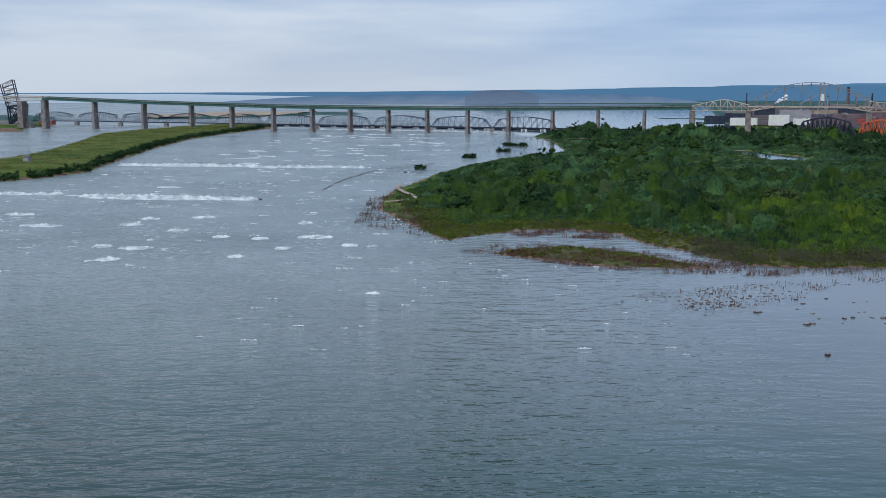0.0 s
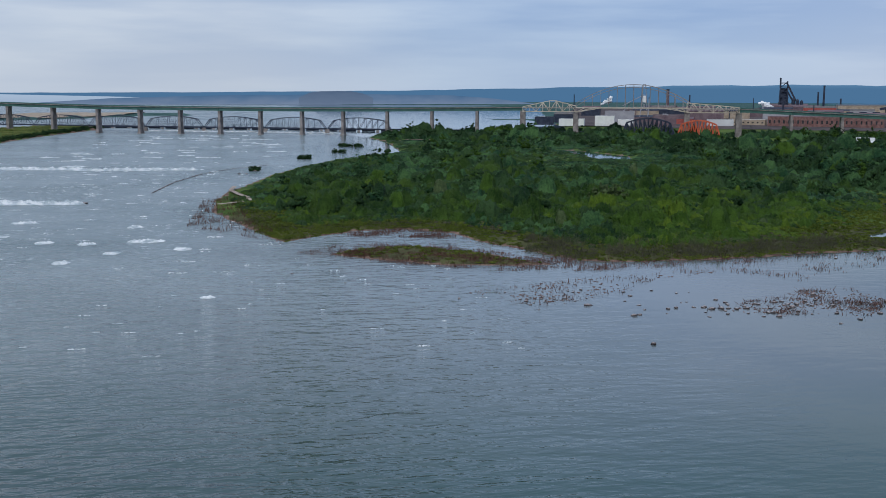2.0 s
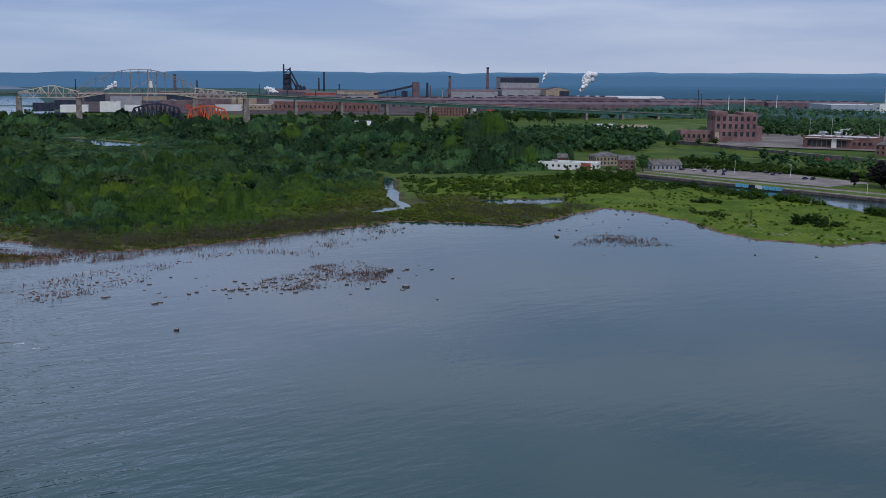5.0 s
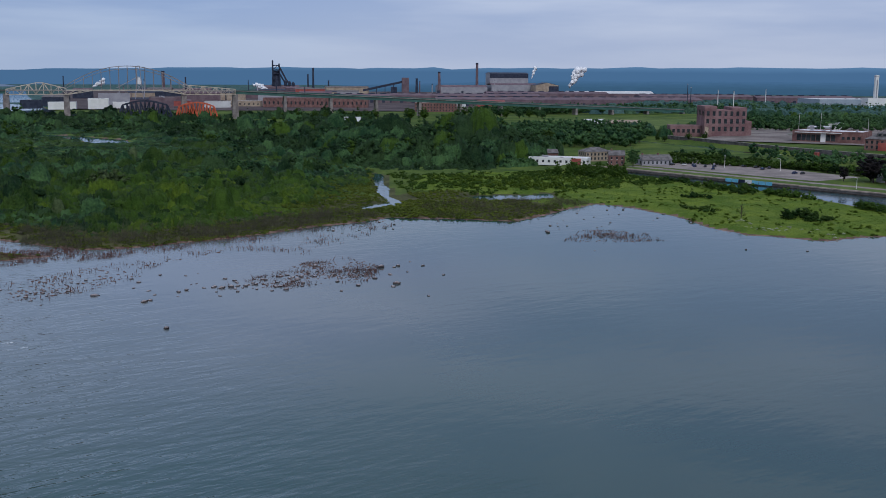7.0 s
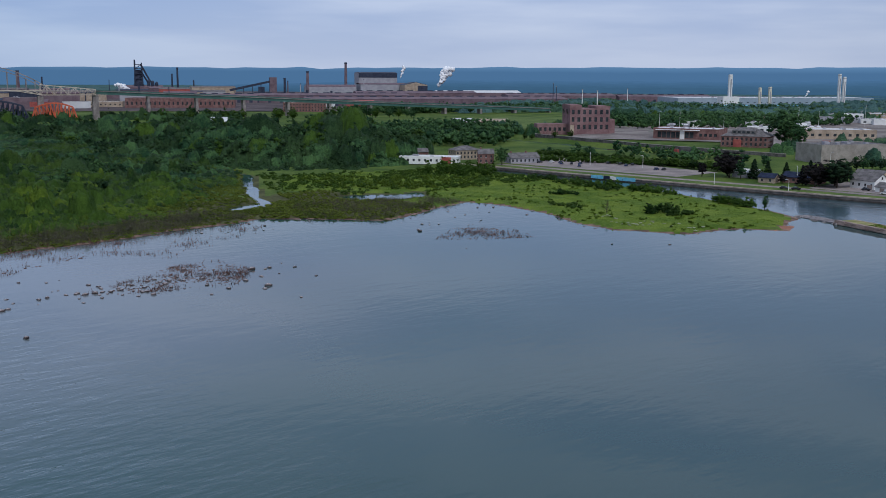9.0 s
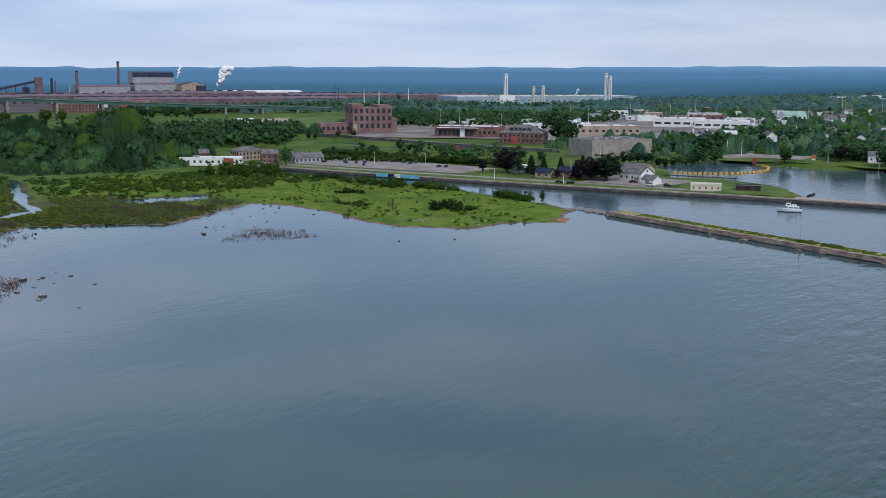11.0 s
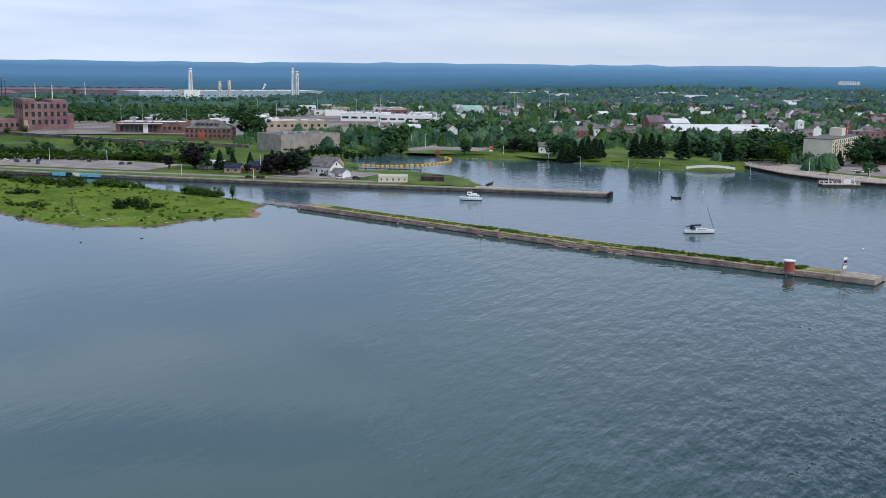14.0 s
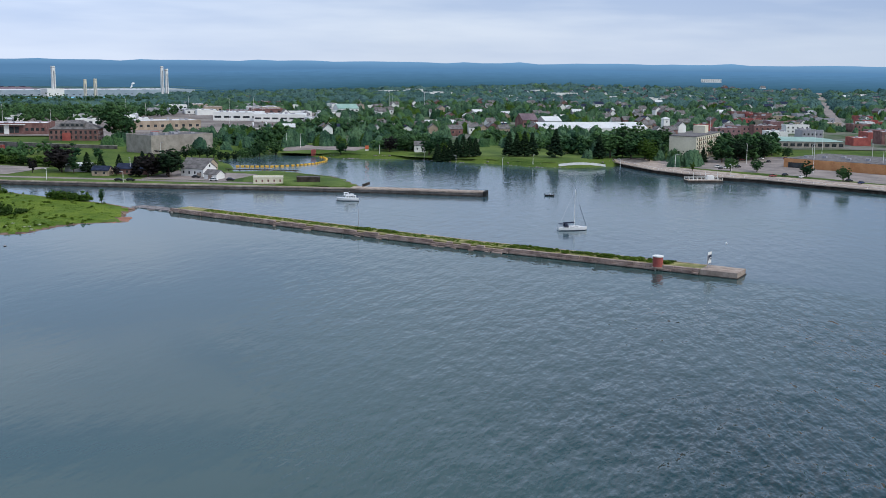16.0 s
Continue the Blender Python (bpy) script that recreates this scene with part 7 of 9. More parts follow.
# ---- vehicles ----
def car_mesh(k):
    body = Solid()
    prof = [(-2.2, 0.35), (-2.25, 0.85), (-1.7, 0.95), (1.1, 1.0), (2.1, 0.85), (2.25, 0.5), (2.2, 0.3)]
    v = [(x, y, z) for y in (-0.88, 0.88) for x, z in prof]
    n = len(prof)
    body.add(v, [tuple(range(n)), tuple(range(2 * n - 1, n - 1, -1))] + [(i, n + i, n + (i + 1) % n, (i + 1) % n) for i in range(n)])
    cab = Solid()
    prof = [(-1.75, 0.94), (-1.35, 1.45), (0.35, 1.48), (1.2, 0.98)]
    v = [(x, y * (0.8 if z < 1.2 else 0.68) / 0.8, z) for y in (-0.8, 0.8) for x, z in prof]
    cab.add(v, [(0, 1, 2, 3), (7, 6, 5, 4)] + [(i, 4 + i, 4 + (i + 1) % 4, (i + 1) % 4) for i in range(4)])
    roof = Solid().box(-1.3, -0.64, 1.46, 0.3, 0.64, 1.54)
    return body, cab, roof


CARS = {}


def car(x, y, yaw, mat, label):
    if mat not in CARS:
        b, c, r = car_mesh(0)
        CARS[mat] = (b.mesh("body", M[mat]), c.mesh("cabin_glass", M["glass"]), r.mesh("roof", M[mat]), Solid().beam((0, -0.11, 0), (0, 0.11, 0), 0.62).mesh("wheel", M["black"]))
    z = max(ground_z(x, y), 1.9) + 0.16
    t = thing("car", label, "car", pose(x, y, z, 0, 0, yaw), "parked cars")
    me = CARS[mat]
    part("body", me[0], None, t)
    part("cabin_glass", me[1], None, t)
    part("roof", me[2], None, t)
    for wx in (-1.4, 1.4):
        for wy in (-0.82, 0.82):
            part("wheel", me[3], None, t).matrix_local = pose(wx, wy, 0.31)


for i, (x, y, mat) in enumerate(((508, 452, "car_dark"), (514, 447, "white"), (516, 441, "car_blue"), (511, 436, "car_blue"), (515, 431, "car_dark"), (533, 462, "white"), (536, 452, "white"), (534, 446, "car_dark"), (507, 418, "car_blue"),
                                 (535, 417, "car_dark"), (537, 409, "car_dark"), (531, 400, "car_blue"), (539, 401, "car_dark"), (524, 372, "car_blue"), (526, 368, "car_dark"), (520, 428, "car_blue"))):
    car(x, y, 10 + (i * 37) % 30, mat, {"car_dark": "dark parked car on the canal parking lot", "car_blue": "dark blue parked car on the canal lot", "white": "white parked car on the canal parking lot"}[mat])
for i, (x, y, mat) in enumerate(((660, -40, "white"), (655, -45, "white"), (663, -52, "car_dark"), (650, -41, "car_dark"), (618, -68, "red"), (621, -75, "car_dark"), (612, -83, "white"), (598, -106, "car_dark"), (591, -111, "car_blue"), (705, -74, "car_dark"),
                                 (710, -66, "car_dark"), (714, -58, "red"), (737, -88, "red"), (722, -50, "car_blue"), (700, -48, "car_dark"), (728, -72, "white"), (745, -118, "car_dark"))):
    car(x, y, -60 + (i * 53) % 40, mat, {"car_dark": "dark car parked by the waterfront", "car_blue": "blue car parked by the waterfront", "white": "white car parked by the waterfront", "red": "red car parked by the waterfront"}[mat])
for x, y, mat in ((489, 268, "car_dark"), (490, 262, "car_dark"), (506, 214, "car_dark"), (512, 236, "car_dark"), (503, 222, "white")):
    car(x, y, -85, mat, "car parked beside the quay road")


# ---- boats ----
def hull(length, beam, free, draft, fine=0.45, rake=0.6):
    """A lofted boat hull with its bow along +x."""
    q = Solid()
    n = 14
    rows_ = []
    for i in range(n + 1):
        u = i / n
        w = beam / 2 * (1 - max(0, (u - fine) / (1 - fine)) ** 2.2) * (0.82 + 0.18 * min(1, u * 4))
        x = -length / 2 + length * u
        top = free * (1 + 0.28 * u * u)
        rows_.append([(x + rake * u * 0.4, -w, top), (x, -w * 0.92, free * 0.3), (x - rake * u * 0.4, -w * 0.5, -draft), (x - rake * u * 0.4, w * 0.5, -draft), (x, w * 0.92, free * 0.3), (x + rake * u * 0.4, w, top)])
    v = [c for r in rows_ for c in r]
    f = [(6 * i + j, 6 * i + j + 1, 6 * i + 7 + j, 6 * i + 6 + j) for i in range(n) for j in range(5)]
    f += [(6 * i + 5, 6 * i, 6 * i + 6, 6 * i + 11) for i in range(n)]
    f += [tuple(range(5, -1, -1)), tuple(range(6 * n, 6 * n + 6))]
    return q.add(v, f)


def build_boats():
    y = thing("sailing_yacht", "white sailing yacht at anchor with navy sail cover", "sailboat", pose(398.2, 28.0, 0, 0, 0, -68))
    part("hull", hull(11.5, 3.5, 1.15, 0.5), M["gelcoat"], y)
    part("boot_stripe", hull(11.54, 3.54, 0.16, 0.45), M["navy"], y, "navy stripe along the waterline")
    part("cabin", Solid().taper(-1.8, -1.15, 1.1, 3.2, 1.15, 1.75, 0.25), M["gelcoat"], y)
    for s in (-1, 1):
        part("cabin_window", Solid().beam((-1.2, s * 1.06, 1.45), (2.2, s * 1.06, 1.45), 0.1, 0.22), M["glass"], y)
        part("guard_rail", Solid().beam((-5.4, s * 1.5, 1.75), (5.0, s * 0.5, 2.0), 0.04), M["grey"], y)
        for i in range(5):
            part("stanchion", Solid().beam((-5 + 2.2 * i, s * (1.55 - 0.14 * i), 1.1), (-5 + 2.2 * i, s * (1.5 - 0.16 * i), 1.85), 0.04), M["grey"], y)
        part("shroud", Solid().beam((0.6, s * 1.6, 1.2), (0.75, 0, 15.2), 0.03), M["grey"], y)
    part("mast", Solid().tube(0.8, 0, 1.2, 15.8, 0.1, 0.07, 8), M["white"], y)
    part("boom", Solid().beam((0.8, 0, 2.75), (-3.6, 0, 2.7), 0.14), M["grey"], y)
    part("sail_cover", Solid().beam((0.7, 0, 3.1), (-3.6, 0, 2.9), 0.42, 0.5), M["navy"], y)
    part("sprayhood", Solid().taper(-3.4, -1.2, 1.5, -1.6, 1.2, 2.5, 0.3), M["navy"], y)
    part("bimini", Solid().box(-5.2, -1.2, 2.5, -3.6, 1.2, 2.62), M["navy"], y)
    part("furled_jib", Solid().beam((5.6, 0, 1.6), (2.6, 0, 9.8), 0.12), M["navy"], y)
    part("backstay", Solid().beam((-5.6, 0, 1.2), (0.75, 0, 15.5), 0.03), M["grey"], y)
    t = thing("motor_trawler", "white motor trawler yacht lying in the canal mouth", "motor boat", pose(461, 137, 0, 0, 0, 104) @ Matrix.Scale(0.86, 4))
    part("hull", hull(12.0, 4.0, 1.5, 0.6, 0.4), M["gelcoat"], t)
    part("boot_stripe", hull(12.04, 4.04, 0.2, 0.5, 0.4), M["navy"], t)
    part("saloon", Solid().taper(-4.6, -1.5, 1.45, 1.2, 1.5, 3.0, 0.12), M["gelcoat"], t)
    part("wheelhouse", Solid().taper(-0.6, -1.35, 3.0, 2.2, 1.35, 4.5, 0.22), M["gelcoat"], t)
    part("flybridge", Solid().taper(-3.2, -1.2, 3.02, -0.7, 1.2, 3.8, 0.1), M["gelcoat"], t)
    for s in (-1, 1):
        for i in range(4):
            part("saloon_window", Solid().box(-4.1 + 1.25 * i, s * 1.45 - 0.04, 2.0, -3.2 + 1.25 * i, s * 1.45 + 0.04, 2.6), M["glass"], t)
        part("wheelhouse_window", Solid().box(0.0, s * 1.2 - 0.06, 3.6, 1.6, s * 1.2 + 0.06, 4.2), M["glass"], t)
        part("bow_rail", Solid().beam((1.5, s * 1.6, 2.7), (5.9, s * 0.3, 2.9), 0.05), M["grey"], t)
    part("mast", Solid().tube(-0.2, 0, 4.4, 7.4, 0.08, 0.05, 8), M["grey"], t)
    part("radar_arch", Solid().beam((-0.9, -1.0, 5.0), (-0.9, 1.0, 5.0), 0.16), M["gelcoat"], t)
    part("tender", Solid().box(-5.6, -0.6, 1.9, -4.8, 0.6, 2.4), M["navy"], t)
    d = thing("dinghy", "small dark open motor dinghy", "dinghy", pose(508, 48, 0, 0, 0, -95))
    part("hull", hull(4.4, 1.7, 0.6, 0.2), M["black"], d)
    part("outboard", Solid().box(-2.6, -0.2, 0.2, -2.15, 0.2, 1.3), M["dark"], d)
    part("console", Solid().box(-0.4, -0.4, 0.5, 0.4, 0.4, 1.3), M["grey"], d)
    b = thing("mooring_buoy", "small white round mooring buoy", "buoy", pose(381.5, -28.7, 0.1))
    part("float", Solid().tube(0, 0, -0.3, 0.25, 0.35, 0.35, 10).tube(0, 0, 0.25, 0.5, 0.35, 0.1, 10), M["gelcoat"], b)


build_boats()


# ---- the long ruined river pier ----
PIER_A, PIER_U, PIER_N = Vector((402, 199, 0)), Vector((-0.3858, -0.9226, 0)), Vector((0.9226, -0.3858, 0))


def pier_at(s, off=0.0, z=0.0):
    off += float(np.interp(s, [0, 150, 200, 245], [0, 0, 3.6, 6.2]))
    return PIER_A + PIER_U * s + PIER_N * off + Vector((0, 0, z))


def build_river_pier():
    pier = thing("river_pier", "long old masonry river pier with grass-grown top", "pier", kind="structure")
    rng = random.Random(8)
    length, s = 231.5, 4.0
    while s < length:
        e = min(length, s + rng.uniform(7, 11))
        part("earth_top", Solid().beam(pier_at(s, 5.0, 0.6), pier_at(e, 5.0, 0.6), 7.6, 2.2), M["dry_grass"], pier)
        part("back_coping", Solid().beam(pier_at(s + 0.05, 9.0, 1.5), pier_at(e - 0.05, 9.0, 1.5), 0.8, 0.6), M["coping"], pier)
        s = e
    for z0, z1, deep, longest, mat in ((-0.9, 0.22, 0.0, 8.0, "timber"), (0.24, 0.72, -0.25, 4.5, "stone"), (0.74, 1.22, 0.15, 3.2, "stone"), (1.24, 1.78, 0.35, 4.0, "stone")):
        s = 2.0
        while s < length:
            e = min(length, s + rng.uniform(0.55, 1.0) * longest)
            low = rng.uniform(-0.3, 0.25)
            lost = z1 > 1.5 and 60 < s < 170 and rng.random() < 0.2
            if lost:
                part("fallen_block", Solid().beam(pier_at(s + rng.random(), -0.6 - rng.random(), rng.uniform(-0.15, 0.1)), pier_at(e - 1.4 * rng.random(), -0.3 - 1.2 * rng.random(), rng.uniform(-0.2, 0.1)), rng.uniform(0.7, 1.2), 0.5), M["stone"], pier)
            else:
                part("course_block", Solid().beam(pier_at(s + 0.03, deep + 0.7 + low, (z0 + z1) / 2), pier_at(e - 0.03, deep + 0.7 + low, (z0 + z1) / 2 + rng.uniform(-0.02, 0.02)), 1.4, z1 - z0), M[mat], pier)
            s = e
    part("end_block", Solid().beam(pier_at(length + 0.05, 4.65, 0.55), pier_at(length + 11.5, 4.65, 0.55), 9.0, 2.5), M["coping"], pier)
    part("end_footing", Solid().beam(pier_at(length - 2, 4.65, -0.3), pier_at(length + 11.8, 4.65, -0.3), 9.5, 1.1), M["timber"], pier)
    # rubble where it meets the spit
    for i in range(60):
        s, off, r = rng.uniform(-22, 8), rng.uniform(-0.5, 8.5), rng.uniform(0.4, 1.1)
        p = pier_at(s, off, rng.uniform(0.0, 0.35) + 0.5 * max(0, s / 8))
        q = Solid().taper(-r * rng.uniform(0.8, 1.7), -r * 0.7, -0.6, r, r * 0.7, r * 0.25, r * 0.25)
        ob = part("rubble_stone", q, M["rubble"], pier)
        ob.matrix_local = pose(p.x, p.y, p.z, rng.uniform(-10, 10), rng.uniform(-10, 10), rng.uniform(0, 180))
    part("rubble_bed", Solid().beam(pier_at(-24, 4.6, -0.35), pier_at(5, 4.6, 0.1), 7.0, 1.0), M["rubble"], pier)
    rg = np.random.default_rng(12)
    n = 900
    s = rg.uniform(18, length - 10, n)
    off = rg.uniform(2.8, 8.0, n)
    p = np.array([pier_at(a, b, 1.75)[:] for a, b in zip(s, off)])
    thick = (s > 165) & (rg.random(n) < 0.8) | (np.abs(s - 108) < 9) & (rg.random(n) < 0.7)
    plant("pier_grass", "yellow-green grass and weeds on the pier top", "grass", p[~thick, 0], p[~thick, 1], p[~thick, 2], rg.uniform(0.5, 1.5, (~thick).sum()), rg.uniform(0.06, 0.26, (~thick).sum()), 20, 0.2, M["meadow"], 71)
    plant("pier_bushes", "low green bushes growing on the pier", "bushes", p[thick, 0], p[thick, 1], p[thick, 2], rg.uniform(0.9, 2.0, thick.sum()), rg.uniform(0.2, 0.75, thick.sum()), 40, 0.24, M["lime_leaf"], 72)
    hut = thing("gauge_hut", "small round red brick hut with white cap", "hut", pole_pose(218.5, 0.4, 1.0))
    part("drum", Solid().tube(0, 0, 0.2, 3.3, 1.55, 1.55, 20), M["red"], hut)
    part("cap", Solid().tube(0, 0, 3.3, 3.62, 1.75, 1.75, 20), M["white"], hut, "white painted concrete cap")
    part("ledge", Solid().tube(0, 0, -0.2, 0.2, 1.8, 1.8, 20), M["coping"], hut)
    for a in (-1.0, 0, 1.0):
        part("support_leg", Solid().beam((a, -0.8, -2.4), (a, -0.8, -0.2), 0.4), M["concrete"], hut)
    sign = thing("pier_sign", "white and dark notice board on two posts", "sign", pole_pose(232.8, 5.0, 1.7) @ pose(0, 0, 0, 0, 0, 42))
    for a in (-1.15, 1.15):
        part("post", Solid().box(a - 0.09, -0.09, -0.2, a + 0.09, 0.09, 4.3), M["grey"], sign)
    part("board", Solid().box(-1.3, -0.22, 1.5, 1.3, -0.1, 4.9), M["white"], sign)
    part("dark_field", Solid().box(-1.2, -0.27, 2.4, 1.2, -0.23, 4.0), M["navy"], sign)
    for k, (a, b) in enumerate(((-0.9, 0.7), (-0.9, 0.9))):
        part("text_bar", Solid().box(a, -0.3, 2.5 + 0.45 * k, b, -0.275, 2.72 + 0.45 * k), M["white"], sign)
    pole = thing("marker_pole", "thin grey marker pole on the pier", "pole", pole_pose(100, 5.0, 1.7))
    part("shaft", Solid().tube(0, 0, -0.2, 7.4, 0.09, 0.05, 8), M["grey"], pole)
    part("foot", Solid().box(-0.3, -0.3, -0.1, 0.3, 0.3, 0.25), M["concrete"], pole)


def pole_pose(s, off, z):
    p = pier_at(s, off, z)
    return pose(p.x, p.y, p.z, 0, 0, -67)


build_river_pier()


# ---- waterfront of the town ----
def build_waterfront():
    w = thing("promenade_wall", "dark sheet-pile promenade wall with pale railing", "sea wall", kind="structure")
    line = [(700, 24), (668, 8), (646, -4), (627, -22), (614, -40), (605, -64), (585, -92), (560, -130), (520, -200)]
    for a, b in along(line, 7.0):
        part("sheet_pile", Solid().beam(a + Vector((0, 0, 0.2)), b + Vector((0, 0, 0.2)), 1.2, 2.6), M["timber"], w)
        part("walk_slab", Solid().beam(a + Vector((2.4, 1.2, 1.95)), b + Vector((2.4, 1.2, 1.95)), 6.0, 0.5), M["coping"], w)
        part("rail", Solid().beam(a + Vector((0.2, 0.1, 3.2)), b + Vector((0.2, 0.1, 3.2)), 0.1), M["white"], w)
        part("rail_post", Solid().box(a.x, a.y, 1.8, a.x + 0.15, a.y + 0.15, 3.3), M["white"], w)
    d = thing("floating_dock", "white railed floating dock at the promenade", "dock", pose(603, -29, 0, 0, 0, 108))
    part("pontoon", Solid().box(-10, -4, -0.3, 10, 4, 1.0), M["timber"], d)
    part("deck", Solid().box(-10, -4, 1.02, 10, 4, 1.3), M["coping"], d)
    for i in range(9):
        for s in (-3.8, 3.8):
            part("rail_post", Solid().box(-9.8 + 2.4 * i, s - 0.08, 1.3, -9.6 + 2.4 * i, s + 0.08, 2.6), M["white"], d)
    for s in (-3.8, 3.8):
        for z in (2.0, 2.6):
            part("rail", Solid().beam((-9.8, s, z), (9.8, s, z), 0.1), M["white"], d)
    for a in (-7, 0, 7):
        part("lamp_post", Solid().tube(a, 3.0, 1.3, 6.0, 0.14, 0.1, 8), M["white"], d)
    part("kiosk", Solid().taper(-6, -1.2, 1.3, -2, 1.2, 3.6, 0.2), M["white"], d)
    b = thing("footbridge", "low arched white footbridge over an inlet", "footbridge")
    p, q = Vector((661, 58, 1.5)), Vector((668, 29, 1.5))
    for i in range(10):
        u, v = i / 10, (i + 1) / 10
        a, c = p.lerp(q, u), p.lerp(q, v)
        a.z += 1.1 * math.sin(math.pi * u)
        c.z += 1.1 * math.sin(math.pi * v)
        part("deck_panel", Solid().beam(a, c, 2.4, 0.5), M["white"], b)
        part("side_rail", Solid().beam(a + Vector((-1.1, 0, 0.8)), c + Vector((-1.1, 0, 0.8)), 0.12, 0.9), M["white"], b)
    a = thing("apartment_block", "cream six-storey apartment block with dark windows", "apartments", pose(744, -30, ground_z(744, -30), 0, 0, -16))
    part("wall", Solid().box(-40, -9, -1, 26, 9, 15.5), M["cream_wall"], a)
    part("roof", Solid().box(-40.3, -9.3, 15.5, 26.3, 9.3, 16.0), M["roof"], a)
    part("lift_house", Solid().box(2, -4, 16.0, 12, 4, 21), M["cream_wall"], a)
    for r in range(5):
        for c in range(12):
            win = part("window", window_mesh(1.6, 1.5), None, a)
            win.matrix_local = pose(-37 + 5.4 * c, -9.03, 2.6 + 2.8 * r)
            if c % 2:
                part("balcony", Solid().box(-39 + 5.4 * c, -10.2, 1.4 + 2.8 * r, -35.2 + 5.4 * c, -9.05, 2.2 + 2.8 * r), M["tan"], a)
    m = thing("retail_block", "low orange-tan block-walled store with grey flat roof", "store", pose(668, -128, ground_z(668, -128), 0, 0, -122))
    part("wall", Solid().box(-45, -18, -1, 45, 40, 5.6), M["orange_wall"], m)
    part("roof", Solid().box(-44, -17, 5.6, 44, 39, 5.9), M["roof"], m)
    for i in range(9):
        part("roof_unit", Solid().box(-38 + 9 * i, -6 + 7 * (i % 3), 5.9, -35.5 + 9 * i, -4 + 7 * (i % 3), 7.1), M["grey"], m)
    part("shop_front", Solid().box(-42, -18.2, 0, -32, -17.9, 3.4), M["glass"], m)
    t = building("white_tent_hall", "long low white vaulted hall with pale roof", "hall", 975, 60, -63, 104, 30, 6, "white", "metal_roof", "gable", 5)
    building("brick_gable_hall", "red brick gabled hall beside a white roof", "hall", 1054, 128, -62, 16, 22, 8, "brick", "rust", "gable", 6, rows=1, cols=3)
    building("pale_hall", "low pale metal-roofed hall", "hall", 1066, 106, -62, 18, 22, 7, "metal_roof", "metal_roof", "gable", 4)
    building("white_bell_tower", "slim white square church tower", "church", 990, -9, -63, 6, 6, 15, "white", "metal_roof", "hip", 2, rows=3, cols=1, size=(1, 2))
    building("green_roofed_market", "long low building with pale green metal roof", "store", 870, -110, -80, 64, 40, 5.5, "concrete", "green_roof", "hip", 2.5, rows=1, cols=12, size=(3.5, 2.4))
    building("white_store", "low white store with red and green glazed front", "store", 1068, 442, -75, 50, 40, 9, "white", "metal_roof", vents=6, rows=1, cols=5, size=(7, 2.2))
    building("white_store_wing", "low white store with large shop windows", "store", 1063, 393, -73, 54, 36, 8, "white", "metal_roof", vents=6, rows=1, cols=6, size=(6.5, 1.8))
    building("green_gabled_store", "pale building with green gabled roof", "store", 1223, 369, -58, 25, 25, 8, "white", "green_roof", "gable", 5, rows=2, cols=5)
    building("hospital", "large white hospital block on the far hillside", "hospital", 2947, -137, -88, 53, 18, 8, "white", "white", rows=3, cols=9, size=(2, 0.9), z=37.5)


build_waterfront()
# ---- houses and shops of the town ----
def house_kind(wall, roof, w, d, h, rise, label):
    b = thing("house", label, "house", pose(0, 0, 0), "town houses")
    h += 1.2
    part("wall", Solid().walls(-w / 2, -d / 2, w / 2, d / 2, -1.5, h, h + rise), M[wall], b)
    part("roof", Solid().gable(-w / 2, -d / 2, w / 2, d / 2, h + 0.02, h + rise + 0.02), M[roof], b)
    part("chimney", Solid().box(w * 0.2, -0.4, h + rise * 0.5, w * 0.2 + 0.8, 0.4, h + rise + 1.0), M["brick"], b)
    for c in range(2):
        part("window", window_mesh(1.3, 1.6), None, b).matrix_local = pose(-w / 4 + w / 2 * c, -d / 2, h * 0.6)
    part("window", window_mesh(1.1, 1.5), None, b).matrix_local = pose(w / 2, 0, h * 0.6, 0, 0, 90)
    part("door", Solid().box(-0.5, -d / 2 - 0.07, 0, 0.5, -d / 2 + 0.05, 2.1), M["timber"], b)
    return b


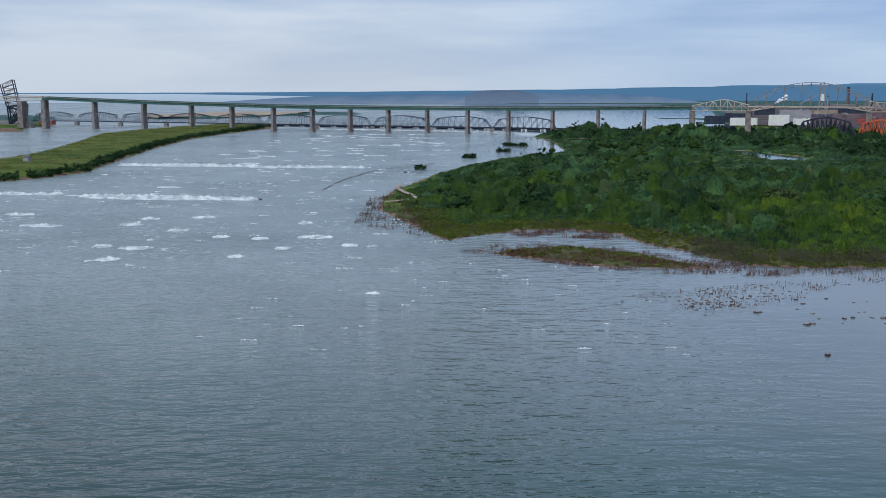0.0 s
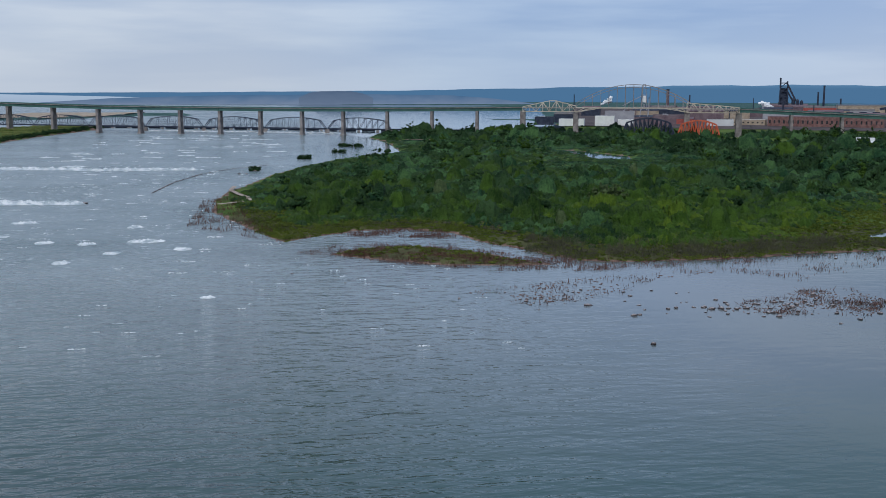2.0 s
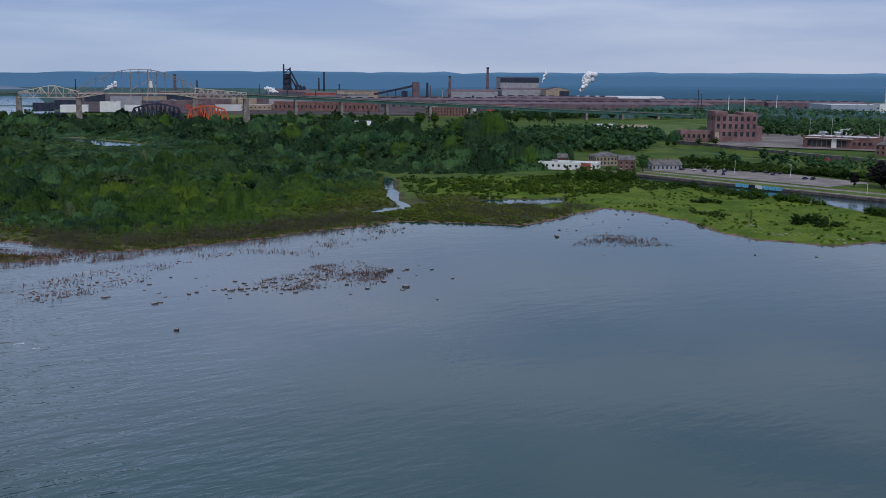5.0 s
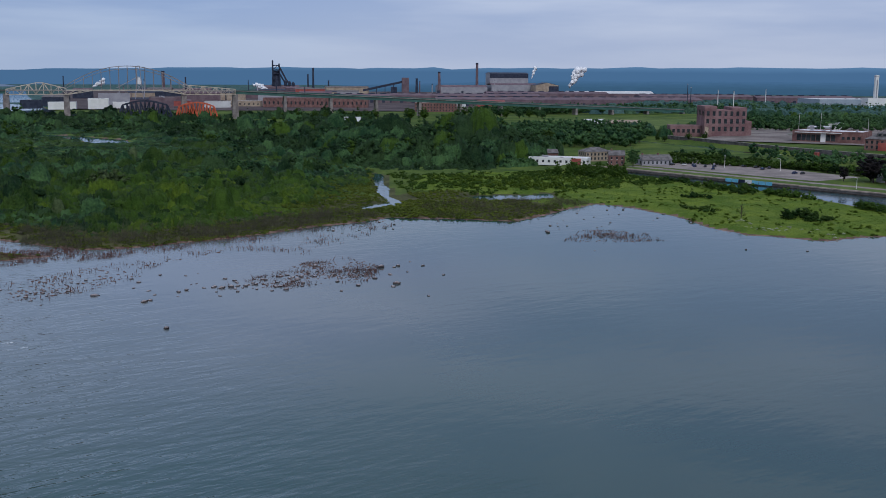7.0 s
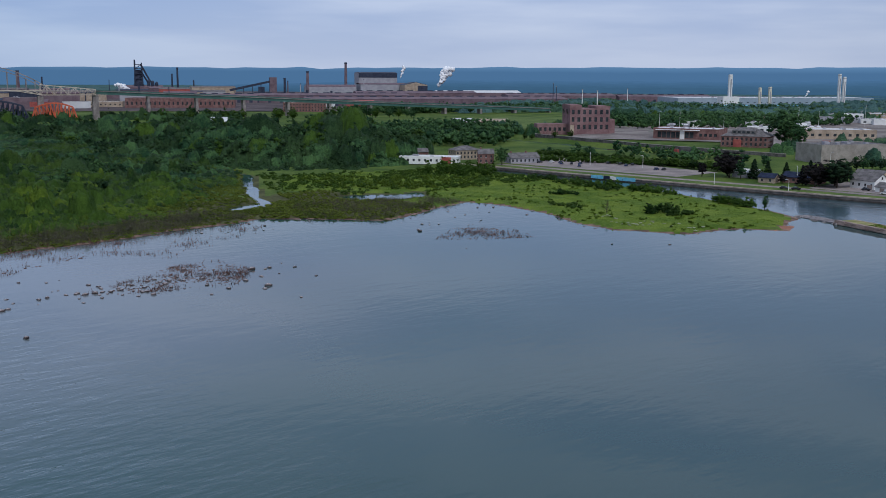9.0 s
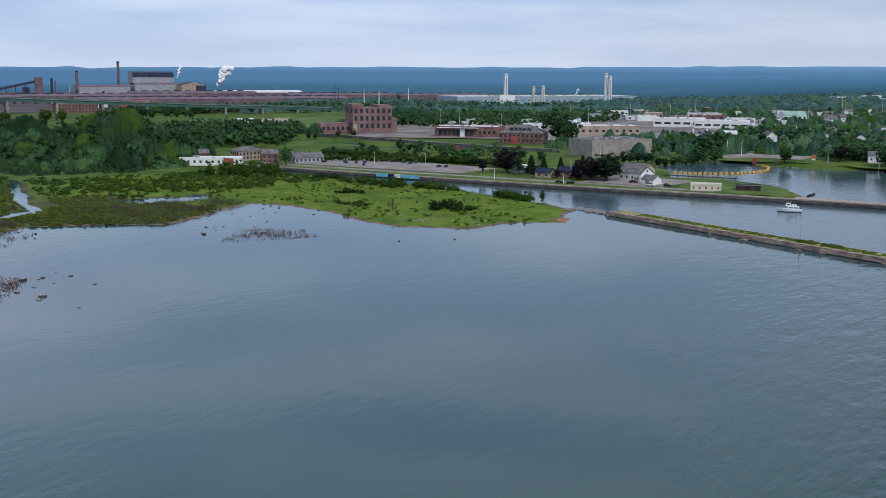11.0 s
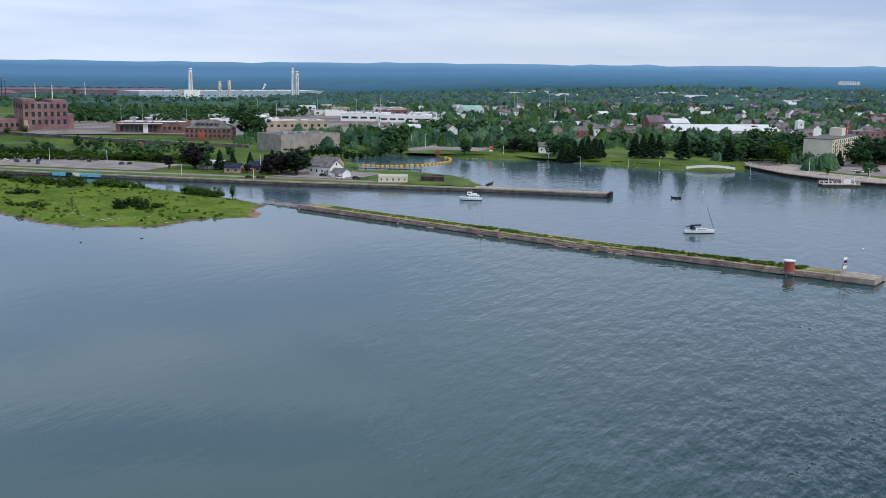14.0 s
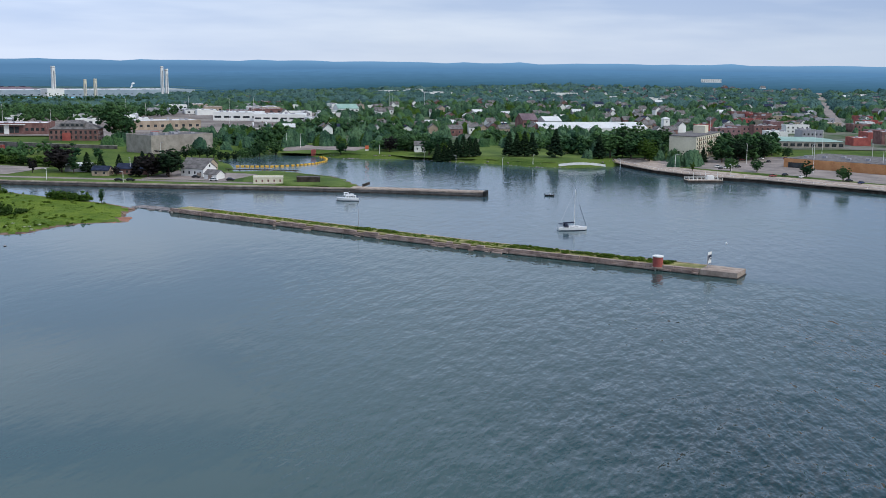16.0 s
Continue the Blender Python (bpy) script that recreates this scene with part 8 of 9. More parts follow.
def build_town():
    kinds = [house_kind("white", "roof", 11, 8, 4.8, 3.4, "white clapboard house with a grey shingle roof"), house_kind("tan", "roof", 10, 8, 5.2, 3.0, "tan two-storey house with a grey roof"),
             house_kind("brick", "roof", 12, 9, 5.5, 3.2, "red brick house with a grey roof"), house_kind("grey", "metal_roof", 12, 9, 4.0, 2.8, "grey house with a pale metal roof"),
             house_kind("white", "roof", 9, 8, 5.5, 3.6, "tall white house with a grey shingle roof"), house_kind("white", "navy", 13, 9, 4.5, 3.0, "white house with a dark blue-grey roof")]
    spots = []
    rng = random.Random(77)
    blocks = [[(870, 380), (1000, 250), (1050, 150), (960, 90), (880, 180), (820, 330)], [(1090, 420), (1250, 430), (1900, 300), (2200, -200), (1700, -500), (1250, -330), (1000, -120), (1020, 0), (1110, 100), (1120, 300)],
              [(850, 30), (960, 20), (980, -40), (860, -60)]]
    tries = 0
    while len(spots) < 300 and tries < 20000:
        tries += 1
        blk = blocks[(0 if tries % 5 == 0 else 2 if tries % 17 == 0 else 1)]
        xs, ys = [p[0] for p in blk], [p[1] for p in blk]
        x, y = rng.uniform(min(xs), max(xs)), rng.uniform(min(ys), max(ys))
        if not inside(blk, np.array([x]), np.array([y]))[0] or any((x - a) ** 2 + (y - b) ** 2 < 17 ** 2 for a, b in spots):
            continue
        if x > 1100 and abs(y - np.interp(x, [1150, 1500, 2000, 2800], [-190, -225, -285, -378])) < 24:
            continue
        spots.append((x, y))
    for i, (x, y) in enumerate(spots):
        m = pose(x, y, ground_z(x, y), 0, 0, -65 + rng.choice((0, 90)) + rng.uniform(-6, 6))
        k = kinds[i % 6]
        if i < 6:
            k.matrix_world = m
        else:
            copy_thing(k, m)
    # shops and offices downtown, and the flat-roofed trade quarter
    for i in range(44):
        x, y = rng.uniform(880, 1260), rng.uniform(-250, -45)
        if (800 < x < 915 and -160 < y < -60) or (x > 1130 and abs(y - np.interp(x, [1150, 1500], [-190, -225])) < 20):
            continue
        wall = rng.choice(("brick", "brick", "ruin", "brick", "white", "tan", "grey", "red", "red"))
        building("shop_block", "flat-roofed %s downtown shop block" % {"brick": "red brick", "ruin": "dark brick", "white": "white", "tan": "tan", "grey": "grey", "red": "red-painted"}[wall], "shop", x, y, -75 + rng.choice((0, 90)),
                 rng.uniform(14, 28), rng.uniform(12, 18), rng.uniform(5.5, 11), wall, rng.choice(("roof", "metal_roof")), rows=2, cols=5, size=(1.5, 1.6), vents=2, seed=i, group="downtown shops")
    for i in range(44):
        x, y = rng.uniform(900, 1420), rng.uniform(330, 700)
        if (1000 < x < 1140 and 350 < y < 490) or (x < 960 and y < 480):
            continue
        wall = rng.choice(("white", "white", "metal_roof", "tan", "grey", "grey", "brick"))
        building("trade_unit", "low flat-roofed %s trade unit" % {"white": "white", "metal_roof": "pale metal", "tan": "tan", "grey": "grey", "brick": "brick"}[wall], "warehouse", x, y, -60 + rng.choice((0, 90)),
                 rng.uniform(20, 48), rng.uniform(14, 26), rng.uniform(4, 7.5), wall, rng.choice(("metal_roof", "metal_roof", "roof")), rows=1, cols=4, size=(3, 2.2), vents=3, seed=i, group="trade units")
    for i in range(9):
        x, y = rng.uniform(1650, 1950), rng.uniform(-100, 500)
        building("far_store", "white flat-roofed store among distant trees", "store", x, y, -60, rng.uniform(20, 40), 20, rng.uniform(8, 10), "white", "metal_roof", rows=1, cols=8, seed=i, group="distant stores")


build_town()


def lamp(x, y, h, z=None):
    l = thing("street_lamp", "tall pale metal lamp post", "lamp post", pose(x, y, (ground_z(x, y) if z is None else z) - 0.1, 0, 0, (x * 7) % 360), "lamp posts")
    part("post", Solid().tube(0, 0, 0, h, 0.17, 0.09, 8), M["white"], l)
    part("arm", Solid().beam((0, 0, h - 0.2), (1.6, 0, h + 0.1), 0.14), M["white"], l)
    part("lamp_head", Solid().box(1.2, -0.25, h, 2.3, 0.25, h + 0.22), M["grey"], l)


for x, y, h in ((691, -59, 13), (641, -93, 13), (655, -134, 13), (792, -114, 18), (783, -118, 18), (620, -45, 8), (655, -14, 8), (676, 20, 7), (666, 75, 6), (668, 95, 6), (680, 128, 6), (690, 152, 6), (696, 185, 6), (718, 250, 10), (722, 262, 10),
                (486, 264, 6), (484, 306, 6), (520, 278, 9), (600, 300, 11), (800, 500, 20), (860, 610, 20), (880, 600, 20), (930, 480, 22), (990, 420, 26), (900, 360, 20), (905, 352, 20), (1040, 560, 22), (1110, 520, 24), (1180, 470, 22), (1010, 300, 18),
                (1150, 330, 22), (1260, 320, 22), (1350, 300, 24), (1400, 360, 24), (1450, 300, 20), (1000, -50, 16), (520, 420, 8), (528, 385, 8), (700, -100, 13), (720, -140, 13)):
    lamp(x, y, h)
for x, y, h, mat in ((1346, 1173, 40, "dark"), (1420, 1230, 34, "dark"), (1310, 1080, 32, "white"), (1130, 905, 34, "white"), (570, 715, 16, "grey"), (1560, 1180, 30, "white")):
    t = thing("radio_mast", "slim tall mast beside the works", "mast", pose(x, y, ground_z(x, y)), "masts")
    part("shaft", Solid().tube(0, 0, -0.5, h, 0.8, 0.45, 8), M[mat], t)
    part("head", Solid().tube(0, 0, h, h + 1.2, 0.9, 0.9, 8), M["grey"], t)


# ---- single trees along the canal and the park ----
def build_trees():
    quay, park = "trees by the canal", "park trees"
    tree(482, 461, 12, "broad", "woods", "rounded dark green tree by the canal houses", 0, 1.1, quay)
    for i, (x, y, h, kind, mat) in enumerate(((512, 332, 8.5, "slim", "copper_beech"), (518, 318, 15, "broad", "copper_beech"), (524, 323, 13, "broad", "copper_beech"), (509, 262, 13, "broad", "copper_beech"), (515, 309, 10, "slim", "woods"), (522, 305, 12, "spruce", "conifer"), (526, 299, 11, "spruce", "conifer"),
                                              (530, 290, 10.5, "spruce", "conifer"), (519, 297, 6, "broad", "bright_leaf"), (536, 279, 12, "spruce", "conifer"), (511, 270, 11.5, "spruce", "copper_beech"), (517, 264, 9, "broad", "copper_beech"),
                                              (513, 252, 15, "broad", "conifer"), (519, 256, 14, "broad", "copper_beech"), (540, 270, 9, "broad", "bright_leaf"), (512, 282, 5, "broad", "copper_beech"), (530, 262, 10, "spruce", "conifer"), (545, 262, 8, "broad", "woods"))):
        tree(x, y, h, kind, mat, {"copper_beech": "very dark leafy tree on the quay", "conifer": "dark spruce on the quay", "woods": "green leafy tree on the quay", "bright_leaf": "fresh green leafy tree on the quay"}[mat], i, 1.45 if kind == "broad" else 1.35, quay)
    rng = random.Random(3)
    # hedge-like row behind the parking lot, and the bank beyond
    for i in range(48):
        y = 492 - 3.4 * i
        tree(554 + rng.uniform(-3, 5) - 0.05 * (490 - y), y, rng.uniform(3.4, 5.4), "broad", rng.choice(("bright_leaf", "bright_leaf", "scrub")), "bushy young green tree behind the parking lot", i, 2.0, "row behind the parking lot")
    for i, (x, y, h, kind, mat) in enumerate(((684, 268, 13, "broad", "woods"), (700, 262, 12, "broad", "woods"), (690, 211, 10, "broad", "woods"), (705, 180, 11, "broad", "copper_beech"), (716, 172, 12, "broad", "woods"), (696, 150, 12.5, "broad", "woods"),
                                              (705, 143, 13, "broad", "woods"), (690, 139, 10, "slim", "bright_leaf"), (682, 141, 12, "spruce", "conifer"), (684, 137, 11, "spruce", "conifer"), (685, 133, 13, "spruce", "conifer"), (687, 129, 12, "spruce", "conifer"),
                                              (689, 125, 13, "spruce", "conifer"), (690, 121, 12, "spruce", "conifer"), (692, 117, 11, "spruce", "conifer"), (697, 95, 15, "spruce", "conifer"), (699, 90, 14, "spruce", "conifer"), (701, 85, 15, "spruce", "conifer"), (703, 80, 14, "spruce", "conifer"),
                                              (699, 64, 17, "spruce", "conifer"), (700, 35, 14, "spruce", "conifer"), (708, 28, 12, "broad", "woods"), (715, 20, 15, "spruce", "conifer"), (705, 14, 11, "broad", "woods"), (700, 5, 10, "broad", "bright_leaf"),
                                              (712, 2, 13, "broad", "woods"), (690, 2, 9, "broad", "bright_leaf"), (690, -14, 8, "broad", "woods"), (684, -22, 8, "broad", "conifer"), (676, -28, 8, "spruce", "conifer"), (690, -32, 9, "spruce", "conifer"),
                                              (696, -44, 12, "broad", "woods"), (704, -54, 11, "broad", "conifer"), (716, -60, 12, "broad", "woods"), (724, -66, 11, "broad", "conifer"), (735, -74, 11, "broad", "woods"), (640, -46, 8.4, "broad", "woods"),
                                              (638, -61, 8, "broad", "woods"), (619, -86.5, 8.4, "broad", "woods"), (599, -103, 8.4, "broad", "woods"), (570, -126, 7, "broad", "woods"), (640, -24, 5, "slim", "bright_leaf"), (745, -90, 8, "broad", "woods"),
                                              (735, 60, 12, "broad", "woods"), (742, 40, 15, "spruce", "conifer"), (760, 20, 14, "broad", "woods"), (750, 80, 10, "broad", "woods"), (790, 10, 13, "broad", "woods"), (780, -5, 12, "broad", "woods"))):
        tree(x, y, h * (1.2 if kind == "spruce" else 1.45 if y < 60 and h > 8.5 else 1.0), kind, mat, {"copper_beech": "dark purple-leaved park tree", "conifer": "tall dark conifer in the waterfront park", "woods": "full green park tree near the water", "bright_leaf": "light green young park tree"}[mat], i, 1.35 if kind == "broad" else 1.35, park)
    # the big tree and the row beside the warehouse
    tree(752, 414, 30, "broad", "street", "huge green tree beside the brick hall", 1, 1.15)
    tree(744, 402, 23, "broad", "street", "huge green tree beside the brick hall", 2, 1.2)
    for i in range(12):
        tree(606 + 6.2 * i + rng.uniform(-1, 1), 292 - 2.2 * i, rng.uniform(6, 9), "broad", rng.choice(("woods", "conifer")), "dense green tree along the warehouse road", i, 1.2, "warehouse row")
    for i in range(30):
        x, y = rng.uniform(560, 630), rng.uniform(640, 1000)
        tree(x, y, rng.uniform(8, 14), "broad", rng.choice(("woods", "scrub")), "leafy tree at the woodland edge", i, 1.15, "woodland edge trees")
    for i in range(22):
        x, y = rng.uniform(690, 840), rng.uniform(600, 700)
        if abs(x - 786) > 40:
            tree(x, y, rng.uniform(4, 7), "broad", "scrub", "low green tree by the old powerhouse", i, 1.3, "trees by the powerhouse")
    for i in range(26):
        x = rng.uniform(560, 900)
        tree(x, 1404 - 0.311 * x - rng.uniform(60, 130), rng.uniform(10, 15), "broad", "bright_leaf" if i % 3 else "street", "rounded park tree before the bridge", i, 1.25, "trees before the bridge")


build_trees()


# ---- rocks, dead reeds and white water ----
def build_rocks():
    base = []
    for k in range(5):
        rng = np.random.default_rng(300 + k)
        bv, bf = unit_blob()
        v = bv * (1 + rng.uniform(-0.28, 0.2, (len(bv), 1))) * np.array([1.0, 0.75, 0.55])
        base.append(rapid_mesh("boulder", v, bf, M["rock"]))
    rng = random.Random(9)
    spots = [(85, 276, 1.3), (87, 230, 1.0), (93, 261, 1.0), (95, 262, .8), (99, 274, .7), (110, 294, .6), (116, 289, .6), (108, 269, .7), (101, 287, .7), (101, 293, .6), (97, 280, .5), (90, 307, .7), (69, 284, .7), (69, 279, .6), (79, 302, .7),
             (68, 287, .6), (78, 286, .5), (66, 298, .5), (58, 292, .5), (85, 297, .6), (98, 306, .5), (117, 266, 1.0), (120, 266, .9), (124, 265, .9), (124, 271, .8), (127, 255, .6), (143, 244, .6), (161, 244, 1.2), (158, 241, 1.0),
             (180, 247, .6), (159, 225, .5), (184, 271, .4), (137, 256, .6)]
    spots += [(20, 320, .5), (4, 339, .6), (293, 225, .5), (308, 211, .7), (262, 293, .9), (264, 296, .8), (275, 306, .9), (328, 298, .7), (327, 279, .6), (335, 325, .7), (248, 253, .4), (339, 305, .7), (171, 268, 1.3), (160, 254, .9)]
    spots += [(rng.gauss(78, 12), rng.gauss(291, 8), rng.uniform(0.25, 0.6)) for _ in range(40)]
    spots += [(rng.gauss(137, 16), rng.gauss(266, 7), rng.uniform(0.3, 0.95)) for _ in range(80)]
    spots += [(rng.uniform(75, 105), rng.uniform(340, 360), rng.uniform(0.25, 0.6)) for _ in range(30)]
    spots += [(rng.uniform(195, 300), 352 + rng.uniform(-6, 4) - max(0, rng.uniform(0, 20)), rng.uniform(0.25, 0.7)) for _ in range(40)]
    spots += [(rng.uniform(270, 345), rng.uniform(285, 335), rng.uniform(0.25, 0.6)) for _ in range(24)]
    spots += [(-16, 777, 1.8), (-27, 750, 1.4), (-22, 752, 1.2), (23, 908, 1.6), (-100, 566, 1.6)]
    for i, (x, y, r) in enumerate(spots):
        m = pose(x, y, r * rng.uniform(-0.05, 0.2), rng.uniform(-12, 12), rng.uniform(-12, 12), rng.uniform(0, 360)) @ Matrix.Diagonal((r * 1.25, r * 1.1, r, 1))
        single("boulder", base[i % 5], None, "grey-brown boulder standing out of the shallows", "boulder", m, "boulders in the shallows")


def stems(name, label, zone, count, tall, seed, lean=0.25, mat="reed", power=1.0):
    """Many thin dead stems standing in the shallows."""
    rng = np.random.default_rng(seed)
    p = np.asarray(zone, float)
    x, y = rng.uniform(p[:, 0].min(), p[:, 0].max(), count * 4), rng.uniform(p[:, 1].min(), p[:, 1].max(), count * 4)
    keep = inside(p, x, y) & (rng.random(count * 4) < np.clip(0.5 + 0.9 * wobble(x, y, 7.0, seed), 0.03, 1) ** (2.0 * power))
    x, y = x[keep][:count], y[keep][:count]
    n = len(x)
    z = np.maximum(land(x, y)[1], -0.1)
    h = rng.gamma(3.0, tall / 3, n)
    a = rng.uniform(0, 6.28, n)
    w = rng.uniform(0.05, 0.15, n) * (0.5 if mat == "brush" else 1.0)
    side = np.stack([np.cos(a), np.sin(a), 0 * a], -1) * w[:, None]
    foot = np.stack([x, y, z], -1)
    tip = foot + np.stack([rng.normal(0, lean, n) * h, rng.normal(0, lean, n) * h, h], -1)
    v = np.stack([foot - side, foot + side, tip], 1).reshape(-1, 3)
    tagged(new(name, rapid_mesh(name, v, np.arange(n * 3).reshape(-1, 3), M[mat])), label, "dead reeds", kind="stuff")


def stones(name, label, zone, count, size, seed, mat="shoal"):
    """Many small half-sunk stones."""
    rng = np.random.default_rng(seed)
    p = np.asarray(zone, float)
    x, y = rng.uniform(p[:, 0].min(), p[:, 0].max(), count * 4), rng.uniform(p[:, 1].min(), p[:, 1].max(), count * 4)
    keep = inside(p, x, y) & (rng.random(count * 4) < np.clip(0.45 + 0.9 * wobble(x, y, 6.0, seed), 0.04, 1) ** 1.6)
    x, y = x[keep][:count], y[keep][:count]
    n = len(x)
    bv, bf = unit_blob()
    r = size * rng.uniform(0.4, 1.3, n)
    z = np.maximum(land(x, y)[1], -0.02)
    v = np.stack([x, y, z], -1)[:, None] + bv[None] * (r[:, None] * rng.uniform(0.6, 1.4, (n, 3)) * np.array([1, 1, 0.5]))[:, None] * rng.uniform(0.75, 1.1, (n, len(bv), 1))
    f = bf[None] + (np.arange(n) * len(bv))[:, None, None]
    tagged(new(name, rapid_mesh(name, v.reshape(-1, 3), f.reshape(-1, 3), M[mat])), label, "stones", kind="stuff")


def build_shoals():
    low = "low red-brown stones and mud of a shoal"
    stones("shoal_stones", low, [(116, 266), (137, 278), (155, 288), (172, 289), (172, 266), (156, 252), (136, 256), (120, 263)], 700, 0.32, 21)
    stones("shoal_stones", low, [(253, 275), (279, 291), (294, 276), (286, 254), (266, 263)], 450, 0.3, 23)
    stones("shoal_stones", low, [(55, 300), (70, 275), (100, 290), (118, 312), (140, 320), (150, 330), (90, 315)], 500, 0.4, 24)
    edge = [(-7, 431), (2, 407), (12, 413), (30, 432), (52, 437), (70, 424), (76, 396), (85, 384), (93, 365), (102, 347), (127, 341), (150, 343), (169, 345), (197, 351), (219, 350), (233, 355), (250, 342), (271, 318), (303, 329), (337, 342)]
    back = [(a - 1, b + 7) for a, b in edge][::-1]
    stones("shore_stones", "red-brown stones along the muddy waterline", edge + back, 2600, 0.4, 25)
    stones("shore_stones", "red-brown stones along the spit's waterline", [(337, 342), (340, 311), (331, 284), (319, 262), (318, 245), (331, 217), (351, 215), (362, 212), (362, 216), (352, 221), (335, 222), (324, 245), (324, 264), (336, 284), (344, 311), (344, 340)], 900, 0.3, 26)
    bank = [(700, 20), (676, 34), (665, 52), (660, 68), (672, 107), (688, 149), (686, 179), (684, 207), (689, 231), (708, 262), (688, 281), (630, 276), (598, 248)]
    inner = [(a + 5, b + 3) for a, b in bank][::-1]
    stones("riprap", "grey-brown stone riprap along the park shore", bank + inner, 2600, 0.75, 27, "rubble")
    stones("riprap", "grey-brown stones round the grassy point", [(556, 240), (571, 209), (550, 167), (512, 144), (510, 148), (545, 172), (564, 209), (552, 236)], 700, 0.6, 28, "rubble")


def build_reeds():
    label = "brown dead reeds and brush in the shallow water"
    stems("reeds", label, [(116, 266), (137, 278), (155, 288), (172, 289), (172, 266), (156, 252), (136, 256), (120, 263)], 3200, 0.62, 1, 0.7, power=1.6)
    stems("reeds", label, [(14, 383), (41, 352), (73, 335), (100, 330), (134, 334), (170, 340), (170, 349), (130, 346), (104, 352), (95, 366), (85, 358), (50, 372), (20, 392)], 12000, 0.8, 2, 0.5, power=1.2)
    stems("reeds", label, [(253, 275), (279, 291), (294, 276), (286, 254), (266, 263)], 2600, 0.42, 3, 0.7)
    stems("reeds", label, [(-40, 463), (-40, 570), (-20, 600), (-14, 480), (0, 430), (-8, 420), (-30, 450)], 3000, 1.4, 4)
    stems("reeds", label, [(17, 424), (30, 437), (52, 445), (74, 428), (70, 410), (40, 420)], 3500, 0.8, 5)
    stems("reeds", label, [(55, 300), (70, 275), (100, 290), (118, 312), (140, 320), (150, 330), (90, 315)], 1500, 0.8, 6)
    stems("reeds", label, [(165, 300), (230, 345), (240, 358), (190, 352), (160, 335), (130, 330)], 2600, 0.6, 7, 0.5, power=1.5)
    stems("shore_brush", "grey leafless brush along the island shore", [(90, 372), (104, 352), (150, 349), (200, 358), (232, 364), (225, 380), (160, 375), (120, 385), (98, 405)], 17000, 2.0, 8, 0.3, "brush", power=0.5)
    stems("shore_brush", "grey leafless brush round the creek mouth", [(250, 350), (271, 326), (303, 338), (340, 349), (330, 372), (290, 385), (262, 380)], 11000, 1.3, 9, 0.3, "brush", power=0.5)
    stems("shore_brush", "grey leafless brush at the island point", [(-30, 520), (-18, 470), (4, 425), (40, 446), (90, 440), (80, 470), (20, 480), (-10, 540)], 9000, 1.3, 10, 0.35, "brush", power=0.6)
    around = [(55 + (a - 55) * 1.3, 366 + (b - 366) * 1.35) for a, b in ISLET]
    stems("reeds", label, around, 7000, 0.75, 12, 0.45, power=0.9)
    edge = [(a - 2, b - 5) for a, b in BAY_SHORE]
    stems("reeds", label, edge + [(a + 1, b + 5) for a, b in BAY_SHORE][::-1], 9000, 0.7, 13, 0.45, power=0.8)
    stems("marsh_stems", "olive and brown marsh stems on the low island point", [(-10, 440), (2, 413), (17, 429), (32, 441), (54, 447), (76, 430), (86, 420), (70, 462), (20, 480), (-12, 470)], 9000, 0.9, 14, 0.3, "marsh", power=0.5)
    # driftwood boardwalk at the island point
    b = thing("boardwalk", "narrow pale boardwalk curving round the island point", "boardwalk")
    pts = [(-26, 636), (-27, 612), (-22, 590), (-16, 570), (-15, 554), (-22, 545), (-30, 538)]
    for a, c in along(pts, 2.2):
        part("plank", Solid().beam(a + Vector((0, 0, 1.9)), c + Vector((0, 0, 1.9)), 2.6, 0.25), M["coping"], b)
    for a, c in along(pts, 6.0):
        part("support_post", Solid().box(a.x - 0.15, a.y - 0.15, -0.5, a.x + 0.15, a.y + 0.15, 1.8), M["timber"], b)


def foam_patch(rng, cx, cy, length, width, n, turn=0.0, size=0.8):
    """Flat ragged lumps of white water lying over each other."""
    a = rng.uniform(-0.5, 0.5, n) * length
    b = rng.normal(0, 0.22, n) * width * (1 - 1.2 * np.abs(a / length))
    c, s = math.cos(turn), math.sin(turn)
    x, y = cx + a * c - b * s, cy + a * s + b * c
    r = size * np.clip(rng.lognormal(-0.35, 0.55, n), 0.2, 2.0)
    k = 7
    ang = np.linspace(0, 2 * np.pi, k, endpoint=False)[None] + rng.uniform(0, 6.28, (n, 1))
    rad = r[:, None] * rng.uniform(0.45, 1.2, (n, k))
    px = x[:, None] + rad * np.cos(ang) * 1.5
    py = y[:, None] + rad * np.sin(ang) * 1.3
    edge = np.stack([px, py, np.full_like(px, 0.02)], -1)
    mid = np.stack([x, y, 0.04 + rng.uniform(0.05, 0.75, n) * r], -1)[:, None]
    v = np.concatenate([edge, mid], 1).reshape(-1, 3)
    f = np.array([[i, (i + 1) % k, k] for i in range(k)])
    return v, (f[None] + (np.arange(n) * (k + 1))[:, None, None]).reshape(-1, 3)


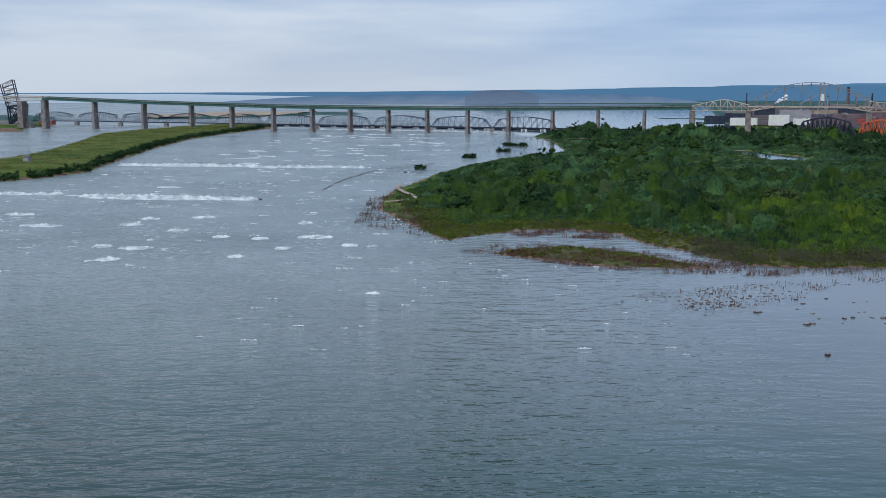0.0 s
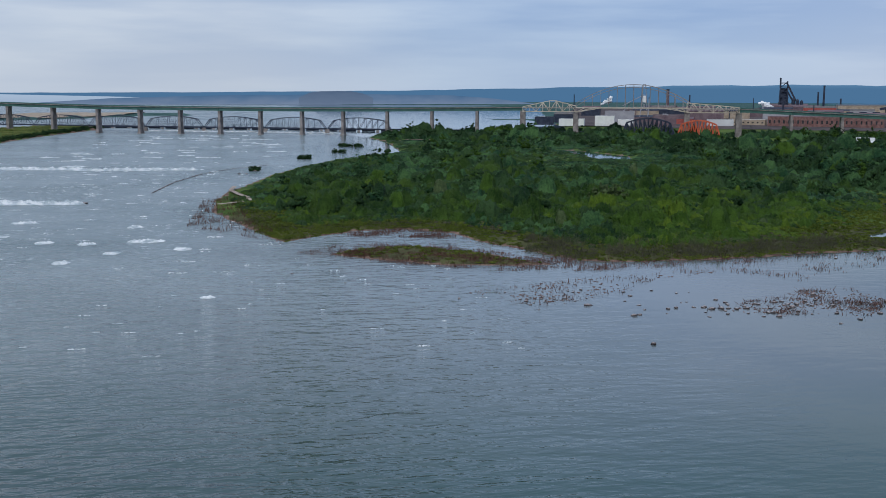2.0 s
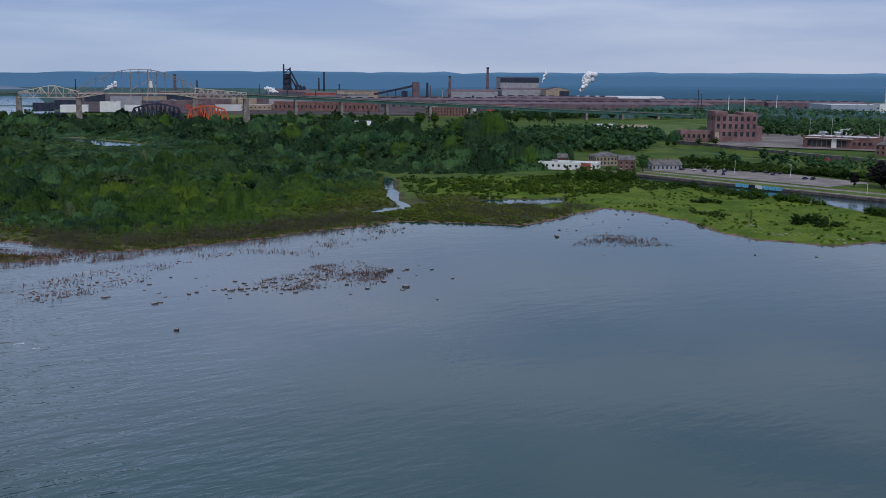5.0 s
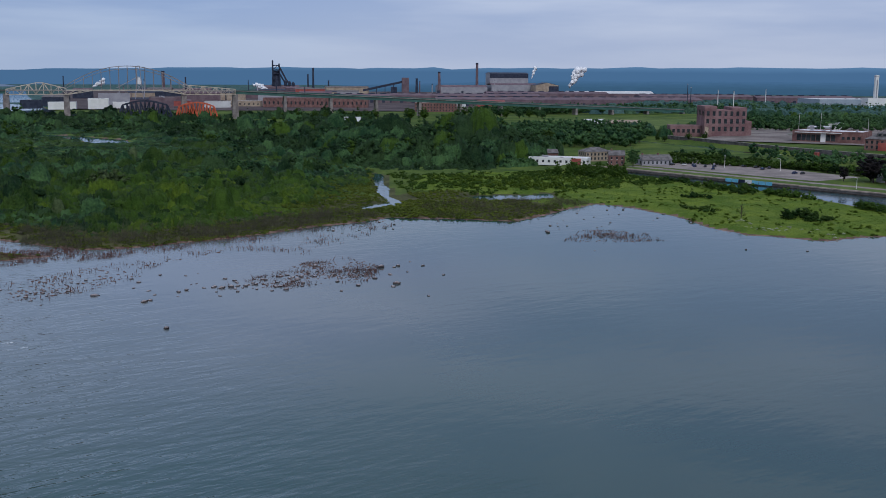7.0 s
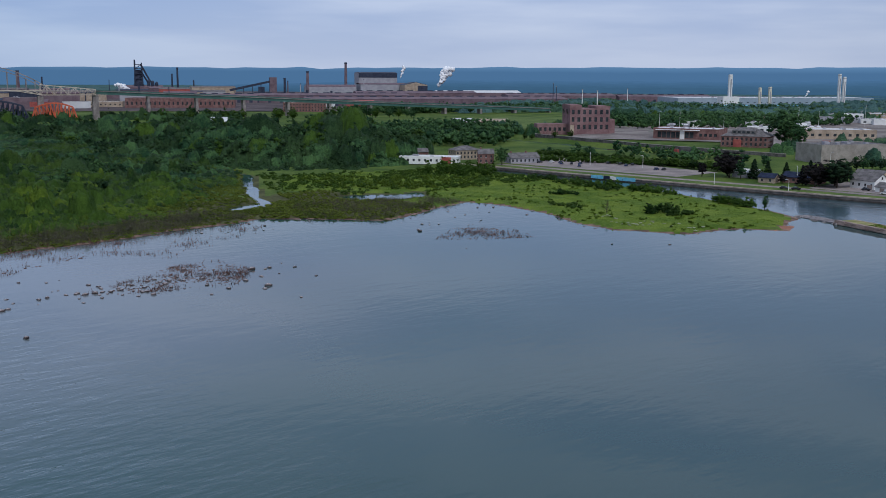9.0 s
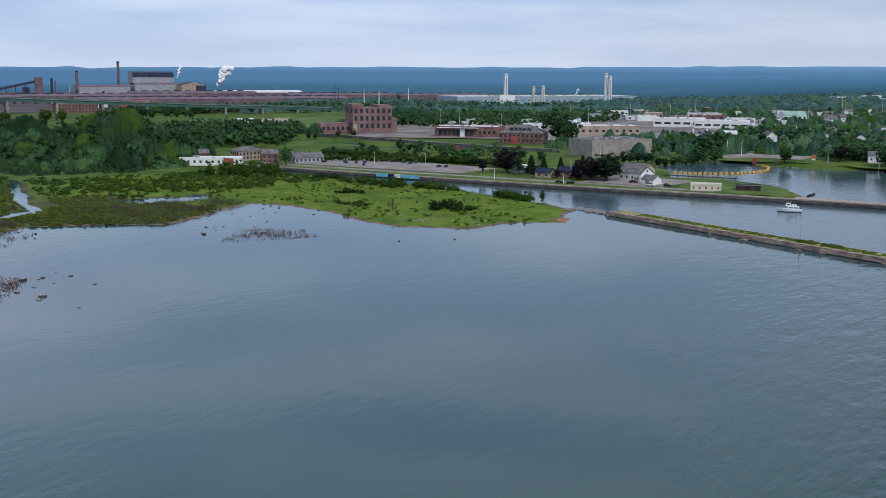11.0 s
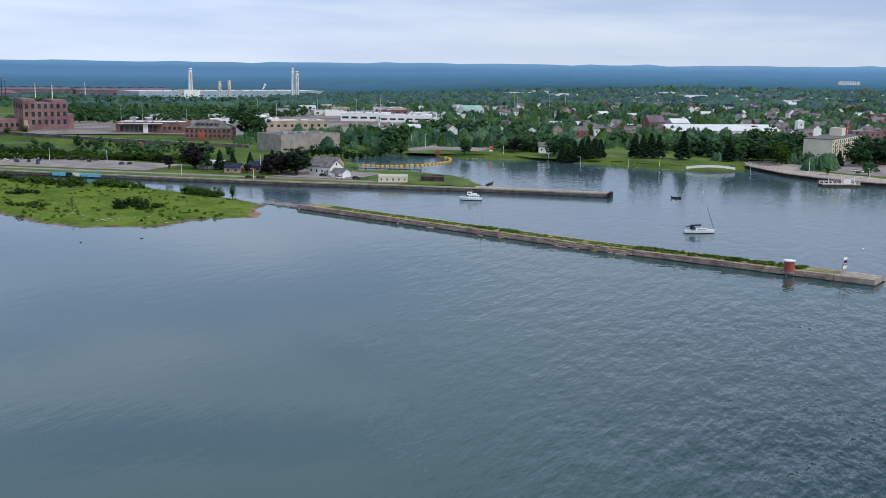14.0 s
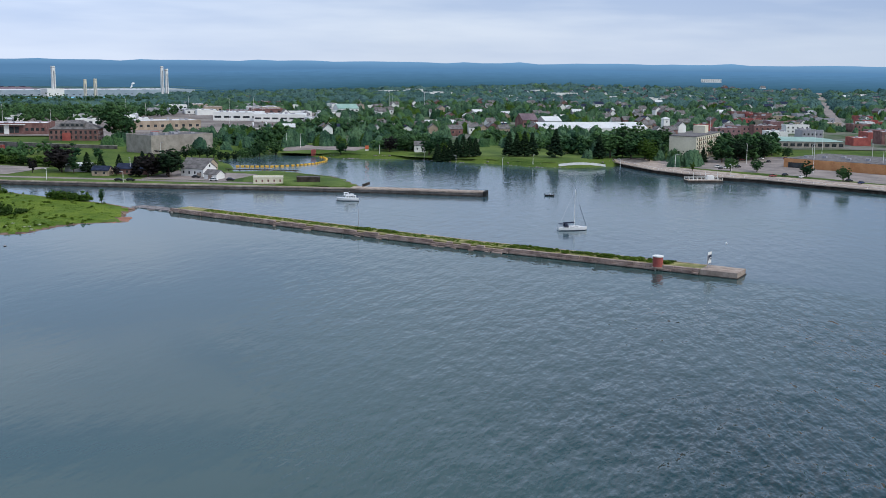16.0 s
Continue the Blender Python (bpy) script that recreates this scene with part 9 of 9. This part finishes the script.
def build_foam():
    rng = np.random.default_rng(55)
    vs, fs, count = [], [], 0
    jobs = [(-200, 818, 110, 3.5, 260, -0.15, 1.6), (-105, 800, 90, 3.0, 200, -0.12, 1.5), (-250, 600, 60, 4, 60, -0.1, 1.2), (-200, 588, 30, 3, 30, -0.2, 1.0), (-152, 575, 100, 4.5, 300, -0.17, 1.5), (-165, 574, 60, 3, 160, -0.17, 1.7)]
    jobs += [(x, y, 0.8 * l, 2.4, int(1.5 * n), -0.08, 1.25) for x, y, l, n in ((-204, 500, 16, 30), (-178, 458, 22, 50), (-139, 461, 10, 35), (-117, 392, 14, 40), (-136, 482, 9, 25), (-113, 442, 9, 22), (-113, 488, 11, 45), (-91, 422, 7, 18), (-74, 417, 6, 16),
                                                              (-52, 421, 14, 50), (-131, 397, 7, 18), (-119, 365, 8, 20), (-21, 303, 3, 4), (-36, 398, 6, 14), (-61, 391, 5, 12), (-75, 371, 5, 10), (-62, 466, 6, 14), (-156, 841, 20, 30), (-168, 638, 16, 26), (-210, 480, 14, 24))]
    jobs += [(rng.uniform(-240, -20), rng.uniform(330, 900), rng.uniform(2, 8), 2, int(rng.integers(2, 8)), -0.1, 0.6) for _ in range(110)]
    jobs += [(rng.uniform(-250, 10), rng.uniform(340, 860), rng.uniform(3, 12), 0.8, int(rng.integers(1, 4)), -0.12, 0.38) for _ in range(300)]
    jobs += [(rng.uniform(-200, 0), rng.uniform(900, 1400), rng.uniform(4, 22), 3, int(rng.integers(4, 12)), -0.2, 1.4) for _ in range(60)]
    jobs += [(-170 + 22 * i, 1555 - 10 * i, 22, 10, 30, -0.45, 2.6) for i in range(12)]
    jobs += [(rng.uniform(-60, 60), rng.uniform(230, 360), rng.uniform(1, 4), 1.2, int(rng.integers(1, 4)), -0.1, 0.35) for _ in range(50)]
    for cx, cy, length, width, n, turn, size in jobs:
        v, f = foam_patch(rng, cx, cy, length, width * (3.6 if cy > 330 else 1.0), max(3, 9 * n), turn, size * (1.0 if length > 50 else 0.5))
        vs.append(v)
        fs.append(f + count)
        count += len(v)
    tagged(new("white_water", rapid_mesh("white_water", np.concatenate(vs), np.concatenate(fs), M["foam"])), "broken white water of the rapids", "rapids foam", kind="stuff")
    w = thing("rock_weir", "thin line of stones across the rapids", "weir")
    rr = random.Random(4)
    for a, b in along([(-72, 619), (-66, 690), (-52, 760), (-36, 797), (-6, 842)], 3.0):
        r = rr.uniform(0.3, 0.7)
        part("weir_stone", Solid().taper(a.x - r, a.y - r * 1.6, -0.5, a.x + r, a.y + r * 1.6, rr.uniform(0.2, 0.55), r * 0.3), M["rock"], w)


build_rocks()
build_shoals()
bar = Solid()
rim = [(375 + (10 + 1.6 * math.sin(i * 2.3)) * math.cos(i * 0.2618) + 2.5 * math.sin(i * 0.2618), 205.5 + (4.6 + 0.9 * math.sin(i * 3.7)) * math.sin(i * 0.2618), -0.12) for i in range(24)]
bar.add(rim + [(375 + (a - 375) * 0.5, 205.5 + (b - 205.5) * 0.5, 0.3) for a, b, c in rim], [(i, (i + 1) % 24, 24 + (i + 1) % 24, 24 + i) for i in range(24)] + [tuple(range(24, 48))])
single("red_sand_bar", bar, M["red_sand"], "red sand bar at the tip of the spit", "sand", kind="structure")
snag = thing("dead_tree", "bare grey dead tree on the spit's shore", "dead tree", pose(352, 274, 0.6))
part("trunk", Solid().beam((0, 0, -0.5), (0.3, 0.2, 5.6), 0.28), M["brush"], snag)
for i in range(22):
    a, z = i * 2.4, 0.8 + 0.2 * i
    r = 2.2 - 0.07 * i
    part("limb", Solid().beam((0.06 * z, 0.03 * z, z), (r * math.cos(a), r * math.sin(a), z + 1.3), 0.09), M["brush"], snag)
tree(415, 236, 6.5, "slim", "woods", "small upright poplar on the spit", 2, 0.9)
build_reeds()
build_foam()
h = building("dyke_hut", "small grey hut with a mast on the dyke", "hut", -318, 800, -20, 5, 4, 3.2, "grey", "roof", "gable", 1.2)
part("mast", Solid().tube(2.5, 0, 0, 12, 0.12, 0.08, 6), M["dark"], h)
for x, y in ((22, 910), (26, 905), (75, 1100), (84, 1096), (58, 998), (-17, 780), (70, 1105)):
    rngb = np.random.default_rng(int(x + y))
    px, py = x + rngb.normal(0, 2.5, 7), y + rngb.normal(0, 1.5, 7)
    domes("islet_bush", "dark bush on a rock in the rapids", "bush", px, py, np.full(7, -0.6), rngb.uniform(3, 6, 7), rngb.uniform(2.6, 4.4, 7), 1.4, 8, 0.5, M["woods"], int(x + 500))
building("dock_shed", "low red dock shed on the far bank", "shed", -640, 1700, -20, 26, 10, 5, "red", "roof", "gable", 2, z=3)
